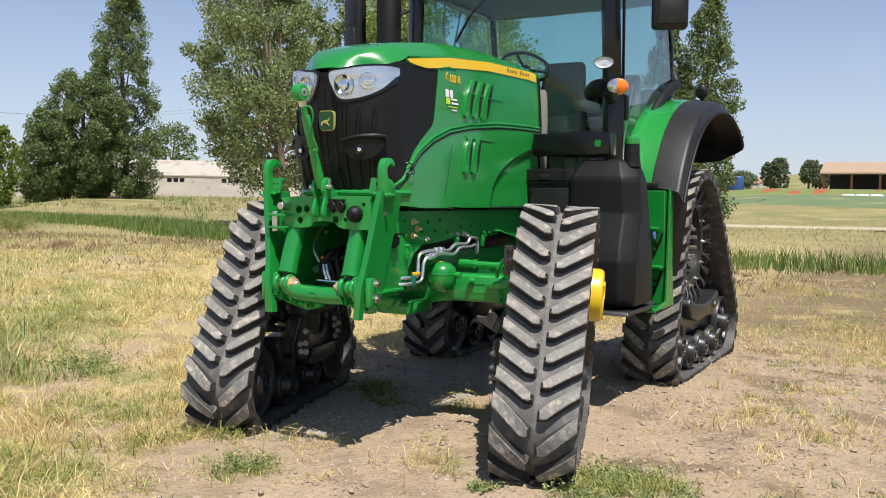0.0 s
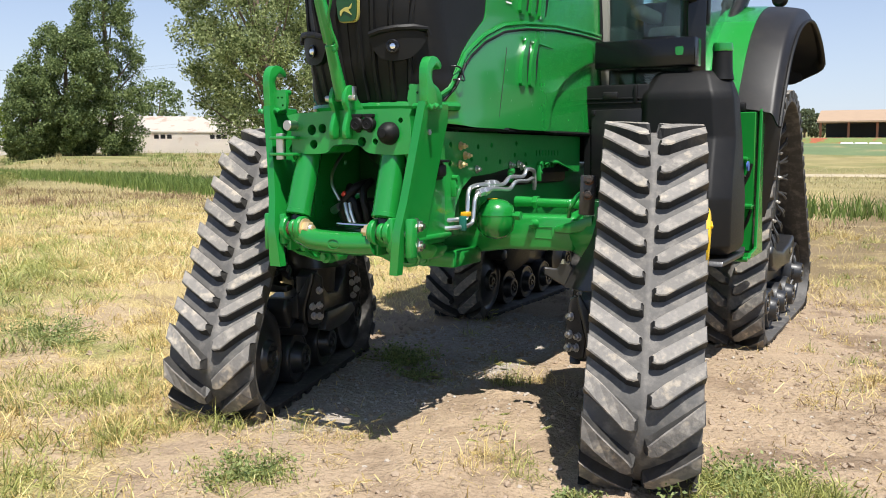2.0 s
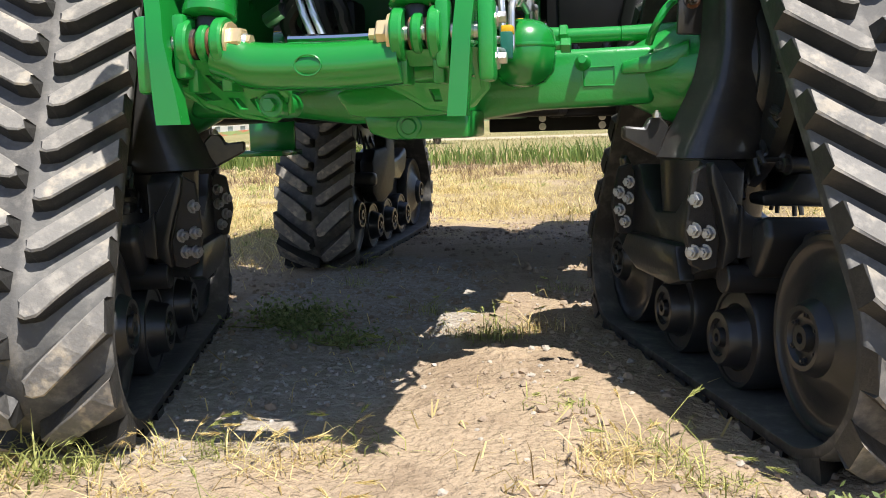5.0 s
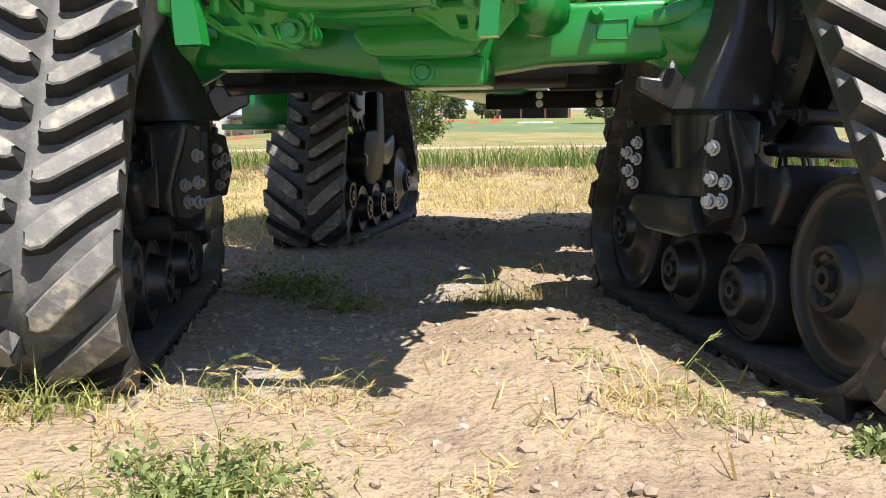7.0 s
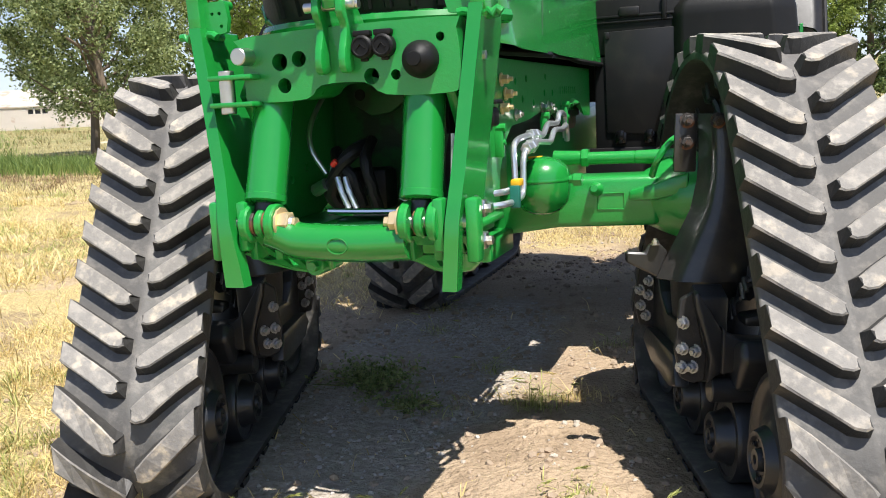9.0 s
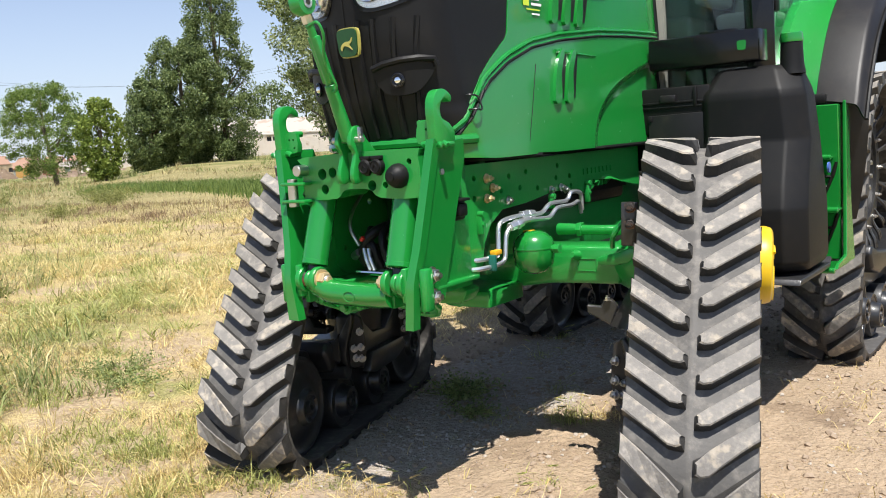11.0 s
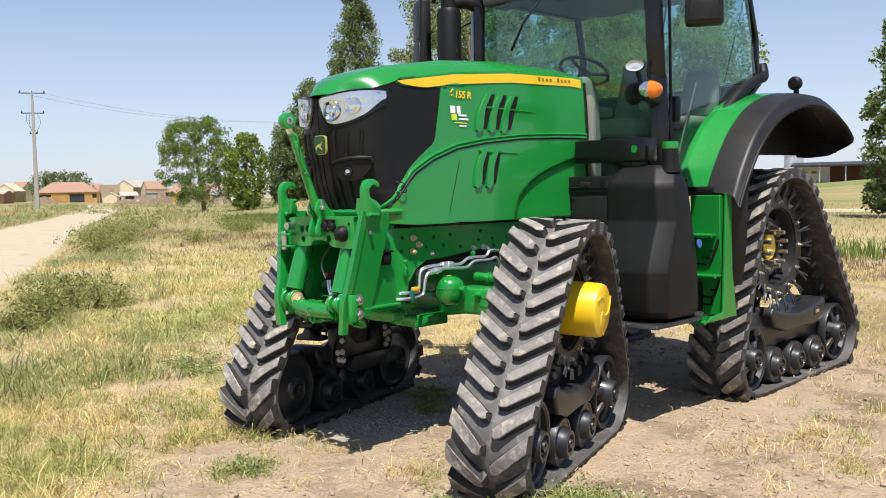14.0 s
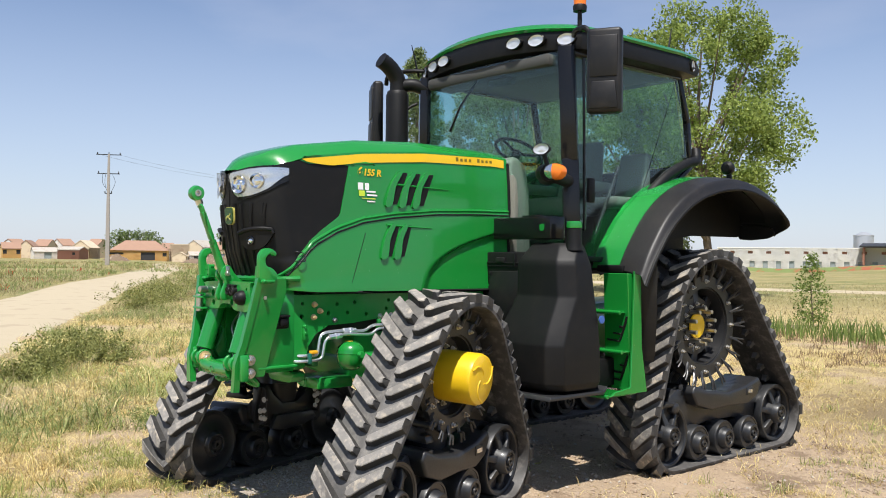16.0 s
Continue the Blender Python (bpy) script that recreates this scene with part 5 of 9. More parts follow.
# chain of brackets on the frame plate
for y, z, h in ((-0.72, 1.2, 0.09), (0.28, 1.25, 0.1), (-0.1, 1.235, 0.06)):
    bm = bmesh.new()
    box(bm, (XC + 0.328, y, z), (0.03, 0.022, h), 0.006)
    rod(bm, (XC + 0.32, y, z + h / 2), (XC + 0.35, y, z + h / 2), 0.014, None, 10)
    rod(bm, (XC + 0.32, y, z), (XC + 0.348, y, z), 0.009, None, 8)
    part("pipe_bracket", bm, M_GREEN_CAST, plate_l)
bm = bmesh.new()
box(bm, (XC + 0.33, -0.9, 1.285), (0.04, 0.105, 0.095), 0.016)
box(bm, (XC + 0.36, -0.9, 1.283), (0.03, 0.06, 0.055), 0.01)
box(bm, (XC + 0.36, -0.9, 1.325), (0.05, 0.075, 0.012), 0.004)
plug = part("trailer_socket", bm, M_BLACK, tractor, "black electric socket on the frame")
bm = bmesh.new()
box(bm, (XC + 0.3185, -0.825, 1.262), (0.004, 0.03, 0.075), 0.0)
part("warning_sticker", bm, M_ORANGE_DECAL, tractor, "small orange warning sticker")

# belly: lower gear housing, black guards and trays under the machine
bm = bmesh.new()
prism(bm, rounded([(-0.06, 0.93), (0.24, 0.93), (0.25, 0.88), (0.2, 0.855), (-0.02, 0.855), (-0.06, 0.88)], 3), 0.1, pose(XC, -0.72, 0) @ XZ, 0.008)
belly = part("lower_cover", bm, M_GREEN_CAST, tractor, "green cast cover under the front end")
bm = bmesh.new()
prism(bm, [(-0.08, 0.87), (0.235, 0.87), (0.235, 0.79), (0.0, 0.79), (-0.06, 0.81)], 0.3, pose(XC, -0.4, 0) @ XZ, 0.012)
part("pivot_housing", bm, M_GREEN_CAST, belly)
bm = bmesh.new()
lathe(bm, [(0, 0.012), (0.02, 0.012), (0.024, 0.004), (0.034, 0.004), (0.038, 0)], along((XC + 0.06, -0.551, 0.827), (XC + 0.06, -1, 0.827)), 20)
part("housing_plug", bm, M_GREEN_CAST, belly)
bm = bmesh.new()
box(bm, (XC - 0.12, 0.7, 0.905), (1.1, 0.5, 0.1), 0.02)
part("belly_guard", bm, M_BLACK, tractor, "black guard under the engine")
bm = bmesh.new()
box(bm, (XC + 0.42, 1.55, 0.83), (0.85, 0.05, 0.09), 0.008)
guard = part("belly_rail", bm, M_BLACK, tractor, "black bolted rail under the cab")
bolts("rail_bolt", [((XC + 0.42 + d, 1.524, z), (0, -1, 0)) for d in (-0.15, 0.15) for z in (0.808, 0.85)], guard, 0.014, 0.012)

# ---- front linkage ----
# cross beam with rounded box section, sockets and holes
bm = bmesh.new()
face = rounded([(-0.29, 1.50), (-0.27, 1.54), (0.30, 1.55), (0.345, 1.52), (0.35, 1.38), (0.31, 1.355), (0.14, 1.36), (0.08, 1.395), (-0.05, 1.395), (-0.1, 1.36), (-0.27, 1.36), (-0.29, 1.39)], 3)
plate(bm, face, [disc(x, z, r, 18) for x, z, r in ((-0.175, 1.465, 0.024), (-0.115, 1.47, 0.022), (-0.165, 1.40, 0.021), (0.10, 1.41, 0.022), (0.17, 1.41, 0.014), (0.3, 1.5, 0.012))], 0.05, pose(XC, -1.121, 0) @ XZ)
holes = ((-0.175, 1.465), (-0.115, 1.47), (-0.165, 1.40), (0.10, 1.41), (0.17, 1.41), (0.3, 1.5))
rim = [e for e in bm.edges if len(e.link_faces) == 2 and e.calc_face_angle(0) > 1.2 and all(v.co.y < -1.13 for v in e.verts) and all(min(math.hypot(v.co.x - XC - x, v.co.z - z) for x, z in holes) > 0.026 for v in e.verts)]
bmesh.ops.bevel(bm, geom=rim, offset=0.011, segments=3, affect="EDGES", clamp_overlap=True)
plate(bm, [(x * 0.99, 1.455 + (z - 1.455) * 0.97) for x, z in face], [[(x * 0.93, 1.455 + (z - 1.455) * 0.7) for x, z in face]], 0.10, pose(XC, -1.04, 0) @ XZ)
prism(bm, [(x * 0.985, 1.455 + (z - 1.455) * 0.96) for x, z in face], 0.02, pose(XC, -0.98, 0) @ XZ, 0.004, 1)
beam = part("cross_beam", bm, M_GREEN_CAST, tractor, "green cast front linkage cross beam")
for x in (0.085, 0.145):
    bm = bmesh.new()
    lathe(bm, [(0, 0.028), (0.024, 0.028), (0.031, 0.022), (0.032, 0)], along((XC + x, -1.146, 1.487), (XC + x, -2, 1.487)), 22)
    box(bm, (XC + x, -1.156, 1.522), (0.05, 0.024, 0.016), 0.004)
    lathe(bm, [(0.021, 0.028), (0.0225, 0.0305), (0.025, 0.0305), (0.0265, 0.0265)], along((XC + x, -1.146, 1.487), (XC + x, -2, 1.487)), 22)
    tube(bm, [(XC + x - 0.012, -1.1755, 1.482), (XC + x, -1.1755, 1.494), (XC + x + 0.012, -1.1755, 1.482)], 0.002, 5)
    box(bm, (XC + x, -1.15, 1.487), (0.022, 0.01, 0.075), 0.003)
    part("coupler_cap", bm, M_BLACK, beam, "round black coupler cap")
bm = bmesh.new()
lathe(bm, [(0, 0.062), (0.018, 0.06), (0.02, 0.054), (0.036, 0.044), (0.048, 0.02), (0.05, 0)], along((XC + 0.245, -1.146, 1.445), (XC + 0.245, -2, 1.445)), 26)
part("trailer_plug", bm, M_BLACK, beam, "domed black trailer socket")
bm = bmesh.new()
rod(bm, (XC - 0.275, -1.12, 1.485), (XC - 0.275, -1.2, 1.485), 0.026, 0.024, 18)
part("beam_pin", bm, M_STEEL, beam, "worn steel pin end")
bolts("beam_bolt", [((XC + 0.352, -1.06, 1.45), (1, 0, 0))], beam, 0.026, 0.03)
# clevis at the beam's right end: two green lugs and a zinc pin
bm = bmesh.new()
for z in (1.43, 1.355):
    box(bm, (XC - 0.31, -1.16, z), (0.14, 0.08, 0.014), 0.004)
part("clevis", bm, M_GREEN_CAST, beam)
bm = bmesh.new()
rod(bm, (XC - 0.335, -1.17, 1.33), (XC - 0.335, -1.17, 1.45), 0.022, None, 18)
part("clevis_pin", bm, M_STEEL, beam, "zinc clevis pin")
# upper link bracket: two cheeks standing on the beam
for x in (-0.035, 0.035):
    bm = bmesh.new()
    prism(bm, rounded([(-1.02, 1.50), (-1.17, 1.42), (-1.20, 1.46), (-1.175, 1.54), (-1.2, 1.58), (-1.185, 1.64), (-1.14, 1.655), (-1.1, 1.6)], 3), 0.022, pose(XC + x + 0.005, 0, 0) @ YZ, 0.005)
    part("link_bracket", bm, M_GREEN_CAST, beam)
bm = bmesh.new()
rod(bm, (XC - 0.075, -1.165, 1.6), (XC + 0.085, -1.165, 1.6), 0.014, None, 14)
box(bm, (XC + 0.075, -1.165, 1.62), (0.008, 0.03, 0.06), 0.003)
part("link_pin", bm, M_STEEL, beam, "zinc upper link pin")
# upper link: tapering green bar with an eye
a, b = Vector((XC + 0.01, -1.165, 1.6)), Vector((XC + 0.015, -1.37, 2.13))
bm = bmesh.new()
d = b - a
rod(bm, a + d * 0.0, a + d * 0.42, 0.03, 0.024, 16)
rod(bm, a + d * 0.4, a + d * 0.86, 0.017, 0.017, 14)
m = along(a, b)
box(bm, (0, 0, 0), (0.05, 0.03, d.length * 0.34), 0.008, m @ pose(0, 0, d.length * 0.6))
link = part("upper_link", bm, M_GREEN_CAST, tractor, "green upper link arm standing upright")
bm = bmesh.new()
lathe(bm, [(0.022, -0.03), (0.045, -0.028), (0.052, 0), (0.045, 0.028), (0.022, 0.03)], along(b, b + Vector((1, 0, 0))), 24, True)
part("link_eye", bm, M_GREEN_CAST, link)
bm = bmesh.new()
lathe(bm, [(0.012, -0.033), (0.022, -0.033), (0.024, 0), (0.022, 0.033), (0.012, 0.033)], along(b, b + Vector((1, 0, 0))), 20, True)
part("eye_ball", bm, M_STEEL, link)
bm = bmesh.new()
rod(bm, a + d * 0.86, a + d * 0.93, 0.024, None, 6)
part("lock_nut", bm, M_STEEL, link)
bm = bmesh.new()
tube(bm, smooth_path([a + d * 0.83 + Vector((0, -0.02, 0)), a + d * 0.85 + Vector((0.06, -0.02, 0)), a + d * 0.75 + Vector((0.07, -0.02, 0)), a + d * 0.6 + Vector((0.035, -0.02, 0)), a + d * 0.4 + Vector((0.045, -0.015, 0)), a + d * 0.36 + Vector((0.02, -0.02, 0))], 5), 0.006, 8)
part("locking_handle", bm, M_GREEN_CAST, link, "thin green locking handle")

for sgn in (1, -1):
    # lift arm: a long slanting front strip with a deep side plate behind it, hook above, foot below
    line_x = ((0.84, 0.326), (1.07, 0.345), (1.34, 0.369), (1.6, 0.395)) if sgn > 0 else ((0.84, 0.315), (1.07, 0.342), (1.34, 0.402), (1.6, 0.462))
    x_top = line_x[-1][1]
    bm = bmesh.new()
    prism(bm, [(-1.19, 0.93), (-1.03, 0.93), (-1.0, 1.06), (-0.97, 1.2), (-0.9, 1.5), (-0.91, 1.575), (-1.09, 1.575), (-1.13, 1.35), (-1.18, 1.1)], 0.022, YZ, 0.004, 1)
    for v in bm.verts:
        v.co.x += XC + sgn * table(line_x, v.co.z)
    arm = part("lift_arm", bm, M_GREEN, tractor, "green welded front lift arm")
    bm = bmesh.new()
    front = ((0.845, -1.24), (1.05, -1.235), (1.12, -1.205), (1.35, -1.155), (1.58, -1.11))
    foot = 0.03 if sgn < 0 else 0.02
    rows = []
    for i in range(13):
        z = lerp(0.845, 1.58, i / 12)
        half = lerp(foot, 0.019, sstep(0.85, 1.05, z))
        x, y = XC + sgn * table(line_x, z), table(front, z)
        rows.append([bm.verts.new(p) for p in ((x - half, y - 0.013, z), (x + half, y - 0.013, z), (x + half, y + 0.03, z), (x - half, y + 0.03, z))])
    for p, q in zip(rows, rows[1:]):
        for i in range(4):
            bm.faces.new([p[i], p[(i + 1) % 4], q[(i + 1) % 4], q[i]])
    bm.faces.new(rows[0])
    bm.faces.new(rows[-1])
    bmesh.ops.bevel(bm, geom=[e for e in bm.edges if abs(e.verts[0].co.x - e.verts[1].co.x) < 0.02 and e.is_manifold and e.calc_face_angle(0) > 0.8], offset=0.003, segments=1, affect="EDGES")
    part("arm_blade", bm, M_GREEN, arm)
    # thick square pads either side of the arm at pivot height
    bm = bmesh.new()
    x = table(line_x, 1.02)
    box(bm, (XC + sgn * (x - 0.045), -1.205, 1.015), (0.03, 0.05, 0.14), 0.008)
    box(bm, (XC + sgn * (x + 0.045), -1.2, 1.0), (0.035, 0.055, 0.17), 0.01)
    part("pivot_pad", bm, M_GREEN_CAST, arm)
    # hook
    bm = bmesh.new()
    prism(bm, rounded([(-1.005, 1.55), (-1.10, 1.55), (-1.115, 1.64), (-1.115, 1.72), (-1.085, 1.765), (-1.035, 1.77), (-0.995, 1.745), (-1.0, 1.72), (-1.04, 1.735), (-1.07, 1.705), (-1.065, 1.66), (-1.02, 1.64), (-0.985, 1.60)], 3), 0.042, pose(XC + sgn * x_top, 0, 0) @ pose(0, 0, 0) @ YZ, 0.008)
    part("catch_hook", bm, M_GREEN_CAST, arm)
    bm = bmesh.new()
    xh, zh = XC + sgn * x_top - 0.045 * (1 if sgn < 0 else -1) * -1, 1.607
    plate(bm, rounded([(-0.044, -0.042), (0.044, -0.042), (0.046, 0.036), (0.03, 0.046), (-0.02, 0.044), (-0.046, 0.02)], 2), [disc(x, z, 0.0055, 12) for x, z in ((0.0, 0.012), (0.024, 0.012), (0.028, -0.024))], 0.018, pose(xh, -1.078, zh) @ XZ)
    part("hook_plate", bm, M_GREEN_CAST, arm)
    bm = bmesh.new()
    rod(bm, (xh + 0.03, -1.086, zh + 0.036), (xh + 0.03, -1.04, zh + 0.036), 0.014, None, 14)
    part("plate_boss", bm, M_GREEN_CAST, arm)
    bm = bmesh.new()
    rod(bm, (xh - 0.034, -1.086, zh + 0.038), (xh - 0.034, -1.04, zh + 0.038), 0.012, None, 14)
    part("plate_boss", bm, M_GREEN_CAST, arm)
    bm = bmesh.new()
    seam = random.Random(4 + sgn)
    tube(bm, [(XC + sgn * x_top - 0.06 + 0.012 * k, -1.098 + 0.004 * seam.random(), 1.557 + 0.006 * seam.uniform(-1, 1)) for k in range(11)], 0.012, 8)
    box(bm, (XC + sgn * x_top, -1.05, 1.557), (0.07, 0.09, 0.02), 0.008)
    part("weld_seam", bm, M_GREEN_CAST, arm)
    # pivot lugs with nut
    xi = 0.155 if sgn > 0 else 0.165
    for q in range(3):
        x = XC + sgn * (0.2 + 0.04 * q)
        bm = bmesh.new()
        rl, wl = (0.056, 0.013) if q != 1 else (0.043, 0.011)
        lathe(bm, [(0.02, -wl), (rl - 0.004, -wl), (rl, -wl + 0.005), (rl, wl - 0.005), (rl - 0.004, wl), (0.02, wl)], along((x, -1.195, 1.02), (x + 1, -1.195, 1.02)), 24, True)
        if q != 1:
            box(bm, (x, -1.16, 0.965), (0.026, 0.07, 0.1), 0.006)
        part("pivot_lug", bm, M_GREEN_CAST, arm)
    bm = bmesh.new()
    rod(bm, (XC + sgn * xi, -1.195, 1.02), (XC + sgn * 0.4, -1.195, 1.02), 0.02, None, 14)
    part("pivot_pin", bm, M_STEEL, arm)
    bm = bmesh.new()
    for q in (0.222, 0.259):
        rod(bm, (XC + sgn * q, -1.195, 1.02), (XC + sgn * (q + 0.012), -1.195, 1.02), 0.036, None, 20)
    part("spacer_washer", bm, M_RUST, arm, "dull steel spacer washers")
    bolts("pivot_nut", [((XC + sgn * 0.185, -1.195, 1.02), (-sgn, 0, 0))], arm, 0.034, 0.034, M_BRASS)
    bm = bmesh.new()
    rod(bm, (XC + sgn * 0.16, -1.195, 1.02), (XC + sgn * (0.143 if sgn < 0 else 0.147), -1.195, 1.02), 0.021, 0.018, 16)
    part("bolt_end", bm, M_ZINC, arm, "bright bolt end")
    bolts("pin_bolt", [((XC + sgn * 0.375, -1.15, z), (sgn, 0, 0)) for z in (1.05, 0.965)], arm, 0.026, 0.03)
    # foot casting below: a sloping plate with pockets cut through, stiffened by a rolled rim and ribs
    if sgn < 0:
        outer = [(0.36, 0.985), (0.345, 0.93), (0.30, 0.895), (0.22, 0.868), (0.15, 0.858), (0.105, 0.875), (0.095, 0.91), (0.12, 0.95), (0.16, 0.985)]
        holes = [[(0.325, 0.965), (0.285, 0.965), (0.265, 0.945), (0.305, 0.935), (0.328, 0.945)], [(0.262, 0.955), (0.215, 0.955), (0.195, 0.925), (0.24, 0.92)], [(0.32, 0.925), (0.27, 0.922), (0.25, 0.9), (0.295, 0.9)], [(0.235, 0.905), (0.21, 0.905), (0.2, 0.878), (0.225, 0.878)], [(0.185, 0.9), (0.165, 0.905), (0.155, 0.87), (0.178, 0.87)]]
    else:
        outer = [(0.37, 0.985), (0.365, 0.91), (0.33, 0.878), (0.28, 0.868), (0.225, 0.875), (0.19, 0.905), (0.15, 0.925), (0.14, 0.985)]
        holes = [[(0.27, 0.955), (0.2, 0.955), (0.205, 0.92), (0.265, 0.92)], [(0.305, 0.905), (0.285, 0.905), (0.278, 0.878), (0.3, 0.878)], [(0.265, 0.908), (0.24, 0.908), (0.245, 0.88), (0.265, 0.88)], [(0.35, 0.96), (0.3, 0.96), (0.3, 0.925), (0.35, 0.925)]]
    slant = Matrix(((1, 0, 0, 0), (0, 1, -1.2, -1.195 + 1.2 * 0.985), (0, 0, 1, 0), (0, 0, 0, 1)))
    bm = bmesh.new()
    plate(bm, [(sgn * x, z) for x, z in outer], [[(sgn * x, z) for x, z in h] for h in holes], 0.03, pose(XC, 0, 0) @ slant @ XZ)
    foot_plate = part("foot_plate", bm, M_GREEN_CAST, arm, angle=40)
    bm = bmesh.new()
    tube(bm, [slant @ Vector((XC + sgn * x, 0, z)) for x, z in outer[:-1]], 0.013, 8)
    part("foot_rim", bm, M_GREEN_CAST, arm)
    bm = bmesh.new()
    box(bm, (XC + sgn * 0.25, -0.93, 0.985), (0.2, 0.3, 0.02), 0.005)
    part("foot_web", bm, M_GREEN_CAST, arm)
    if sgn < 0:
        bm = bmesh.new()
        rod(bm, (XC - 0.13, -1.12, 0.885), (XC - 0.13, -0.98, 0.885), 0.03, None, 16)
        rod(bm, (XC - 0.13, -1.14, 0.885), (XC - 0.13, -1.11, 0.885), 0.017, None, 6)
        part("foot_boss", bm, M_GREEN_CAST, arm)
    # lift cylinder
    xt = 0.226 if sgn > 0 else 0.238
    p, q = Vector((XC + sgn * xt, -1.07, 1.40)), Vector((XC + sgn * (xt + 0.005), -1.17, 1.075))
    bm = bmesh.new()
    dd = (q - p)
    lathe(bm, [(0, 0), (0.058, 0), (0.058, dd.length * 0.93), (0.06, dd.length * 0.935), (0.06, dd.length * 0.985), (0.05, dd.length), (0, dd.length)], along(p, q), 32)
    cyl = part("lift_cylinder", bm, M_GREEN, tractor, "green hydraulic lift cylinder")
    bm = bmesh.new()
    rod(bm, q, q + dd.normalized() * 0.05, 0.03, None, 18)
    part("piston_rod", bm, M_IRON, cyl)

# torsion bar between the arms
bm = bmesh.new()
pts = [(-0.215, 1.0), (-0.175, 0.985), (-0.13, 0.968), (0.0, 0.962), (0.1, 0.962), (0.2, 0.968)]
tube(bm, smooth_path([(XC + x, -1.185, z) for x, z in pts], 4), 0.052, 24)
bar = part("torsion_bar", bm, M_GREEN, tractor, "thick green cross bar with an embossed mark")
bm = bmesh.new()
tube(bm, [(XC + 0.005 + 0.03 * math.cos(a), -1.237, 0.962 + 0.022 * math.sin(a)) for a in (2 * math.pi * i / 24 for i in range(25))], 0.0022, 5)
part("embossed_mark", bm, M_GREEN, bar)
bm = bmesh.new()
prism(bm, [(-0.3, 1.0), (-0.22, 0.99), (0.22, 0.99), (0.3, 1.0), (0.28, 0.95), (0.1, 0.93), (-0.1, 0.93), (-0.28, 0.95)], 0.24, pose(XC, -0.8, 0) @ XZ, 0.02)
part("linkage_cradle", bm, M_GREEN_CAST, tractor, "green cast cradle under the linkage")
# front bulkhead with fittings in the dark opening, its green painted as if shaded
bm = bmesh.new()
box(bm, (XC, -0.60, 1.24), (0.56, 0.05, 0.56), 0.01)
head = part("bulkhead", bm, M_GREEN_SHADED, tractor, "green bulkhead behind the lift cylinders")
bm = bmesh.new()
prism(bm, rounded([(0.12, 1.03), (0.19, 1.03), (0.21, 1.16), (0.2, 1.27), (0.15, 1.27), (0.12, 1.16)], 3), 0.006, pose(XC, -0.629, 0) @ XZ)
part("slot_opening", bm, M_BLACK, head, "dark slot in the bulkhead")
bm = bmesh.new()
prism(bm, rounded([(-0.02, 1.37), (0.03, 1.34), (0.1, 1.34), (0.15, 1.37), (0.13, 1.46), (0.0, 1.46)], 3), 0.006, pose(XC, -0.629, 0) @ XZ)
part("shaft_opening", bm, M_BLACK, head, "dark round opening in the bulkhead")
bm = bmesh.new()
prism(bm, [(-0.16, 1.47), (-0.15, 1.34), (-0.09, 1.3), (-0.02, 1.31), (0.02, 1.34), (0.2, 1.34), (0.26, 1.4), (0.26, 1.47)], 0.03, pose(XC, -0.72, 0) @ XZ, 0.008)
part("upper_web", bm, M_GREEN_SHADED, head)
bm = bmesh.new()
lathe(bm, [(0, 0.003), (0.017, 0.003), (0.019, 0)], None, 18)
pieces("web_hole", bm, M_BLACK, head, [along((XC - 0.125, -0.736, 1.37), (XC - 0.125, -2, 1.37))])
bolts("bulkhead_bolt", [((XC + x, -0.628, z), (0, -1, 0)) for x, z in ((0.09, 1.05), (0.09, 1.15), (0.21, 1.3), (0.0, 1.28))], head, 0.01, 0.012)
# bay roof, added to keep sky light out, in the same darkened green
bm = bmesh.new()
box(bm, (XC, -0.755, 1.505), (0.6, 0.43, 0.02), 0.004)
part("bay_roof", bm, M_GREEN_SHADED, tractor, "green plate roofing the linkage bay")
bm = bmesh.new()
box(bm, (XC - 0.06, -0.84, 1.08), (0.15, 0.1, 0.13), 0.02)
rod(bm, (XC - 0.1, -0.88, 1.1), (XC - 0.1, -0.92, 1.12), 0.026, 0.022, 14)
rod(bm, (XC - 0.03, -0.88, 1.06), (XC - 0.03, -0.93, 1.05), 0.024, 0.02, 14)
part("valve_block", bm, M_BLACK, tractor, "grimy black hydraulic valve block")
for x in (0.31, -0.31):
    bm = bmesh.new()
    prism(bm, [(-1.13, 1.38), (-1.0, 1.54), (-0.8, 1.5), (-0.8, 0.95), (-1.0, 0.95), (-1.06, 1.05), (-1.0, 1.2)], 0.03, pose(XC + x, 0, 0) @ YZ, 0.006)
    part("cheek_plate", bm, M_GREEN_CAST, tractor, "green cheek plate of the linkage")
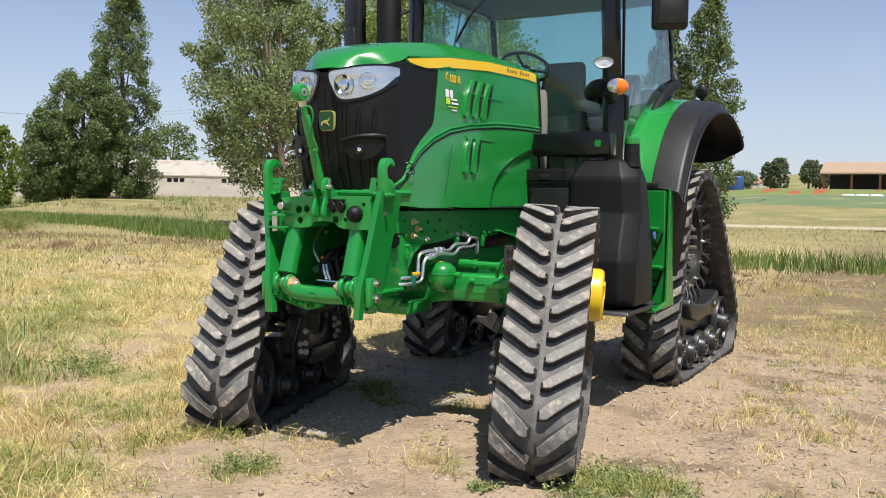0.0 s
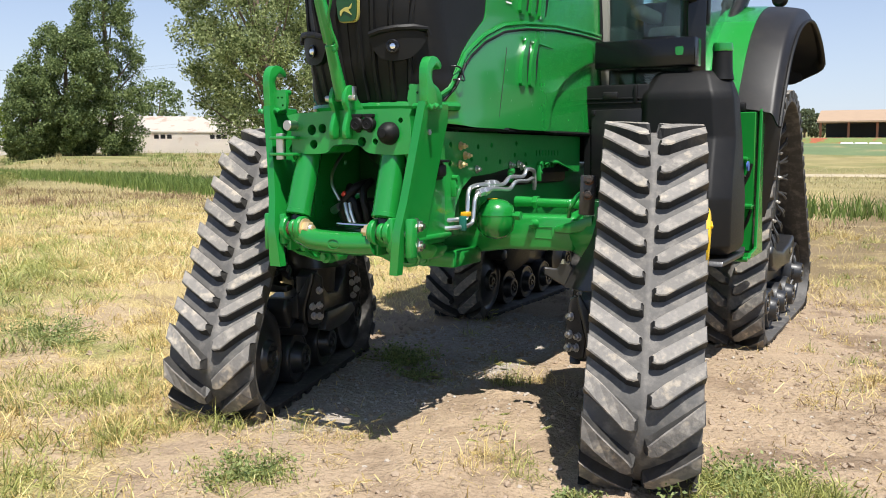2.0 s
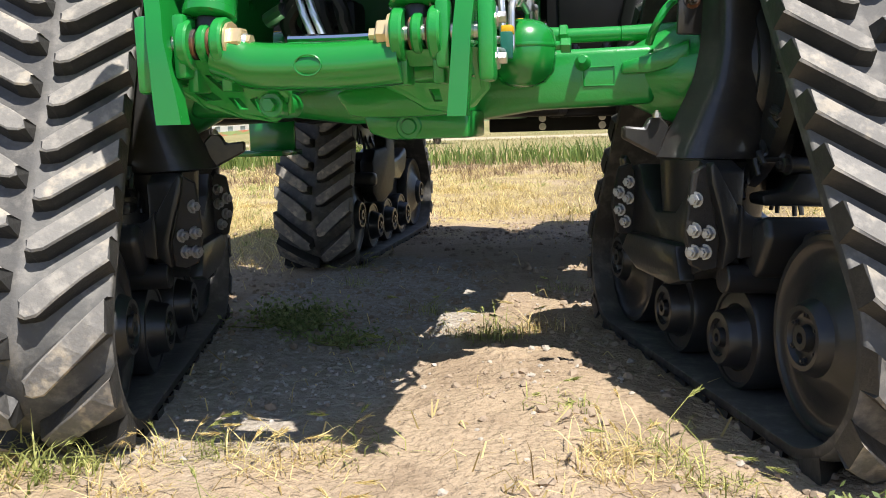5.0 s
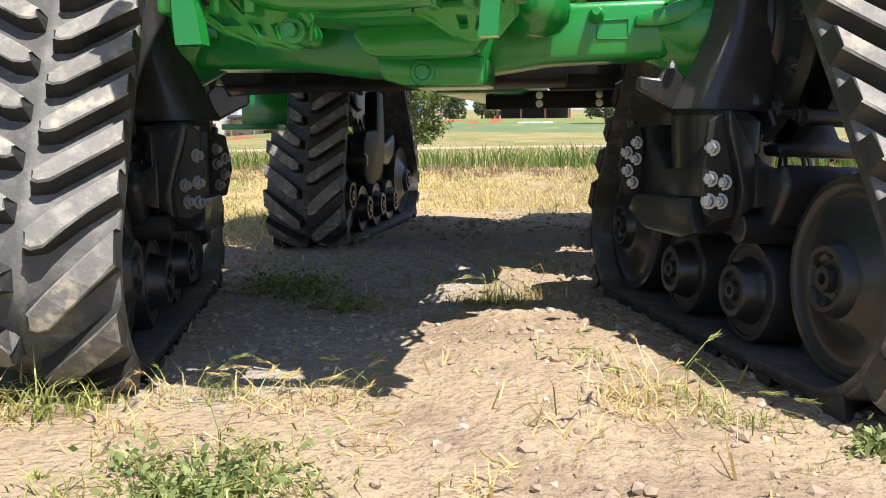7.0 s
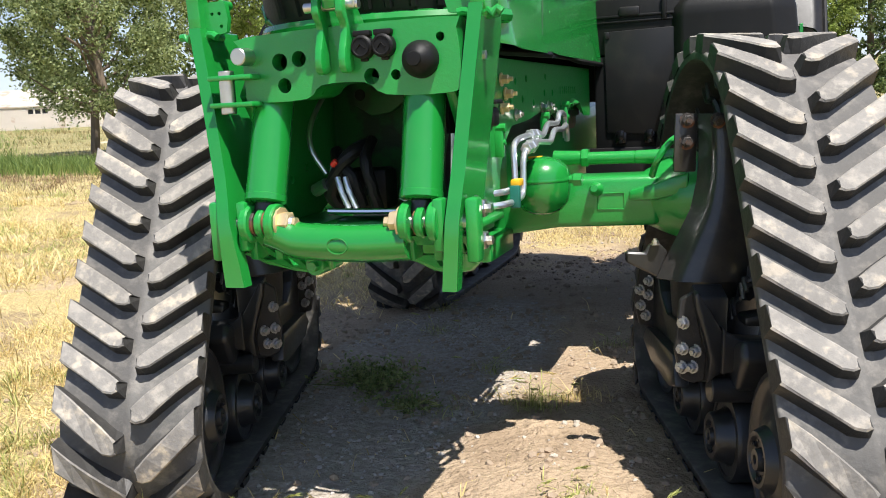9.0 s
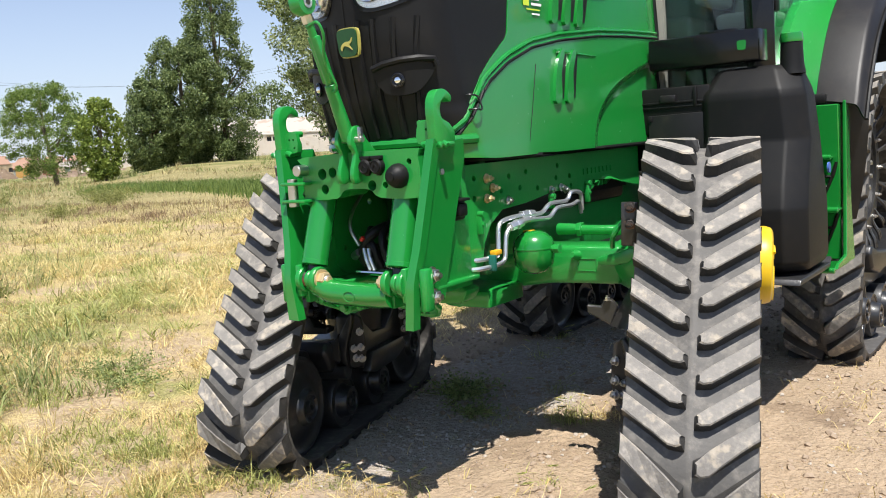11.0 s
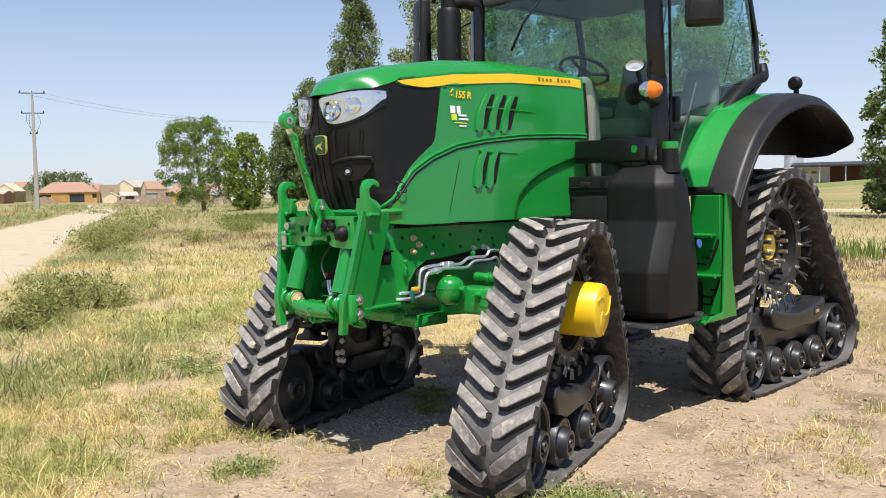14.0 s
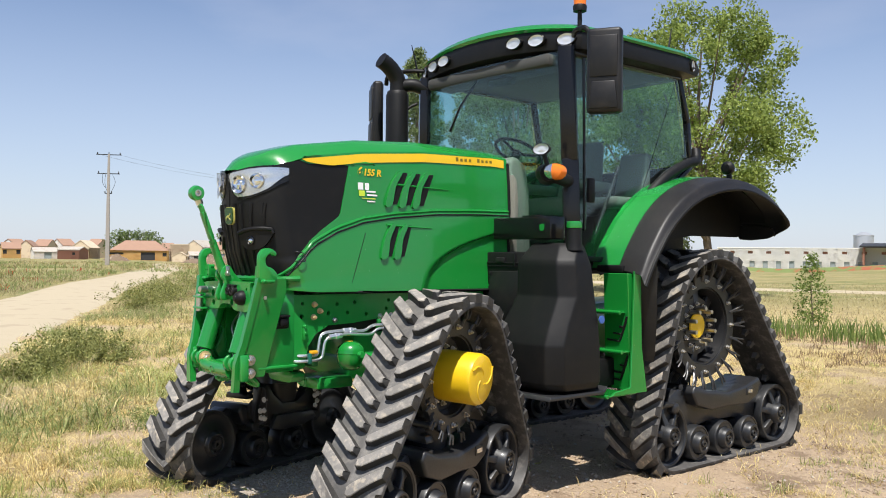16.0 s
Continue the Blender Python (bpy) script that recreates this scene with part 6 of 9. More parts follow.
for pts, r, mat, label in (([(-0.16, -0.85, 1.42), (-0.19, -0.95, 1.3), (-0.175, -1.0, 1.22), (-0.13, -1.0, 1.14)], 0.008, M_STEEL, "thin steel hydraulic line"),
                   ([(-0.14, -0.9, 1.2), (-0.1, -0.97, 1.16), (-0.05, -1.0, 1.13), (-0.03, -0.98, 1.04)], 0.02, M_BLACK, "black hydraulic hose"),
                   ([(-0.03, -0.9, 1.22), (-0.05, -0.98, 1.2), (-0.09, -1.0, 1.15), (-0.13, -0.98, 1.08), (-0.1, -0.95, 1.03)], 0.022, M_BLACK, "black hydraulic hose"),
                   ([(-0.02, -0.9, 1.23), (-0.01, -0.98, 1.18), (0.01, -0.99, 1.1), (0.02, -0.97, 1.02)], 0.018, M_BLACK, "black hydraulic hose"),
                   ([(-0.085, -1.02, 1.13), (-0.07, -1.03, 1.09), (-0.05, -1.03, 1.04)], 0.009, M_ZINC, "short zinc hydraulic pipe"),
                   ([(-0.06, -1.02, 1.13), (-0.045, -1.03, 1.09), (-0.025, -1.03, 1.04)], 0.009, M_ZINC, "short zinc hydraulic pipe"),
                   ([(-0.1, -1.06, 1.035), (0.02, -1.06, 1.033), (0.14, -1.06, 1.033)], 0.011, M_CHROME, "bright chrome cross pipe"),
                   ([(0.262, -0.95, 1.4), (0.272, -0.99, 1.28), (0.265, -1.0, 1.1)], 0.008, M_ZINC, "thin zinc pipe beside a cylinder"),
                   ([(-0.18, -0.98, 1.09), (-0.13, -1.0, 1.11)], 0.02, M_STEEL, "steel hose fitting")):
    bm = bmesh.new()
    tube(bm, smooth_path([(XC + p[0], p[1], p[2]) for p in pts], 5), r, 10)
    part("hydraulic_hose", bm, mat, tractor, label)
bm = bmesh.new()
rod(bm, (XC - 0.1, -1.02, 1.165), (XC - 0.085, -1.02, 1.18), 0.009, None, 12)
part("dust_cap", bm, M_RED, tractor, "small red dust cap")

# ---- the cab ----
def bar(name, pts, size, mat, parent, label="", bevel=0.012):
    """A square-section bar along points."""
    bm = bmesh.new()
    for a, b in zip(pts, pts[1:]):
        d = Vector(b) - Vector(a)
        box(bm, (0, 0, 0), (size[0], size[1], d.length + 0.02), bevel, along(a, b) @ pose(0, 0, d.length / 2))
    return part(name, bm, mat, parent, label)


def pane(name, corners, thick, parent, label="tinted safety glass", n=8, bow=0.0):
    """A glass pane between four corners (bottom left, bottom right, top right, top left), bowed outward."""
    a, b, c, d = (Vector(p) for p in corners)
    nrm = (b - a).cross(d - a).normalized()

    def fn(i, j):
        return a.lerp(b, i).lerp(d.lerp(c, i), j) + nrm * bow * (1 - (2 * i - 1) ** 2)
    ob = grid_part(name, fn, n, n, M_GLASS, parent, label, thick)
    ob.visible_shadow = False
    return ob


CW = 0.90
# roof: black fascia with a bowed front, green cap on it
def roof_outline(grow):
    pts = []
    for i in range(13):
        t = i / 12 * 2 - 1
        pts.append((XC + t * (0.97 + grow), 1.18 - grow + 0.17 * abs(t) ** 2.4))
    pts += [(XC + 1.02 + grow, 1.6), (XC + 1.03 + grow, 2.6), (XC + 0.98 + grow, 2.9 + grow), (XC + 0.5, 2.98 + grow), (XC - 0.5, 2.98 + grow), (XC - 0.98 - grow, 2.9 + grow), (XC - 1.03 - grow, 2.6), (XC - 1.02 - grow, 1.6)]
    return pts


def roof_layer(name, levels, mat, parent, label=""):
    bm = bmesh.new()
    rows = []
    for grow, z, crown in levels:
        rows.append([bm.verts.new((x, y, z + crown * (1 - ((x - XC) / 1.0) ** 2) * (1 if y < 1.6 else 0.6))) for x, y in roof_outline(grow)])
    n = len(rows[0])
    for a, b in zip(rows, rows[1:]):
        for i in range(n):
            bm.faces.new([a[i], a[(i + 1) % n], b[(i + 1) % n], b[i]])
    bm.faces.new(rows[0])
    bm.faces.new(rows[-1])
    return part(name, bm, mat, parent, label, angle=40)


fascia = roof_layer("roof_fascia", ((-0.06, 3.34, 0.03), (0.0, 3.36, 0.04), (0.012, 3.42, 0.06), (-0.01, 3.495, 0.07)), M_BLACK, tractor, "black cab roof rim with work lights")
roof = roof_layer("cab_roof", ((-0.005, 3.497, 0.07), (0.012, 3.515, 0.075), (-0.02, 3.545, 0.085), (-0.16, 3.575, 0.1), (-0.4, 3.595, 0.11)), M_GREEN, tractor, "rounded green cab roof")
# work lights in the rim
for x, y in ((0.86, 1.30), (0.62, 1.215), (0.40, 1.185), (-0.48, 1.19), (-0.68, 1.235), (-0.88, 1.31), (1.0, 2.78)):
    n = Vector((0.35 * (x / 0.9) ** 3, -1, 0.02)) if y < 2 else Vector((1, 0.25, 0))
    n.normalize()
    c = Vector((XC + x, y, 3.435 + 0.045 * (1 - x * x))) + n * 0.005
    wide = 0.085 if abs(x) < 0.8 or x > 0.8 and y < 2 else 0.055
    bm = bmesh.new()
    m = along(c, c + n) @ Matrix.Diagonal((1.0, 1.0, 1.0, 1.0))
    side_axis = Vector((0, 0, 1)).cross(n).normalized()
    frame_m = Matrix((side_axis, Vector((0, 0, 1)), n)).transposed().to_4x4()
    frame_m.translation = c
    frame_m = frame_m @ Matrix.Diagonal((wide / 0.05, 1.0, 1.0, 1.0))
    lathe(bm, [(0.052, -0.02), (0.052, 0.012), (0.047, 0.018), (0.044, 0.012)], frame_m, 28)
    lamp = part("work_light", bm, M_GLOSS_BLACK, tractor, "oval roof work light")
    bm = bmesh.new()
    lathe(bm, [(0.045, 0.011), (0.03, 0.004), (0.016, 0.006), (0, 0.009)], frame_m, 28)
    part("reflector", bm, M_LAMP, lamp)
# pillars
PIL = {}
for sgn in (1, -1):
    x = XC + sgn * CW
    PIL["a", sgn] = bar("front_pillar", [(x + sgn * 0.02, 1.33, 1.72), (x + sgn * 0.0, 1.31, 2.5), (x - sgn * 0.03, 1.29, 3.38)], (0.1, 0.13), M_GLOSS_BLACK, tractor, "black front cab pillar")
    bar("rear_pillar", [(x, 2.90, 2.55), (x - sgn * 0.0, 2.86, 2.95), (x - sgn * 0.02, 2.74, 3.38)], (0.06, 0.05), M_GLOSS_BLACK, tractor, "black rear cab pillar")
    # door: glass with a thin frame, running down to the step
    door = pane("door_glass", ((x + sgn * 0.01, 1.40, 1.74), (x + sgn * 0.02, 1.93, 1.74), (x + sgn * 0.0, 2.70, 3.32), (x - sgn * 0.02, 1.37, 3.34)), 0.006, tractor, "tinted cab door glass")
    pane("quarter_glass", ((x + sgn * 0.02, 1.945, 1.76), (x + sgn * 0.02, 2.86, 2.58), (x, 2.72, 3.32), (x, 2.705, 3.32)), 0.006, tractor, "tinted rear quarter glass")
    bar("door_frame", [(x + sgn * 0.02, 1.385, 1.73), (x + sgn * 0.03, 1.93, 1.72), (x + sgn * 0.03, 2.35, 2.2), (x + sgn * 0.03, 2.88, 2.56)], (0.05, 0.045), M_GLOSS_BLACK, tractor, "black lower door frame")
    bm = bmesh.new()
    tube(bm, smooth_path([(x + sgn * 0.05, 1.40, 3.3), (x + sgn * 0.055, 1.41, 2.6), (x + sgn * 0.055, 1.42, 1.95)], 6), 0.012, 8)
    part("door_handrail", bm, M_GLOSS_BLACK, tractor, "thin black handrail beside the door")
    bm = bmesh.new()
    box(bm, (x + sgn * 0.05, 1.50, 2.27), (0.035, 0.08, 0.2), 0.014)
    handle = part("door_handle", bm, M_BLACK, door, "black door handle")
    bm = bmesh.new()
    tube(bm, [(x - sgn * 0.03, 1.62, 1.85), (x - sgn * 0.06, 1.98, 2.5)], 0.014, 8)
    part("gas_strut", bm, M_BLACK, door)
    bar("upper_rail", [(x - sgn * 0.02, 1.3, 3.35), (x - sgn * 0.02, 2.75, 3.35)], (0.07, 0.06), M_GLOSS_BLACK, tractor, "black cab rail under the roof")
    bar("rear_sill", [(x, 2.88, 2.55), (x - sgn * 0.9, 2.93, 2.52)], (0.06, 0.06), M_GLOSS_BLACK, tractor, "black sill under the rear window")
    # mirror
    arm = [(x - sgn * 0.02, 1.36, 3.46), (x + sgn * 0.12, 1.22, 3.47), (x + sgn * 0.30, 1.12, 3.44), (x + sgn * 0.36, 1.13, 3.36)]
    bm = bmesh.new()
    tube(bm, smooth_path(arm, 5), 0.02, 10)
    mir = part("mirror_arm", bm, M_BLACK, tractor, "curved black mirror arm")
    bm = bmesh.new()
    mm = pose(XC + sgn * 1.395, 1.115, 3.09, 0, 0, sgn * 28)
    box(bm, (0, 0, 0), (0.255, 0.11, 0.62), 0.03, mm, 3, (1.0, 0.85))
    box(bm, (0, 0, 0), (0.215, 0.03, 0.2), 0.012, mm @ pose(0, -0.05, -0.18), 2, (0.8, 1.0))
    box(bm, (0, 0, 0), (0.2, 0.02, 0.3), 0.008, mm @ pose(0, -0.05, 0.1))
    part("mirror_housing", bm, M_FENDER, mir, "black plastic mirror housing")
    bm = bmesh.new()
    box(bm, (0, 0, 0), (0.185, 0.006, 0.56), 0.0, mm @ pose(0, 0.05, 0))
    part("mirror_glass", bm, M_CHROME, mir)
    # lamp bracket on the pillar: black arm, indicator, oval work lamp
    bm = bmesh.new()
    tube(bm, smooth_path([(x, 1.30, 2.33), (x + sgn * 0.06, 1.12, 2.34), (x + sgn * 0.09, 0.98, 2.36)], 5), 0.05, 12)
    tube(bm, smooth_path([(x - sgn * 0.1, 1.16, 2.36), (x - sgn * 0.02, 1.04, 2.375), (x + sgn * 0.07, 0.99, 2.37)], 5), 0.068, 14)
    br = part("lamp_bracket", bm, M_BLACK, tractor, "black lamp bracket on the cab pillar")
    c = Vector((XC + sgn * 1.075, 0.94, 2.37))
    nrm = Vector((sgn * 0.25, -1, 0)).normalized()
    for half, mat in ((1, M_LENS), (-1, M_ORANGE)):
        bm = bmesh.new()
        fm = Matrix((Vector((0, 0, 1)).cross(nrm), Vector((0, 0, 1)), nrm)).transposed().to_4x4()
        fm.translation = c
        fm = fm @ Matrix.Diagonal((1.25, 0.95, 1.0, 1.0))
        lathe(bm, [(0.062, -0.05), (0.064, 0.0), (0.056, 0.03), (0.03, 0.045), (0, 0.05)], fm, 28)
        side_x = Vector((0, 0, 1)).cross(nrm) * -1
        cut = bmesh.ops.bisect_plane(bm, geom=list(bm.verts) + list(bm.edges) + list(bm.faces), plane_co=c, plane_no=side_x * half * sgn * (1 if sgn > 0 else -1) * -1, clear_outer=True)
        part("indicator_lens", bm, mat if mat is M_ORANGE else M_SILVER, br, "orange indicator lens" if mat is M_ORANGE else "clear position light")
    bm = bmesh.new()
    cc = Vector((XC + sgn * 0.985, 0.9, 2.54))
    fm = along(cc, cc + Vector((sgn * 0.15, -1, -0.05)))
    axx = Vector((0, 0, 1)).cross(Vector((sgn * 0.15, -1, 0))).normalized()
    fm = Matrix((axx, Vector((0, 0, 1)), Vector((sgn * 0.15, -1, 0)).normalized())).transposed().to_4x4()
    fm.translation = cc
    fm = fm @ Matrix.Diagonal((1.75, 1, 1, 1))
    lathe(bm, [(0.0, -0.05), (0.03, -0.045), (0.044, 0), (0.044, 0.012), (0.04, 0.016)], fm, 28)
    wl = part("work_lamp", bm, M_BLACK, tractor, "oval work lamp")
    bm = bmesh.new()
    lathe(bm, [(0.04, 0.012), (0.026, 0.005), (0, 0.014)], fm, 28)
    part("lamp_glass", bm, M_LAMP, wl)
    bm = bmesh.new()
    rod(bm, cc + Vector((0, 0.02, -0.03)), cc + Vector((0.02 * sgn, 0.05, -0.14)), 0.018, None, 10)
    part("lamp_stem", bm, M_BLACK, br)
# windscreen, rear window
pane("windscreen", ((XC - CW + 0.05, 1.30, 1.75), (XC + CW - 0.05, 1.30, 1.75), (XC + CW - 0.08, 1.27, 3.36), (XC - CW + 0.08, 1.27, 3.36)), 0.006, tractor, "tinted windscreen", 10, 0.05)
pane("rear_window", ((XC + CW - 0.05, 2.91, 2.58), (XC - CW + 0.05, 2.91, 2.58), (XC - CW + 0.08, 2.76, 3.36), (XC + CW - 0.08, 2.76, 3.36)), 0.006, tractor, "tinted rear window", 8, 0.02)
# floor, dash, seat
bm = bmesh.new()
box(bm, (XC, 2.05, 1.66), (1.74, 1.45, 0.1), 0.02)
part("cab_floor", bm, M_BLACK, tractor, "dark cab floor")
bm = bmesh.new()
prism(bm, [(2.5, 1.7), (2.92, 1.7), (2.92, 2.55), (2.75, 2.55)], 1.7, pose(XC, 0, 0) @ YZ, 0.03)
part("cab_rear_wall", bm, M_BLACK, tractor, "dark rear wall of the cab")
bm = bmesh.new()
prism(bm, [(1.33, 1.7), (1.62, 1.7), (1.6, 2.3), (1.55, 2.52), (1.42, 2.6), (1.34, 2.55)], 0.42, pose(XC, 0, 0) @ YZ, 0.05, 3)
dash = part("dashboard", bm, M_BEIGE, tractor, "grey dashboard console")
bm = bmesh.new()
cw = Vector((XC + 0.02, 1.62, 2.66))
tilt = pose(0, 0, 0, -28, 0, 0)
ring = [cw + tilt @ Vector((0.205 * math.cos(a), 0.205 * math.sin(a), 0)) for a in (2 * math.pi * i / 32 for i in range(33))]
tube(bm, ring, 0.015, 8, caps=False)
wheel = part("steering_wheel", bm, M_BLACK, tractor, "black steering wheel")
bm = bmesh.new()
for k in range(3):
    a = k * 2.094 + 0.5
    tube(bm, [cw + Vector((0, 0, -0.02)), cw + tilt @ Vector((0.2 * math.cos(a), 0.2 * math.sin(a), 0))], 0.014, 6)
rod(bm, cw + Vector((0, 0, 0.0)), cw + tilt @ Vector((0, -0.02, -0.25)), 0.045, 0.03, 14)
part("steering_column", bm, M_BLACK, wheel)
bm = bmesh.new()
box(bm, (XC, 2.22, 2.2), (0.52, 0.52, 0.16), 0.05, None, 3)
seat = part("driver_seat", bm, M_SEAT, tractor, "grey fabric driver seat with beige sides")
bm = bmesh.new()
box(bm, (0, 0, 0), (0.5, 0.14, 0.62), 0.055, pose(XC, 2.5, 2.52, -10, 0, 0), 3, (0.8, 0.8))
part("backrest", bm, M_SEAT, seat)
bm = bmesh.new()
box(bm, (XC, 2.25, 1.95), (0.4, 0.4, 0.45), 0.03)
part("seat_base", bm, M_BLACK, seat)
for sgn in (1, -1):
    bm = bmesh.new()
    box(bm, (XC + sgn * 0.33, 2.25, 2.38), (0.12, 0.45, 0.09), 0.035, None, 3)
    part("armrest", bm, M_BEIGE, seat)
bm = bmesh.new()
box(bm, (XC + 0.56, 2.3, 2.22), (0.36, 0.4, 0.1), 0.04, None, 3)
seat2 = part("side_seat", bm, M_SEAT, tractor, "beige fold-down passenger seat")
bm = bmesh.new()
box(bm, (0, 0, 0), (0.36, 0.1, 0.42), 0.045, pose(XC + 0.56, 2.55, 2.47, -8, 0, 0), 3, (0.85, 0.8))
part("backrest", bm, M_SEAT, seat2)
bm = bmesh.new()
box(bm, (XC + 0.56, 2.35, 1.95), (0.2, 0.3, 0.5), 0.03)
part("seat_base", bm, M_BLACK, seat2)
bm = bmesh.new()
prism(bm, [(1.2, 1.76), (1.25, 1.76), (1.26, 2.2), (1.24, 2.36), (1.2, 2.42), (1.19, 1.9)], 0.8, pose(XC, 0, 0) @ YZ, 0.02)
part("scuttle_panel", bm, M_BEIGE, tractor, "beige panel between hood and windscreen")
bm = bmesh.new()
prism(bm, [(1.19, 1.3), (1.36, 1.3), (1.36, 1.78), (1.19, 1.78)], 1.75, pose(XC, 0, 0) @ YZ, 0.02)
part("cab_front_wall", bm, M_BLACK, tractor, "black lower cab front")
bm = bmesh.new()
box(bm, (XC, 1.36, 3.3), (1.5, 0.3, 0.1), 0.03)
box(bm, (XC + 0.1, 1.34, 3.22), (0.25, 0.1, 0.06), 0.02)
part("cab_headliner", bm, M_LINER, tractor, "dark cab roof lining")
bm = bmesh.new()
tube(bm, [(XC + 0.05, 1.25, 3.4), (XC - 0.32, 1.24, 3.05), (XC - 0.45, 1.24, 2.85)], 0.012, 6)
part("wiper", bm, M_BLACK, tractor, "black windscreen wiper")
# exhaust stack
bm = bmesh.new()
lathe(bm, [(0, 0), (0.098, 0), (0.105, 0.05), (0.105, 0.9), (0.095, 0.93), (0.09, 0.94), (0, 0.94)], pose(-1.04, 1.08, 2.32), 28)
ex = part("exhaust_silencer", bm, M_BLACK, tractor, "matt black exhaust stack beside the cab")
bm = bmesh.new()
tube(bm, smooth_path([(-1.04, 1.08, 3.22), (-1.04, 1.08, 3.36), (-1.05, 1.0, 3.47), (-1.06, 0.9, 3.53)], 6), 0.075, 20)
part("exhaust_outlet", bm, M_BLACK, ex)
bm = bmesh.new()
tube(bm, smooth_path([(-1.04, 1.1, 3.3), (-0.95, 1.18, 3.32), (-0.88, 1.3, 3.28)], 5), 0.06, 14)
part("exhaust_bracket", bm, M_BLACK, ex)
bm = bmesh.new()
tube(bm, smooth_path([(-0.92, 1.22, 3.15), (-0.98, 1.12, 3.05), (-0.99, 1.1, 2.7), (-0.95, 1.2, 2.6)], 6), 0.014, 8)
part("grab_rail", bm, M_BLACK, tractor, "thin black grab rail")
# beacon and aerials
bm = bmesh.new()
rod(bm, (XC + 0.94, 1.36, 3.5), (XC + 0.94, 1.36, 3.66), 0.018, None, 12)
lathe(bm, [(0, 0), (0.052, 0), (0.055, 0.04), (0.05, 0.05), (0, 0.05)], pose(XC + 0.94, 1.36, 3.66), 24)
beacon = part("beacon_base", bm, M_BLACK, tractor, "warning beacon on a black stem")
bm = bmesh.new()
lathe(bm, [(0.048, 0), (0.05, 0.1), (0.044, 0.125), (0, 0.13)], pose(XC + 0.94, 1.36, 3.71), 24)
part("beacon_lens", bm, M_ORANGE, beacon, "orange beacon lens")
for p, q in (((0.95, 2.5, 3.5), (0.9, 2.62, 3.75)), ((-0.98, 1.3, 3.42), (-1.03, 1.25, 3.72))):
    bm = bmesh.new()
    tube(bm, [(XC + p[0], p[1], p[2]), (XC + q[0], q[1], q[2])], 0.012, 6, 0.004)
    part("aerial", bm, M_BLACK, tractor, "short black aerial")

# ---- fenders, tank, steps ----
ARC = ((1.62, 1.66), (1.74, 1.86), (1.97, 2.13), (2.27, 2.33), (2.62, 2.44), (2.95, 2.475), (3.25, 2.44), (3.55, 2.34), (3.78, 2.19), (3.84, 2.06))
for sgn in (1, -1):
    def fender(x0, x1, drop=0.0, dz=0.0, skirt=0.0, j0=0.0, j1=1.0):
        path = smooth_path([(0, y, z) for y, z in ARC], 4)

        def fn(i, j):
            j = lerp(j0, j1, j)
            p = path[min(len(path) - 1, round(j * (len(path) - 1)))]
            x = lerp(x0, x1 - (0.2 * sstep(0.84, 1.0, j) ** 1.5 if skirt else 0.0), i)
            return Vector((XC + sgn * x, p.y, p.z - drop * i * i + dz - skirt * sstep(0.8, 1.0, i) * (1 - 0.7 * sstep(0.85, 1.0, j))))
        return fn
    body = grid_part("rear_fender", fender(0.86, 1.13, 0.015, 0, 0, 0, 0.75), 6, 27, M_GREEN, tractor, "green rear fender with black edge", 0.012)
    grid_part("fender_extension", fender(1.131, 1.40, 0.05, -0.018, 0.07), 20, 36, M_FENDER, body, "wide black plastic fender edge", 0.012)
    grid_part("fender_tail", fender(0.86, 1.13, 0.015, 0, 0, 0.75, 1.0), 6, 9, M_FENDER, body, "black plastic fender tail", 0.012)
    grid_part("fender_liner", fender(0.865, 1.128, 0.015, -0.02), 4, 36, M_BLACK, body, "black fender liner", 0.006)
    # outer lip
    path = smooth_path([(0, y, z) for y, z in ARC], 4)
    bm = bmesh.new()
    n = len(path) - 1
    tube(bm, [(XC + sgn * (1.40 - 0.2 * sstep(0.84, 1.0, k / n) ** 1.5), p.y, p.z - 0.138 + 0.049 * sstep(0.85, 1.0, k / n)) for k, p in enumerate(path)], 0.013, 8)
    part("fender_lip", bm, M_BLACK, body)
    # inner wall down to the axle
    bm = bmesh.new()
    prism(bm, [(p.y, p.z) for p in path[::3]] + [(3.83, 1.98), (3.75, 1.955), (3.0, 1.95), (2.6, 1.9), (2.2, 1.8), (1.75, 1.6)], 0.02, pose(XC + sgn * 0.86, 0, 0) @ YZ, 0.0)
    part("fender_wall", bm, M_BLACK, body)
    # rear panel that closes the tail, with a rounded outer corner
    bm = bmesh.new()
    prism(bm, rounded([(sgn * x, z) for x, z in ((0.86, 2.07), (1.15, 2.05), (1.21, 2.02), (1.22, 1.98), (1.18, 1.95), (1.1, 1.935), (0.86, 1.935))], 2), 0.014, pose(XC, 3.815, 0) @ XZ, 0.004, 1)
    part("tail_panel", bm, M_FENDER, body)
    # front flap hanging down before the track
    def flap(i, j):
        z = lerp(1.68, 0.93, j)
        y = table(((0.93, 1.80), (1.2, 1.72), (1.45, 1.66), (1.68, 1.63)), z) + 0.12 * (1 - i) * 0
        return Vector((XC + sgn * lerp(1.02, 1.38 - 0.1 * j * j, i), y + 0.16 * i * i * (1 - 0.4 * j), z))
    grid_part("mud_flap", flap, 8, 12, M_FENDER, body, "black mud flap hanging from the fender", 0.01)
    bm = bmesh.new()
    box(bm, (XC + sgn * 1.06, 1.63, 1.655), (0.26, 0.06, 0.06), 0.015)
    part("fender_clip", bm, M_BLACK, body)
    # small lamp on a stalk at the fender's top
    bm = bmesh.new()
    rod(bm, (XC + sgn * 1.12, 3.2, 2.42), (XC + sgn * 1.12, 3.2, 2.53), 0.03, 0.02, 10)
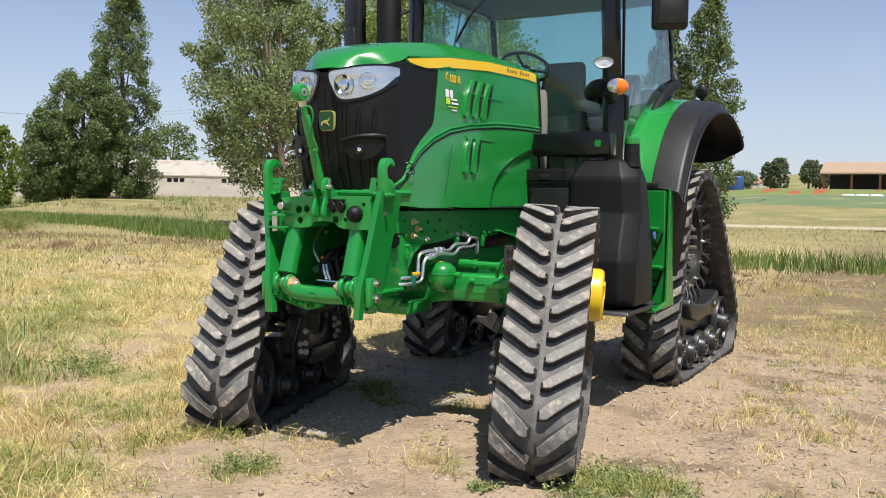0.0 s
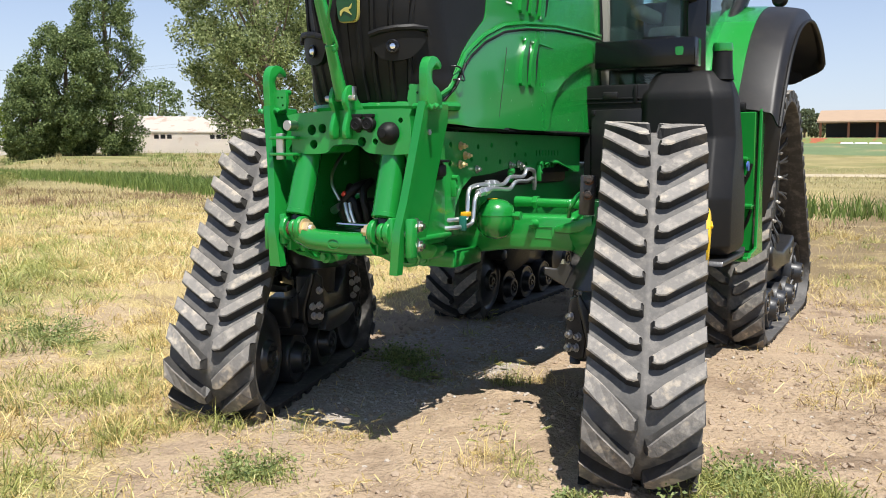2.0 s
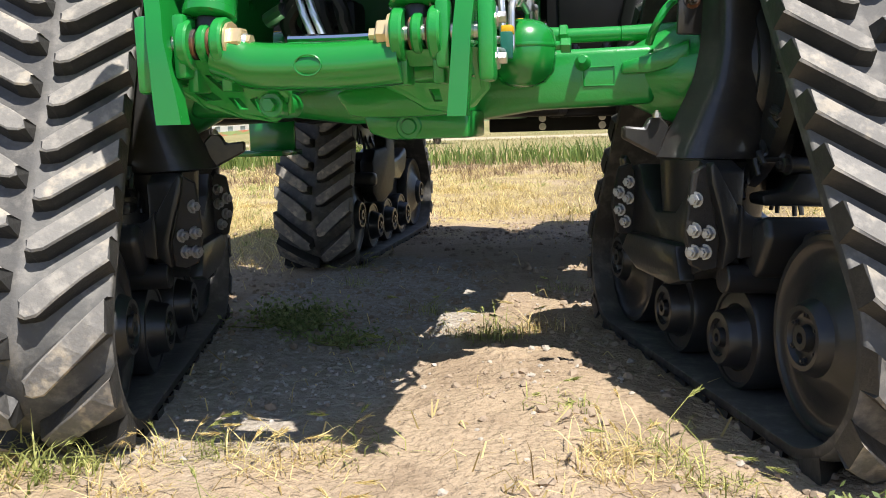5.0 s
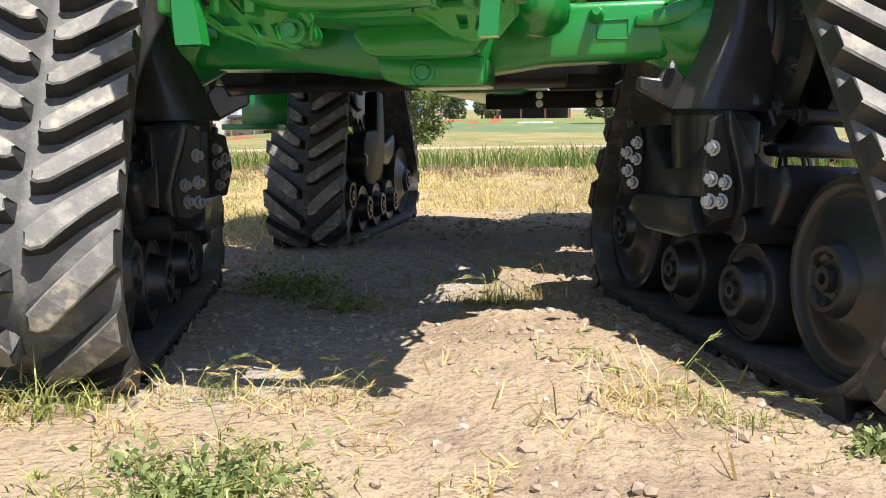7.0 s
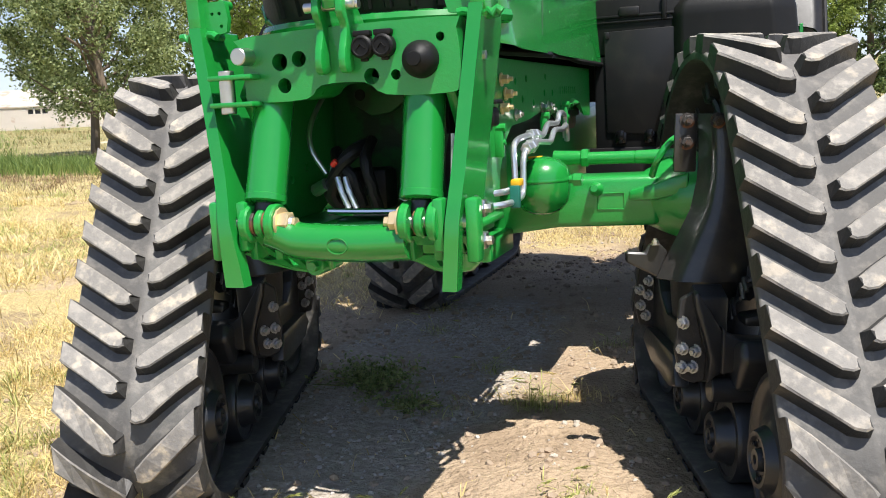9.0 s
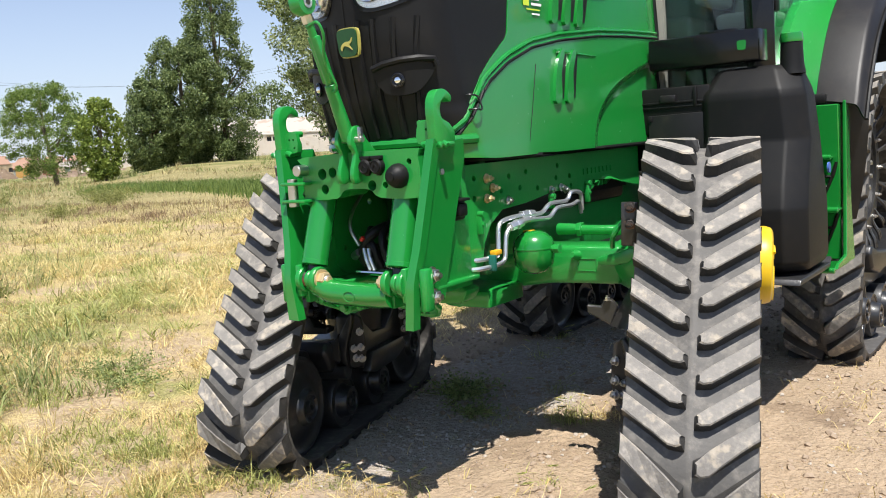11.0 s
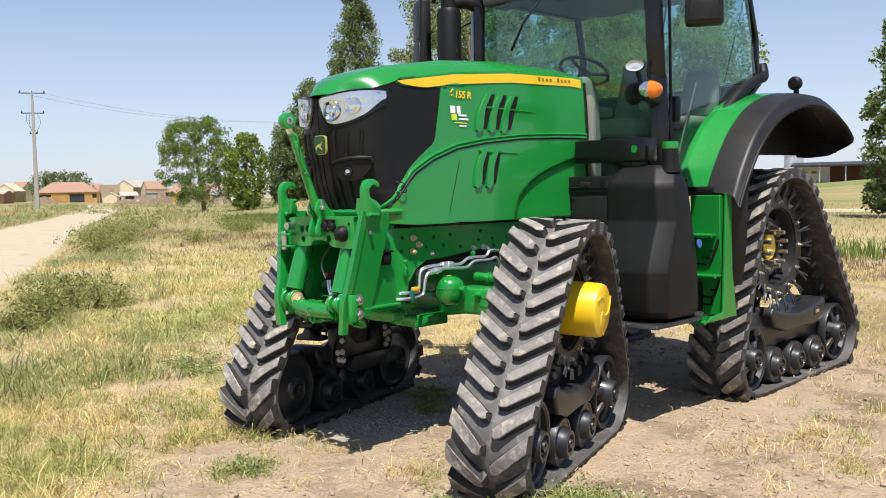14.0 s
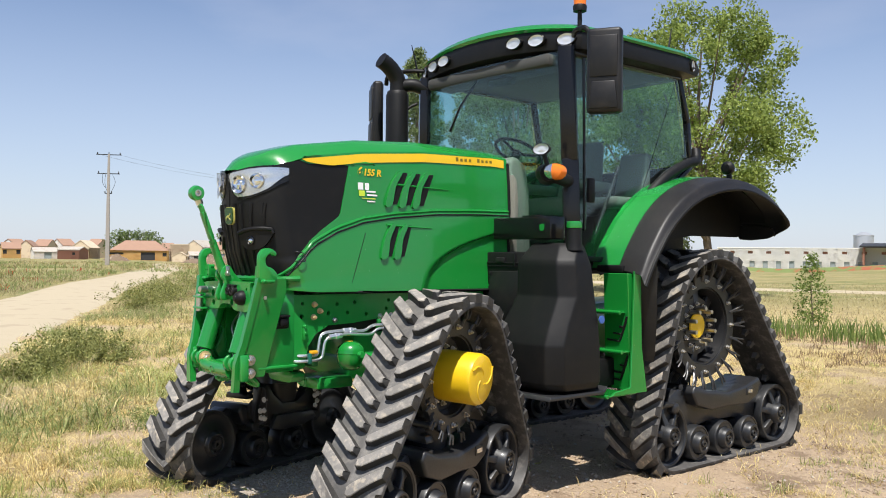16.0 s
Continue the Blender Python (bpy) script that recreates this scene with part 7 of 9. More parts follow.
    lathe(bm, [(0, -0.05), (0.045, -0.045), (0.06, -0.01), (0.06, 0.02), (0.04, 0.045), (0, 0.05)], pose(XC + sgn * 1.12, 3.18, 2.56, 90, 0, 0), 20)
    part("fender_lamp", bm, M_BLACK, body, "small black lamp on the fender")
    # corner boot between cab and fender
    bm = bmesh.new()
    tube(bm, smooth_path([(XC + sgn * 0.93, 2.2, 2.22), (XC + sgn * 0.95, 2.5, 2.45), (XC + sgn * 0.95, 2.8, 2.58), (XC + sgn * 0.94, 2.95, 2.62), (XC + sgn * 0.9, 3.0, 2.72)], 5), 0.045, 12)
    part("fender_boot", bm, M_BLACK, body)

# fuel tank: moulded black body with a waisted front, on the left
bm = bmesh.new()
rows = []
levels = [(0.77, 0.80, 1.27, 0.66, 1.24), (0.82, 0.74, 1.29, 0.62, 1.26), (1.1, 0.74, 1.28, 0.62, 1.26), (1.25, 0.80, 1.27, 0.64, 1.25), (1.45, 0.90, 1.24, 0.68, 1.24), (1.68, 0.90, 1.22, 0.68, 1.22), (1.72, 0.91, 1.21, 0.69, 1.21), (1.82, 0.985, 1.2, 0.73, 1.17), (1.845, 1.01, 1.18, 0.75, 1.15)]
for z, y0, y1, x0, x1 in levels:
    c = 0.05
    rows.append([bm.verts.new((x, y, z)) for x, y in ((x0, y0 + c), (x0 + c, y0), (x1 - c * 2, y0), (x1, y0 + c * 2), (x1, y1 - c), (x1 - c, y1), (x0 + c, y1), (x0, y1 - c))])
for a, b in zip(rows, rows[1:]):
    for i in range(8):
        bm.faces.new([a[i], a[(i + 1) % 8], b[(i + 1) % 8], b[i]])
bm.faces.new(rows[0])
bm.faces.new(rows[-1])
bmesh.ops.recalc_face_normals(bm, faces=bm.faces)
bmesh.ops.bevel(bm, geom=[e for e in bm.edges if e.calc_face_angle(0) > 0.2], offset=0.014, segments=3, affect="EDGES", profile=0.5)
tank = part("fuel_tank", bm, M_BLACK, tractor, "moulded black plastic fuel tank", angle=40)
bm = bmesh.new()
lathe(bm, [(0.07, 0), (0.06, 0.05), (0.055, 0.17), (0, 0.17)], pose(1.13, 1.08, 1.79), 24)
part("filler_neck", bm, M_BLACK, tank)
bm = bmesh.new()
lathe(bm, [(0.058, 0), (0.06, 0.012), (0.056, 0.045), (0.05, 0.05), (0, 0.05)], pose(1.13, 1.08, 1.955), 28)
part("filler_cap", bm, M_GREEN, tank, "green filler cap")
bm = bmesh.new()
prism(bm, [(0.72, 0.75), (1.3, 0.75), (1.34, 0.78), (1.34, 0.76), (1.3, 0.72), (0.7, 0.72)], 0.6, pose(0.95, 0, 0) @ YZ, 0.006)
part("tank_tray", bm, M_IRON, tank)
bm = bmesh.new()
prism(bm, [(-1.44, 0.95), (-1.42, 1.7), (-1.35, 1.8), (-0.7, 1.8), (-0.68, 0.88), (-1.38, 0.86)], 0.5, pose(0, 1.02, 0) @ XZ, 0.03)
part("battery_box", bm, M_BLACK, tractor, "black battery box beside the engine")
bm = bmesh.new()
box(bm, (-1.24, 1.6, 0.8), (0.26, 0.03, 0.2), 0.004)
box(bm, (-1.24, 1.5, 0.71), (0.3, 0.3, 0.03), 0.006)
part("far_step", bm, M_GREEN, tractor, "green cab step on the other side")
bm = bmesh.new()
box(bm, (0.68, 1.06, 1.96), (0.62, 0.16, 0.17), 0.012)
box(bm, (0.76, 1.03, 2.05), (0.2, 0.05, 0.02), 0.006)
tb = part("tool_box", bm, M_GLOSS_BLACK, tractor, "long black box beside the hood")
bm = bmesh.new()
prism(bm, [(x * 0.42, y * 0.42) for x, y in shield], 0.004, pose(0.90, 0.978, 1.963) @ XZ)
part("box_badge", bm, M_GREEN, tb, "small green badge")
bm = bmesh.new()
box(bm, (0.53, 1.05, 1.645), (0.4, 0.2, 0.26), 0.012)
box(bm, (0.51, 1.05, 1.18), (0.38, 0.2, 0.66), 0.012)
cover = part("side_cover", bm, M_BLACK, tractor, "black covers behind the engine")
bm = bmesh.new()
prism(bm, [(0.372, 1.623), (0.714, 1.628), (0.703, 1.515), (0.67, 1.131), (0.378, 1.152)], 0.022, pose(0, 0.948, 0) @ XZ, 0.005, 2)
box(bm, (0.386, 0.935, 1.607), (0.022, 0.012, 0.032), 0.003)
part("cover_panel", bm, M_FENDER, cover, "flat black cover panel")
bm = bmesh.new()
box(bm, (0, 0, 0), (0.054, 0.022, 0.054), 0.006)
box(bm, (0, -0.012, 0.013), (0.032, 0.014, 0.048), 0.005)
rod(bm, (0, -0.008, -0.017), (0, -0.02, -0.017), 0.009, None, 12)
pieces("cover_latch", bm, M_GLOSS_BLACK, cover, [pose(0.443, 0.936, 1.125), pose(0.578, 0.936, 1.125)])
bm = bmesh.new()
box(bm, (0.492, 0.948, 1.71), (0.097, 0.03, 0.045), 0.01)
part("panel_handle", bm, M_FENDER, cover, "satin grey-black latch handle")
bm = bmesh.new()
box(bm, (0.53, 0.948, 1.69), (0.39, 0.014, 0.013), 0.004)
box(bm, (0.53, 0.948, 1.665), (0.39, 0.014, 0.009), 0.003)
box(bm, (0.65, 0.945, 1.715), (0.022, 0.02, 0.11), 0.005)
part("cover_seam", bm, M_BLACK, cover)
bm = bmesh.new()
box(bm, (0.455, 0.945, 0.995), (0.37, 0.02, 0.17), 0.006)
part("lower_cover", bm, M_FENDER, cover, "dull grey-black lower cover")
bm = bmesh.new()
box(bm, (0.5, 1.02, 1.22), (0.34, 0.03, 0.52), 0.01)
part("air_box", bm, M_GLOSS_BLACK, tractor, "glossy black box under the cab")

# steps: green stringers and ribbed treads
bm = bmesh.new()
b2 = bmesh.new()
prism(b2, [(1.36, 0.70), (1.79, 0.70), (1.72, 1.05), (1.70, 1.62), (1.62, 1.64), (1.60, 1.1), (1.58, 0.75), (1.40, 0.73)], 0.02, pose(1.265, 0, 0) @ YZ, 0.004, 1)
join(bm, b2)
step = part("step_stringer", bm, M_GREEN, tractor, "green steel cab step with ribbed treads")
bm = bmesh.new()
prism(bm, [(1.62, 0.72), (1.74, 0.72), (1.70, 1.62), (1.58, 1.62)], 0.24, pose(1.12, 0, 0) @ YZ, 0.005, 1)
part("step_back", bm, M_GREEN, step)
for z, x0, depth in ((0.70, 1.24, 0.34), (1.02, 1.22, 0.15), (1.32, 1.18, 0.13)):
    front = 1.66 - depth
    bm = bmesh.new()
    rod(bm, (x0 - 0.27, front, z), (x0 + 0.03, front, z), 0.017, None, 12, 0.2)
    box(bm, (x0 - 0.12, front + depth / 2, z), (0.3, depth, 0.012), 0.004)
    tr = part("step_tread", bm, M_GREEN, step)
    sb = bmesh.new()
    box(sb, (0, 0, 0), (0.28, 0.014, 0.012), 0.0)
    pieces("tread_rib", sb, M_GREEN, step, [pose(x0 - 0.12, front + 0.05 + 0.045 * k, z + 0.011) for k in range(int(depth / 0.05) - 1)])
for z in (1.02, 1.32):
    for k in range(3):
        q = 1 - 0.3 * k
        bm = bmesh.new()
        face = lambda x, zz: (x, 1.617 - 0.04 * (zz - 0.72) / 0.9, zz)
        tube(bm, smooth_path([face(1.225, z - 0.03), face(1.235 - 0.075 * q, z - 0.04 - 0.17 * q), face(1.235 - 0.11 * q, z - 0.04 - 0.185 * q), face(1.235 - 0.2 * q, z - 0.04 - 0.18 * q)], 3), 0.009, 6)
        part("panel_slot", bm, M_BLACK, step, "dark slot in the step panel")
bm = bmesh.new()
box(bm, (1.0, 1.5, 0.85), (0.18, 0.26, 0.22), 0.02)
part("step_bracket", bm, M_BLACK, step)
bm = bmesh.new()
lathe(bm, [(0, 0), (0.03, 0.0), (0.03, 0.01), (0, 0.012)], along((1.262, 1.24, 1.28), (2, 1.26, 1.3)), 14)
part("blue_coupling", bm, material("blue_plastic", (0.05, 0.12, 0.4), 0.4), tractor, "small blue dust cap")

# ---- the far surroundings ----
def at_bearing(az, dist, ox=3.25, oy=-5.35):
    """A place at a bearing (degrees left of +y) and distance from where the walk begins."""
    a = radians(az)
    return ox - dist * math.sin(a), oy + dist * math.cos(a)


# the dirt road
def strip_mesh(name, line, half, lift, mat, label, category, kind="structure", n=10, wobble=0.25):
    pts = smooth_path([(x, y, 0) for x, y in line], n)
    verts, faces = [], []
    for i, p in enumerate(pts):
        d = (pts[min(i + 1, len(pts) - 1)] - pts[max(i - 1, 0)]).normalized()
        o = Vector((-d.y, d.x, 0))
        for k in range(7):
            t = k / 3 - 1
            w = half * (1 + wobble * 0.3 * noise.noise((p.x * 0.3, p.y * 0.3, t * 2)))
            q = p + o * t * w
            verts.append((q.x, q.y, ground_z(q.x, q.y) + lift * (1 - t ** 4) - 0.02 * t ** 4))
        if i:
            a = (i - 1) * 7
            faces += [(a + k, a + k + 1, a + k + 8, a + k + 7) for k in range(6)]
    me = bpy.data.meshes.new(name)
    me.from_pydata(verts, [], faces)
    return tagged(place(name, me, mat), label, category, kind=kind)


M_ROAD = material("pale_dirt", (0.45, 0.38, 0.265), 0.95, vary=0.22, scale=0.9, fine=9, bump=0.5, bump_scale=14, second=(0.38, 0.315, 0.22), second_at=0.6, spec=0.15)
strip_mesh("dirt_road", [(14, -14), (4, -9), (-4, -4.8), (-10.5, -2.2), (-20, 2.4), (-32, 8), (-45, 14), (-73, 28), (-110, 46), (-150, 62)], 2.15, 0.06, M_ROAD, "pale dusty dirt track across the field", "road")
strip_mesh("field_track", [(-40, 46), (-20, 48), (-5, 50), (20, 53), (60, 58)], 1.3, 0.1, M_ROAD, "pale dirt track between the fields", "road")
M_POPPY = material("poppy_field", (0.36, 0.1, 0.045), 0.9, vary=0.8, scale=0.5, fine=3, second=(0.16, 0.2, 0.06), second_at=0.42)
strip_mesh("poppy_strip", [(-95, 128), (-60, 128), (-30, 122), (-8, 118), (5, 119)], 3.0, 0.6, M_POPPY, "strip of red poppies in the field", "flowers")
M_CROP = material("green_crop", (0.13, 0.18, 0.075), 0.9, vary=0.6, scale=0.25, fine=2.0, second=(0.24, 0.22, 0.1), second_at=0.6)
strip_mesh("crop_strip", [(-26, 96), (-12, 94), (0, 92), (40, 96)], 14.0, 0.4, M_CROP, "field of low green crop", "crop")


def leaf_cloud(centres, radii, count, size, rng, squash=1.0):
    """Leaves as small folded quads scattered in clumps: vertices and faces as arrays."""
    which = rng.integers(0, len(centres), count)
    c, r = centres[which], radii[which]
    d = rng.normal(size=(count, 3))
    d /= np.linalg.norm(d, axis=1, keepdims=True)
    p = c + d * (r * rng.random(count) ** 0.45)[:, None] * np.array((1, 1, squash))
    u = rng.normal(size=(count, 3))
    u /= np.linalg.norm(u, axis=1, keepdims=True)
    v = np.cross(u, rng.normal(size=(count, 3)))
    v /= np.linalg.norm(v, axis=1, keepdims=True)
    s = (size * (0.6 + 0.8 * rng.random(count)))[:, None]
    verts = np.stack((p - u * s, p - v * s * 0.55, p + u * s, p + v * s * 0.55), 1).reshape(-1, 3)
    faces = np.arange(count * 4).reshape(-1, 4)
    return verts, faces


M_BARK = material("bark", (0.16, 0.12, 0.085), 0.9, vary=0.5, scale=6, fine=40, bump=0.6, bump_scale=20)
M_LEAF_DARK = leaf_material("dark_poplar_leaf", (0.05, 0.085, 0.025), (0.3, 0.37, 0.15), 0.4)
M_LEAF_LIGHT = leaf_material("silver_poplar_leaf", (0.06, 0.095, 0.025), (0.46, 0.52, 0.24), 0.5)
M_LEAF_BRIGHT = leaf_material("bright_poplar_leaf", (0.14, 0.2, 0.04), (0.44, 0.52, 0.15), 0.5)
M_LEAF_MID = leaf_material("green_leaf", (0.09, 0.15, 0.03), (0.28, 0.37, 0.1), 0.4)
M_LEAF_PINE = leaf_material("pine_needles", (0.09, 0.12, 0.06), (0.28, 0.32, 0.18), 0.35)


def tree(name, x, y, height, width, shape, mat, leaves, leaf, label, seed, trunk=0.0, trunk_r=0.2, limbs=9):
    """A tree: tapered trunk, limbs, and a crown of clumps with gaps. shape: column, oval or spreading."""
    rng = np.random.default_rng(seed)
    z0 = ground_z(x, y) - 0.1
    top = tagged(empty(name, pose(x, y, z0)), label, "tree", kind="thing")
    lean = rng.normal(0, 0.02, 2)

    def stem(t):
        return Vector((lean[0] * t * height + 0.06 * width * math.sin(3 * t + seed), lean[1] * t * height, t * height * 0.92))
    bm = bmesh.new()
    tube(bm, [stem(k / 8) for k in range(9)], trunk_r, 9, trunk_r * 0.12)

    def radius(t):
        if shape == "column":
            return width / 2 * (0.35 + 1.1 * math.sin(math.pi * min(1.0, t * 0.9 + 0.12)) ** 0.8) * (1 - 0.55 * t)
        if shape == "oval":
            return width / 2 * math.sin(math.pi * (0.08 + 0.87 * t)) ** 0.6
        return width / 2 * math.sin(math.pi * (0.12 + 0.82 * t)) ** 0.5
    n = {"column": 300, "oval": 260, "spreading": 210}[shape]
    cs, rs = [], []
    for k in range(n):
        t = rng.random() ** (1.25 if trunk < 1 and shape != "spreading" else 0.9)
        a = rng.random() * 2 * math.pi
        q = radius(t) * (0.25 + 0.75 * rng.random() ** 0.5)
        zc = lerp(trunk, height * 0.97, t)
        s = stem(zc / height)
        cs.append((s.x + q * math.cos(a), s.y + q * math.sin(a), zc))
        rs.append(width * {"column": 0.13, "oval": 0.1, "spreading": 0.075}[shape] * (0.6 + 0.8 * rng.random()))
    for k in range(limbs):
        i = int(rng.integers(0, n))
        e = Vector(cs[i])
        b = stem(max(0.12, min(0.9, (e.z * (0.6 if shape == "spreading" else 0.72)) / height)))
        tube(bm, smooth_path([b, b.lerp(e, 0.5) + Vector((0, 0, -0.05 * width if shape == "spreading" else 0.02)), e], 4), trunk_r * 0.4, 6, trunk_r * 0.07)
    tr = part("trunk", bm, M_BARK, top)
    v, f = leaf_cloud(np.array(cs), np.array(rs), leaves, leaf, rng)
    me = bpy.data.meshes.new("crown")
    me.from_pydata(v.tolist(), [], f.tolist())
    place("crown", me, mat, top, "", False)
    return top


x, y = at_bearing(49.6, 104)
tree("poplar_tree", x, y, 25.5, 6.6, "column", M_LEAF_DARK, 56000, 0.125, "tall dark green columnar poplar in the field", 3, 0.6, 0.4)
x, y = at_bearing(52.0, 102)
tree("poplar_tree", x, y, 13.4, 8.6, "oval", M_LEAF_DARK, 56000, 0.125, "broad dark green poplar beside a taller one", 5, 0.5, 0.45)
x, y = at_bearing(54.2, 101)
tree("poplar_tree", x, y, 9.6, 6.0, "oval", M_LEAF_DARK, 30000, 0.125, "lower dark green poplar at the group's edge", 6, 0.3, 0.3)
tree("poplar_tree", -22.6, 25.0, 11.4, 7.4, "spreading", M_LEAF_LIGHT, 52000, 0.066, "wide pale poplar with an open crown", 8, 1.9, 0.2, 22)
tree("poplar_tree", -19.2, 34.4, 14.4, 9.8, "spreading", M_LEAF_BRIGHT, 46000, 0.09, "tall bright green poplar with a full crown", 9, 4.2, 0.24, 24)
tree("poplar_tree", -28.0, 30.5, 12.0, 7.0, "spreading", M_LEAF_LIGHT, 18000, 0.1, "pale poplar with an airy crown", 19, 2.0, 0.22, 16)
tree("poplar_tree", -26.0, 37.5, 14.0, 8.0, "spreading", M_LEAF_LIGHT, 20000, 0.11, "pale poplar in the row behind", 20, 1.5, 0.22, 16)
tree("poplar_tree", -7.6, 38.3, 12.5, 3.0, "column", M_LEAF_DARK, 30000, 0.075, "tall dark columnar poplar in the field", 11, 0.6, 0.2)
tree("poplar_tree", -9.9, 39.2, 11.5, 2.8, "column", M_LEAF_DARK, 20000, 0.1, "tall dark columnar poplar in the field", 12, 0.6, 0.2)
tree("poplar_tree", 3.5, 44.0, 12.5, 2.9, "column", M_LEAF_BRIGHT, 36000, 0.07, "tall columnar poplar with a bare foot", 13, 0.9, 0.24)
tree("poplar_tree", 6.0, 45.0, 12.0, 2.9, "column", M_LEAF_DARK, 20000, 0.1, "tall dark columnar poplar in the field", 14, 0.9, 0.22)
x, y = at_bearing(60.2, 92, 3.57, -4.29)
tree("field_tree", x, y, 9.6, 8.0, "spreading", M_LEAF_MID, 30000, 0.09, "round green tree near the village", 15, 1.2, 0.25)
x, y = at_bearing(57.4, 88, 3.57, -4.29)
tree("field_tree", x, y, 7.6, 4.4, "oval", leaf_material("yellow_green_leaf", (0.09, 0.14, 0.02), (0.3, 0.37, 0.08), 0.35), 8000, 0.15, "yellow-green tree near the village", 16, 0.5, 0.18)
x, y = at_bearing(47.0, 165)
tree("field_tree", x, y, 12.0, 9.0, "oval", M_LEAF_DARK, 5000, 0.26, "dark round tree behind the barn", 17, 0.5, 0.3)
for az, d, h, w, sd in ((10.0, 135, 4.3, 2.6, 21), (9.4, 134, 4.8, 2.8, 22), (7.8, 150, 4.6, 3.0, 23), (7.2, 152, 3.9, 3.0, 24), (11.8, 170, 3.2, 6.0, 25), (-1.5, 95, 5.6, 4.4, 26), (0.9, 97, 5.6, 5.0, 27)):
    x, y = at_bearing(az, d)
    tree("pine_tree", x, y, h, w, "spreading", M_LEAF_PINE, 4500, 0.16, "dark bushy pine at the field's far edge", sd, h * (0.22 if sd % 2 else 0.08), 0.2)
tree("sapling", -5.9, 18.6, 2.1, 0.8, "column", M_LEAF_MID, 2600, 0.03, "young thin tree in tall grass", 28, 0.25, 0.025, 8)

# ---- buildings ----
M_WALL_WHITE = material("whitewashed_wall", (0.86, 0.84, 0.79), 0.9, vary=0.12, scale=0.8, fine=8, second=(0.74, 0.62, 0.52), second_at=0.7)
M_WALL_PINK = material("stained_plaster", (0.86, 0.8, 0.73), 0.9, vary=0.2, scale=0.7, fine=6, second=(0.72, 0.6, 0.5), second_at=0.64)
M_WALL_OCHRE = material("ochre_plaster", (0.74, 0.48, 0.18), 0.9, vary=0.2, scale=0.6, fine=5, second=(0.62, 0.46, 0.27), second_at=0.66)
M_WALL_CREAM = material("cream_plaster", (0.66, 0.54, 0.38), 0.9, vary=0.25, scale=0.5, fine=5, second=(0.55, 0.42, 0.3), second_at=0.6)
M_WALL_BRICK = material("brick_wall", (0.32, 0.15, 0.1), 0.9, vary=0.3, scale=1.0, fine=10)
M_TILE = material("clay_tiles", (0.33, 0.2, 0.135), 0.85, vary=0.35, scale=1.2, fine=9, bump=0.4, bump_scale=8)
M_TILE_OLD = material("weathered_roof_sheets", (0.44, 0.4, 0.34), 0.9, vary=0.3, scale=0.8, fine=7, second=(0.36, 0.28, 0.22), second_at=0.6)
M_DARK_OPENING = material("dark_opening", (0.03, 0.03, 0.032), 0.6, vary=0.3)
M_GREY_DOOR = material("grey_door", (0.3, 0.34, 0.34), 0.6, vary=0.2)
M_SHEET = material("galvanised_sheet", (0.55, 0.56, 0.57), 0.45, metal=0.6, vary=0.25, scale=1.5)


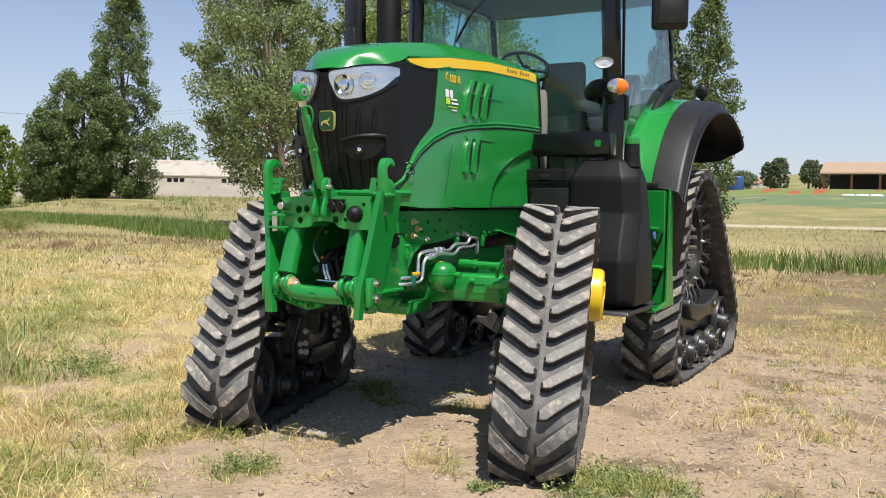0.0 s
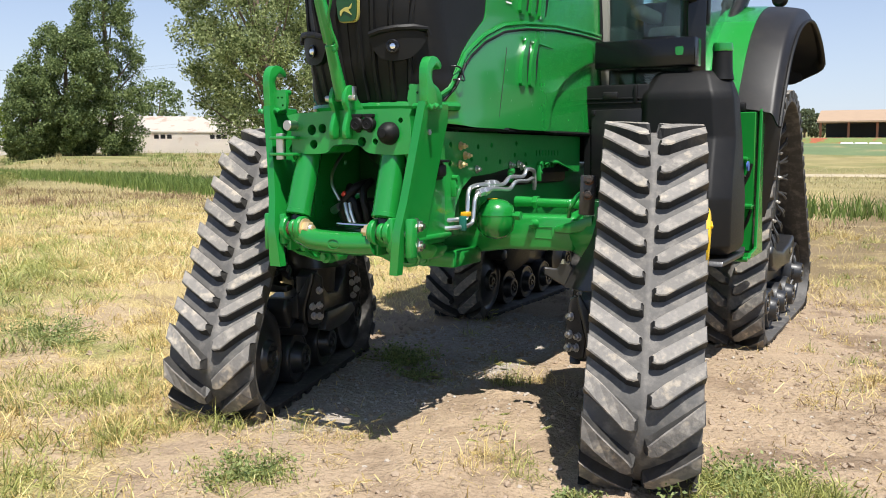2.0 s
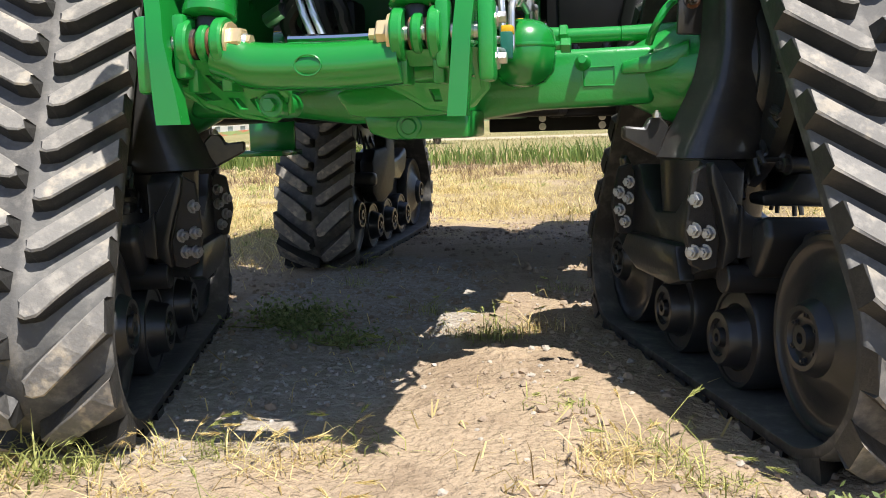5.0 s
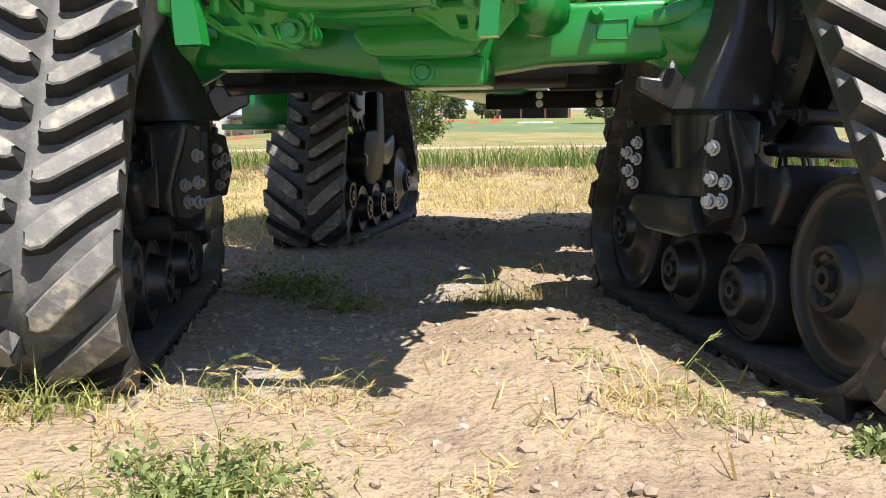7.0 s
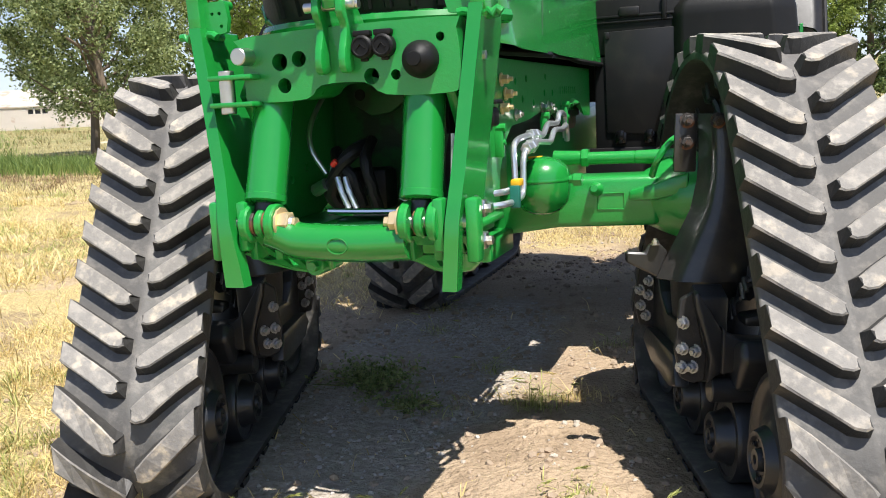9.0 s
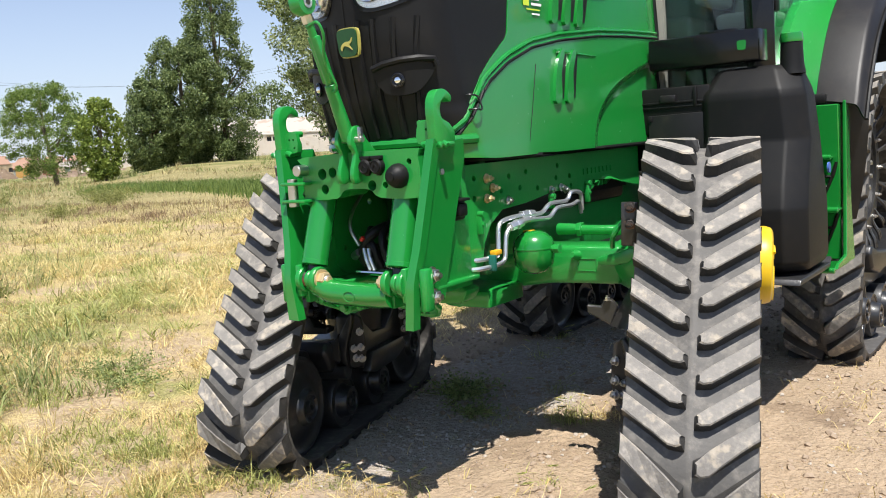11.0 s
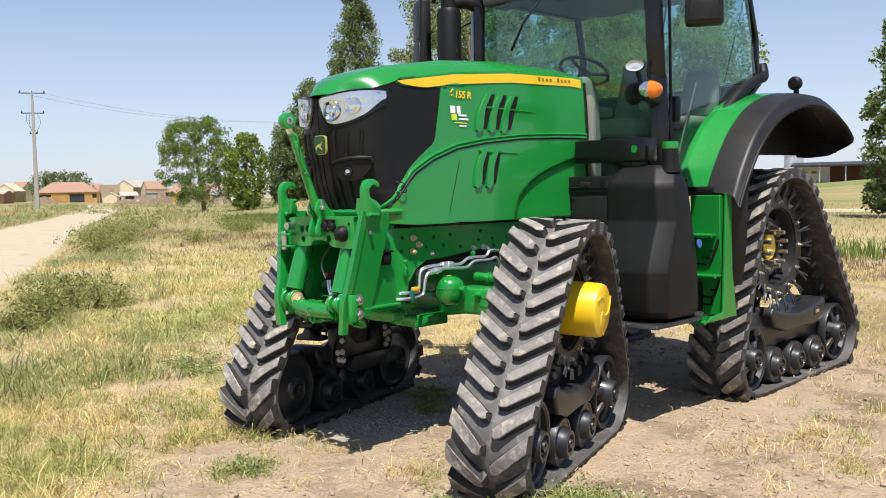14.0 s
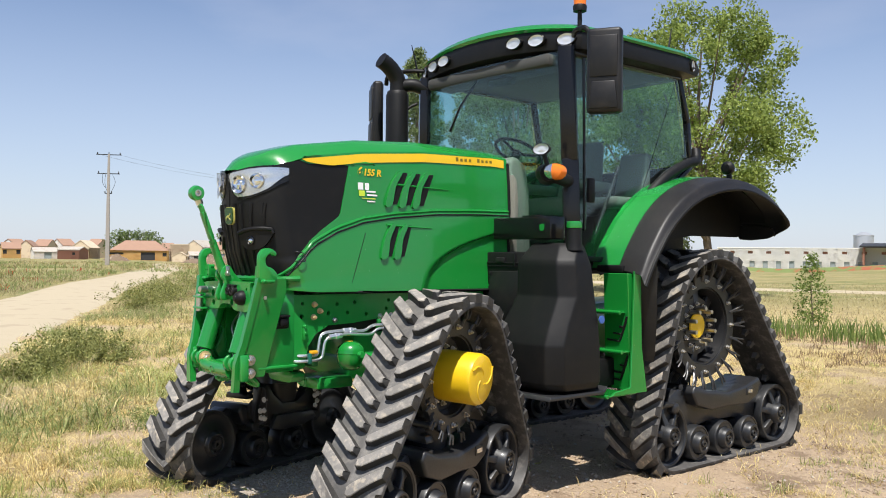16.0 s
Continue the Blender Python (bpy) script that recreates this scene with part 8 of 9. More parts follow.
def house(name, az, dist, length, depth, wall_h, roof_h, wall_mat, roof_mat, label, openings=(), yaw=0.0, ox=3.25, oy=-5.35, flat=False, hip=0.0):
    """A building facing the walk: walls with recessed openings (x, z, w, h, material), a pitched roof with eaves."""
    x, y = at_bearing(az, dist, ox, oy)
    z = min(ground_z(x, y), ground_z(x + 5, y), ground_z(x - 5, y))
    top = tagged(empty(name, pose(x, y, z - 0.1, 0, 0, az + yaw)), label, "building", kind="thing")
    # front wall with holes cut as a grid of piers
    bm = bmesh.new()
    xs = sorted({-length / 2, length / 2, *[o[0] - o[2] / 2 for o in openings], *[o[0] + o[2] / 2 for o in openings]})
    zs = sorted({0.0, wall_h, *[o[1] for o in openings], *[o[1] + o[3] for o in openings]})
    grid = {}
    corner = lambda p: grid.setdefault(p, None) or grid.update({p: bm.verts.new((p[0], -depth / 2, p[1]))}) or grid[p]
    for a, b in zip(xs, xs[1:]):
        for c, d in zip(zs, zs[1:]):
            mx, mz = (a + b) / 2, (c + d) / 2
            if not any(abs(mx - o[0]) < o[2] / 2 and o[1] < mz < o[1] + o[3] for o in openings):
                bm.faces.new([corner(p) for p in ((a, c), (b, c), (b, d), (a, d))])
    bmesh.ops.solidify(bm, geom=list(bm.faces), thickness=-0.3)
    part("front_wall", bm, wall_mat, top, smooth=False)
    bm = bmesh.new()
    box(bm, (0, 0.2, wall_h / 2), (length - 0.02, depth - 0.41, wall_h - 0.02))
    part("house_body", bm, wall_mat, top, smooth=False)
    for o in openings:
        bm = bmesh.new()
        box(bm, (o[0], -depth / 2 + 0.24, o[1] + o[3] / 2), (o[2] - 0.02, 0.06, o[3] - 0.02))
        part("window" if o[1] > 0.3 else "door", bm, o[4], top, smooth=False)
    bm = bmesh.new()
    e = 0.12
    if flat:
        box(bm, (0, 0, wall_h + roof_h / 2), (length + 0.1, depth + 0.1, roof_h))
    elif hip:
        u, v, z1 = length / 2 + 0.3, depth / 2 + 0.3, wall_h - 0.05
        add(bm, [(-u, -v, z1), (u, -v, z1), (u, v, z1), (-u, v, z1), (hip - u, 0, wall_h + roof_h), (u - hip, 0, wall_h + roof_h)], [(0, 1, 5, 4), (1, 2, 5), (2, 3, 4, 5), (3, 0, 4), (3, 2, 1, 0)])
    else:
        prism(bm, [(-depth / 2 - e, wall_h - 0.05), (0, wall_h + roof_h), (depth / 2 + e, wall_h - 0.05), (depth / 2 + e, wall_h - 0.2), (0, wall_h + roof_h - 0.16), (-depth / 2 - e, wall_h - 0.2)], length + 2 * e, YZ)
    part("roof", bm, roof_mat, top, smooth=False)
    if not flat and not hip:
        for s in (-1, 1):
            bm = bmesh.new()
            prism(bm, [(-depth / 2, wall_h - 0.2), (0, wall_h + roof_h - 0.2), (depth / 2, wall_h - 0.2)], 0.3, pose(s * (length / 2 - 0.15), 0, 0) @ YZ)
            part("gable", bm, wall_mat, top, smooth=False)
    return top


small = [(x0 + dx, 1.9, 0.6, 0.55, M_DARK_OPENING) for x0 in (-15.5, -9.0, -2.0, 5.0, 12.0) for dx in (-0.8, 0.0, 0.8)]
barn = house("barn", 42.6, 128, 37, 11, 2.9, 2.1, M_WALL_PINK, M_TILE_OLD, "long low barn with stained walls and faded roof", small)
house("barn", 42.0, 152, 36, 10, 3.6, 1.8, M_WALL_PINK, M_TILE_OLD, "second long barn behind the first")
house("farm_house", 40.2, 175, 9, 8, 4.2, 2.4, M_WALL_OCHRE, M_TILE, "tiled farm house behind the barns", [(0, 2.4, 1, 1, M_DARK_OPENING)], 70)
# metal silo
def silo(az, d, r, h, ox=3.25, oy=-5.35, label="round silo of galvanised sheet"):
    x, y = at_bearing(az, d, ox, oy)
    top = tagged(empty("silo", pose(x, y, ground_z(x, y) - 0.1)), label, "silo", kind="thing")
    bm = bmesh.new()
    prof = [(0, 0)]
    for k in range(int(h / 0.6)):
        prof += [(r, k * 0.6 + 0.05), (r * 0.985, k * 0.6 + 0.3)]
    prof += [(r, h)]
    lathe(bm, prof, None, 28)
    part("silo_wall", bm, M_SHEET, top)
    bm = bmesh.new()
    lathe(bm, [(r * 1.04, h - 0.1), (r * 0.3, h + 0.5), (0.15, h + 0.6), (0, h + 0.6)], None, 28)
    part("silo_roof", bm, M_SHEET, top)


silo(48.9, 140, 2.3, 5.4)
silo(24.2, 178, 1.7, 5.9, 5.51, -3.94)
# long white building with doors and small high windows, and the open shed beside it
op = [(-13 + 2.15 * k, 0.25, 0.85, 1.75, M_GREY_DOOR) for k in range(13)] + [(-12 + 3.0 * k, 3.25, 0.8, 0.45, M_WALL_BRICK) for k in range(9)]
house("white_building", 27.3, 168, 29, 8, 4.2, 0.15, M_WALL_WHITE, M_WALL_WHITE, "long white flat-roofed building with grey doors", op, 0, 5.51, -3.94, True)
x, y = at_bearing(21.4, 166, 5.51, -3.94)
shed = tagged(empty("open_shed", pose(x, y, ground_z(x, y) - 0.1, 0, 0, 21)), "open brick shed with a dark sheet roof", "shed", kind="thing")
bm = bmesh.new()
box(bm, (0, 3.8, 1.6), (16, 0.3, 3.2))
box(bm, (-7.9, 0, 1.6), (0.3, 8, 3.2))
box(bm, (7.9, 0, 1.6), (0.3, 8, 3.2))
part("shed_wall", bm, M_WALL_BRICK, shed, smooth=False)
bm = bmesh.new()
box(bm, (0, 0, 3.4), (17, 9, 0.25), 0.0, pose(0, 0, 0, 4, 0, 0))
part("shed_roof", bm, M_DARK_OPENING, shed, smooth=False)
bm = bmesh.new()
rod(bm, (0, 0, 0), (0, 0, 3.3), 0.12, None, 8)
pieces("shed_post", bm, M_SHEET, shed, [pose(-4 + 4 * k, -3.8, 0) for k in range(3)])
# farther farm on the other side: open hall, orange roofs, blue tank
x, y = at_bearing(4.7, 140)
hall = tagged(empty("farm_hall", pose(x, y, ground_z(x, y) - 0.1, 0, 0, 3)), "open hay hall with a broad pale roof", "shed", kind="thing")
bm = bmesh.new()
prism(bm, [(-7, 2.6), (0, 4.3), (7, 2.6), (7, 2.4), (0, 4.1), (-7, 2.4)], 11.5, YZ)
part("hall_roof", bm, material("faded_tan_roof", (0.38, 0.27, 0.18), 0.9, vary=0.3, scale=0.8, fine=7), hall, smooth=False)
bm = bmesh.new()
box(bm, (0, 5.5, 1.3), (10.6, 0.3, 2.6))
part("hall_wall", bm, M_DARK_OPENING, hall, smooth=False)
bm = bmesh.new()
box(bm, (0, 0, 1.25), (0.3, 0.3, 2.5))
pieces("hall_post", bm, M_WALL_BRICK, hall, [pose(-5.3 + 3.5 * k, -6, 0) for k in range(4)])
house("low_shed", 12.1, 175, 9, 5, 1.6, 0.9, M_WALL_PINK, M_TILE, "low shed with an orange tiled roof")
house("low_shed", 10.6, 178, 8, 5, 1.5, 0.8, M_WALL_WHITE, M_TILE, "low shed with an orange tiled roof")
x, y = at_bearing(12.0, 160)
bm = bmesh.new()
lathe(bm, [(0, 0), (1.3, 0), (1.35, 0.1), (1.35, 2.2), (1.2, 2.4), (0, 2.45)], pose(x, y, ground_z(x, y)), 20)
tagged(part("water_tank", bm, material("blue_tank", (0.04, 0.1, 0.3), 0.5)), "round blue plastic water tank", "tank")
x, y = at_bearing(5.0, 108)
bm = bmesh.new()
box(bm, (0, 0, 0), (1.35, 1.2, 0.5), 0.18)
bale_me = bpy.data.meshes.new("wrapped_bale")
bm.to_mesh(bale_me)
bm.free()
for k in range(3):
    bx, by = x - 1.3 + 1.4 * k, y + 0.1 * k
    ob = place("wrapped_bale", bale_me, M_WHITE)
    ob.matrix_world = pose(bx, by, ground_z(bx, by) + 0.22, 0, 0, 4)
    tagged(ob, "white wrapped bale lying in the field", "bale", group="wrapped bales", kind="thing")
# the village beyond the road
VIL = ((68.25, 240, 13.6, 9.0, 2.7, 2.5, M_WALL_OCHRE, M_TILE, -5, 3.5, False, 0, "long ochre house with a hipped tiled roof", [(-5.4, 1.6, 3.6, 0.5, M_DARK_OPENING), (2.2, 0.2, 3.4, 2.0, M_DARK_OPENING), (6.2, 1.2, 1.0, 0.9, M_DARK_OPENING)]),
       (65.96, 247, 5.0, 7.0, 4.5, 0.2, M_WALL_CREAM, M_WALL_CREAM, 0, 0, True, 0, "cream flat-roofed village house", ()),
       (65.90, 232, 9.0, 3.7, 1.7, 1.0, M_WALL_CREAM, M_WALL_CREAM, 88, 0, False, 0, "small cream gabled shed", ()),
       (64.72, 236, 4.0, 6.0, 2.0, 0.9, M_WALL_PINK, M_TILE_OLD, 8, 0, False, 1, "low lean-to with a grey roof", [(0, 0.2, 2.2, 1.6, M_DARK_OPENING)]),
       (63.22, 238, 4.7, 8.0, 3.6, 1.9, M_WALL_CREAM, M_TILE, 12, 0, False, 1, "two-storey white house with a tiled roof", [(-1.5, 0.2, 3.0, 2.3, M_GREY_DOOR), (2.4, 1.6, 0.9, 1.0, M_DARK_OPENING)]),
       (64.45, 262, 9.0, 6.0, 4.2, 2.0, M_WALL_CREAM, M_TILE_OLD, 62, 0, False, 1, "tall white gabled village house", ()),
       (62.02, 242, 4.0, 6.0, 2.5, 1.4, M_WALL_OCHRE, M_TILE, -14, 0, False, 1, "ochre outbuilding with a tiled roof", [(-1, 0.2, 1.8, 1.9, M_GREY_DOOR)]),
       (60.10, 250, 4.0, 7.0, 3.4, 1.7, M_WALL_BRICK, M_TILE, 20, 0, False, 1, "brick village house with a tiled roof", ()),
       (59.34, 236, 4.0, 6.0, 2.3, 1.2, M_WALL_CREAM, M_TILE_OLD, -10, 0, False, 1, "low white village shed", [(0, 0.2, 1.2, 1.9, M_GREY_DOOR)]),
       (58.02, 244, 4.0, 6.0, 2.4, 1.3, M_WALL_PINK, M_TILE_OLD, 30, 0, False, 1, "stained low village barn", ()),
       (56.29, 240, 6.1, 7.0, 2.4, 1.7, M_WALL_PINK, M_TILE_OLD, -8, 0, False, 1, "low village barn with a brown roof", ()),
       (72.03, 226, 4.8, 7.0, 2.4, 0.7, M_WALL_BRICK, M_TILE_OLD, -18, 0, False, 0, "long low brick village barn", [(1.2, 1.1, 0.7, 0.6, M_DARK_OPENING)]),
       (73.61, 234, 5.3, 7.0, 1.9, 1.0, M_WALL_PINK, M_TILE_OLD, 6, 0, False, 0, "low barn with a faded brown roof", [(0.5, 0.2, 1.6, 1.5, M_GREY_DOOR)]),
       (71.35, 252, 9.0, 4.9, 3.0, 1.9, M_WALL_CREAM, M_WALL_CREAM, 74, 0, False, 0, "white gabled village barn", ()),
       (74.42, 258, 9.0, 3.5, 3.2, 1.6, M_WALL_CREAM, M_TILE, 80, 0, False, 0, "cream gabled village house", [(-1.5, 1.2, 0.9, 1.0, M_DARK_OPENING), (1.5, 1.2, 0.9, 1.0, M_DARK_OPENING)]),
       (75.38, 246, 4.2, 7.0, 2.6, 1.5, M_WALL_OCHRE, M_TILE, 4, 0, False, 0, "cream village house with a tiled roof", [(-1.5, 1.2, 0.9, 1.0, M_DARK_OPENING), (1.5, 1.2, 0.9, 1.0, M_DARK_OPENING)]),
       (76.62, 238, 4.0, 7.0, 2.4, 1.3, M_WALL_CREAM, M_TILE, -12, 0, False, 0, "white village house with a tiled roof", [(-1.5, 1.2, 0.9, 1.0, M_DARK_OPENING), (1.5, 1.2, 0.9, 1.0, M_DARK_OPENING)]),
       (73.55, 282, 4.0, 8.0, 3.5, 1.9, M_WALL_CREAM, M_TILE, -20, 0, False, 0, "village house with a tiled roof", [(-1.5, 1.2, 0.9, 1.0, M_DARK_OPENING), (1.5, 1.2, 0.9, 1.0, M_DARK_OPENING)]),
       (72.56, 290, 4.0, 8.0, 3.8, 2.0, M_WALL_PINK, M_TILE, 25, 0, False, 0, "village house with a tiled roof", [(-1.5, 1.2, 0.9, 1.0, M_DARK_OPENING), (1.5, 1.2, 0.9, 1.0, M_DARK_OPENING)]),
       (70.69, 286, 4.0, 8.0, 3.6, 2.2, M_WALL_CREAM, M_TILE, -30, 0, False, 0, "village house with a tiled roof", [(-1.5, 1.2, 0.9, 1.0, M_DARK_OPENING), (1.5, 1.2, 0.9, 1.0, M_DARK_OPENING)]),
       (66.77, 292, 4.5, 8.0, 3.6, 1.9, M_WALL_PINK, M_TILE, 15, 0, False, 0, "village house with a tiled roof", ()),
       (75.18, 288, 4.0, 8.0, 3.6, 1.9, M_WALL_WHITE, M_TILE, 35, 0, False, 0, "village house with a tiled roof", ()),
       (76.48, 284, 4.1, 8.0, 3.5, 1.8, M_WALL_BRICK, M_TILE, -10, 0, False, 0, "brick village house with a tiled roof", ()),
       (61.40, 284, 5.7, 8.0, 3.6, 2.0, M_WALL_CREAM, M_TILE, -25, 0, False, 1, "village house with a tiled roof", ()),
       (58.68, 288, 6.4, 8.0, 3.8, 1.9, M_WALL_BRICK, M_TILE, 10, 0, False, 1, "brick village house with a tiled roof", ()))
EYES = ((5.51, -3.94), (4.49, -4.51))
for az, d, ln, dp, wh, rh, wm, rm, yaw, hip, flat, eye, lb, op in VIL:
    house("village_house", az, d, ln, dp, wh, rh, wm, rm, lb, list(op), yaw, *EYES[eye], flat, hip)
for k, az in enumerate((67.6, 68.2, 68.9, 69.6)):
    x, y = at_bearing(az, 272, 5.51, -3.94)
    tree("field_tree", x, y, 8.4, 8, "oval", M_LEAF_DARK, 1600, 0.3, "dark tree behind the village houses", 40 + k, 0.3, 0.2)

# heaps of soil and rubble at the village's edge
M_HEAP = material("rubble_soil", (0.19, 0.135, 0.09), 0.95, vary=0.6, scale=1.2, fine=8, bump=1.0, bump_scale=6, second=(0.36, 0.29, 0.21), second_at=0.64)
for k, (az, d, r, h) in enumerate(((69.41, 212, 3.2, 1.5), (64.77, 200, 3.4, 1.0), (63.83, 190, 3.4, 1.7), (62.78, 205, 2.6, 1.9), (61.29, 178, 2.8, 1.1), (60.80, 176, 1.8, 0.7), (59.45, 182, 4.2, 1.2), (58.35, 186, 3.0, 1.0), (56.80, 184, 3.4, 0.9))):
    x, y = at_bearing(az, d, 4.49, -4.51)
    verts, faces = [], []
    for i in range(9):
        for j in range(20):
            a, q = 2 * math.pi * j / 20, r * i / 8
            z = h * (1 - (i / 8) ** 1.5) * (1 + 0.5 * noise.noise((q * math.cos(a) * 0.9 + 7 * k, q * math.sin(a) * 0.9, 3.0))) + 0.25 * h * noise.noise((q * math.cos(a) * 2.5, q * math.sin(a) * 2.5 + 5 * k, 9.0)) * (i < 8)
            verts.append((q * math.cos(a), q * math.sin(a) * 0.7, z - 0.1 * (i == 8)))
    faces = [(i * 20 + j, (i + 1) * 20 + j, (i + 1) * 20 + (j + 1) % 20, i * 20 + (j + 1) % 20) for i in range(8) for j in range(20)]
    me = bpy.data.meshes.new("rubble_heap")
    me.from_pydata(verts, [], faces)
    ob = place("rubble_heap", me, M_HEAP)
    ob.matrix_world = pose(x, y, ground_z(x, y) - 0.1, 0, 0, az)
    tagged(ob, "low heap of brown soil and rubble by the village", "heap", group="rubble heaps", kind="thing")

# power pole with cross arms and wires
x, y = at_bearing(70.13, 135, 5.51, -3.94)
pz = ground_z(x, y)
pole = tagged(empty("power_pole", pose(x, y, pz - 0.2, 0, 0, 60)), "tall concrete power pole with steel cross arms", "pole", kind="thing")
M_CONCRETE = material("pale_concrete", (0.33, 0.3, 0.27), 0.9, vary=0.2, scale=2)
bm = bmesh.new()
box(bm, (0, 0, 8.0), (0.6, 0.42, 16.0), 0.02, None, 1, (0.45, 0.5))
part("pole_shaft", bm, M_CONCRETE, pole)
for z, w in ((15.9, 3.4), (13.2, 3.0), (10.4, 1.0)):
    bm = bmesh.new()
    box(bm, (0, 0, z), (w if z > 9 else w, 0.1, 0.12))
    arm = part("cross_arm", bm, M_IRON, pole, smooth=False)
    sb = bmesh.new()
    lathe(sb, [(0, 0), (0.06, 0), (0.1, 0.08), (0.05, 0.16), (0.09, 0.24), (0, 0.3)], None, 10)
    pieces("insulator", sb, M_IRON, pole, [pose(w * (k / 2 - 0.5) * 0.9, 0, z + 0.06) for k in range(3)])
for k in range(3):
    bm = bmesh.new()
    tube(bm, smooth_path([(-1.2 + 0.4 * k, 0, 13.1), (-1.1 + 0.3 * k, 0.1, 11.9), (-0.2, 0.1, 11.1 - 0.2 * k)] if k else [(0.5, 0, 13.1), (0.9, 0.1, 12.0), (0.3, 0.1, 10.5)], 5), 0.025, 5)
    part("jumper_wire", bm, M_IRON, pole)
for k, dx in enumerate((-1.4, 1.4)):
    a = pole.matrix_world @ Vector((dx, 0, 15.9))
    b = a + Vector((40, 62, 2.0))
    bm = bmesh.new()
    pts = [a.lerp(b, t / 16) - Vector((0, 0, 5.0 * 4 * (t / 16) * (1 - t / 16))) for t in range(17)]
    tube(bm, pts, 0.01, 4)
    tagged(part("power_line", bm, M_IRON), "thin overhead power line", "wire")

# ---- grass, weeds, stones ----
RNG = np.random.default_rng(7)


def blades(name, px, py, height, width, lean, mat, label, category="grass", curl=0.6):
    """Grass as many thin bent blades in one mesh."""
    n = len(px)
    pz = np.array([ground_z(a, b) for a, b in zip(px, py)]) - 0.01
    az = RNG.random(n) * 2 * np.pi
    d = np.stack((np.cos(az), np.sin(az), np.zeros(n)), 1)
    o = np.stack((-np.sin(az), np.cos(az), np.zeros(n)), 1)
    turn = RNG.random(n) * np.pi
    o = o * np.cos(turn)[:, None] + d * np.sin(turn)[:, None]
    base = np.stack((px, py, pz), 1)
    up = np.array((0, 0, 1.0))
    k = (lean * (0.3 + RNG.random(n)))[:, None]
    h = height[:, None]
    w = width[:, None] / 2
    mid = base + up * h * 0.55 * (1 - 0.25 * k) + d * h * 0.3 * k
    tip = base + up * h * (1 - curl * k * 0.8) + d * h * 0.95 * k
    v = np.stack((base - o * w, base + o * w, mid + o * w * 0.75, mid - o * w * 0.75, tip), 1).reshape(-1, 3)
    i = np.arange(n)[:, None] * 5
    quads = (i + np.array((0, 1, 2, 3))).tolist()
    tris = (i + np.array((3, 2, 4))).tolist()
    me = bpy.data.meshes.new(name)
    me.from_pydata(v.tolist(), [], quads + tris)
    return tagged(place(name, me, mat, None, "", False), label, category, kind="stuff")


M_STRAW = leaf_material("straw_blade", (0.36, 0.255, 0.095), (0.98, 0.82, 0.4), 0.35)
M_DRY = leaf_material("dry_blade", (0.17, 0.13, 0.055), (0.62, 0.53, 0.26), 0.3)
M_BLOND = leaf_material("blond_blade", (0.25, 0.205, 0.1), (0.68, 0.59, 0.34), 0.35)
M_BROWN = leaf_material("brown_dead_blade", (0.1, 0.065, 0.04), (0.42, 0.29, 0.17), 0.25)
M_FRESH = leaf_material("fresh_blade", (0.13, 0.16, 0.035), (0.62, 0.62, 0.22), 0.35)
M_VERGE = leaf_material("verge_blade", (0.12, 0.16, 0.04), (0.46, 0.5, 0.2), 0.35)
M_REED = leaf_material("reed_blade", (0.08, 0.14, 0.03), (0.26, 0.33, 0.09), 0.35)
M_WEED = leaf_material("weed_leaf", (0.11, 0.13, 0.03), (0.4, 0.4, 0.14), 0.35)
M_CLOVER = leaf_material("clover_leaf", (0.12, 0.18, 0.05), (0.4, 0.45, 0.18), 0.35)


def soil_patch(x, y):
    """How bare the ground is: 1 on the worn patch, 0 in the grass."""
    d = ((x - 1.2) / 2.9) ** 2 + ((y - 1.2) / 3.3) ** 2 + 2.0 * noise.noise((x * 0.55, y * 0.55, 2.0))
    return 1 - sstep(0.6, 1.7, d)


def on_road(x, y):
    best = 12.0
    line = ((14, -14), (4, -9), (-4, -4.8), (-10.5, -2.2), (-20, 2.4), (-32, 8), (-45, 14), (-73, 28))
    for (ax, ay), (bx, by) in zip(line, line[1:]):
        t = max(0, min(1, ((x - ax) * (bx - ax) + (y - ay) * (by - ay)) / ((bx - ax) ** 2 + (by - ay) ** 2)))
        best = min(best, math.hypot(x - ax - t * (bx - ax), y - ay - t * (by - ay)))
    return best


def scatter(count, x0, x1, y0, y1, keep, clump=0.0):
    xs, ys = [], []
    tries = RNG.random((count, 3))
    for a, b, c in tries:
        x, y = lerp(x0, x1, a), lerp(y0, y1, b)
        if c < keep(x, y):
            xs.append(x)
            ys.append(y)
    return np.array(xs), np.array(ys)


def trodden(x, y):
    """Thin growth on the soil before the machine."""
    return 1 - 0.9 * sstep(-1.2, -0.7, x) * (1 - sstep(1.2, 1.8, x)) * sstep(-2.4, -1.9, y) * (1 - sstep(0.5, 1.0, y))


def meadow(x, y):
    if on_road(x, y) < 2.2:
        return 0.0
    k = 1 - soil_patch(x, y)
    if -1.3 < x < 1.3 and -1.15 < y < 4.2:
        k = 0.0
    if y > 4 and x > -1.5:
        k *= 1 - 0.55 * sstep(4, 6, y) * sstep(-1.5, 1, x)
    return trodden(x, y) * max(0.008, k) * (1 - 0.75 * bare(x, y)) * (0.14 + 0.86 * sstep(-0.25, 0.4, noise.noise((x * 0.8, y * 0.8, 9.0)) + 0.4 * noise.noise((x * 2.7, y * 2.7, 19.0))))


def seen_from_walk(x, y):
    """Sparser where the walk never looks."""
    return 1.0 if y > -5.5 - 0.4 * x else 0.0


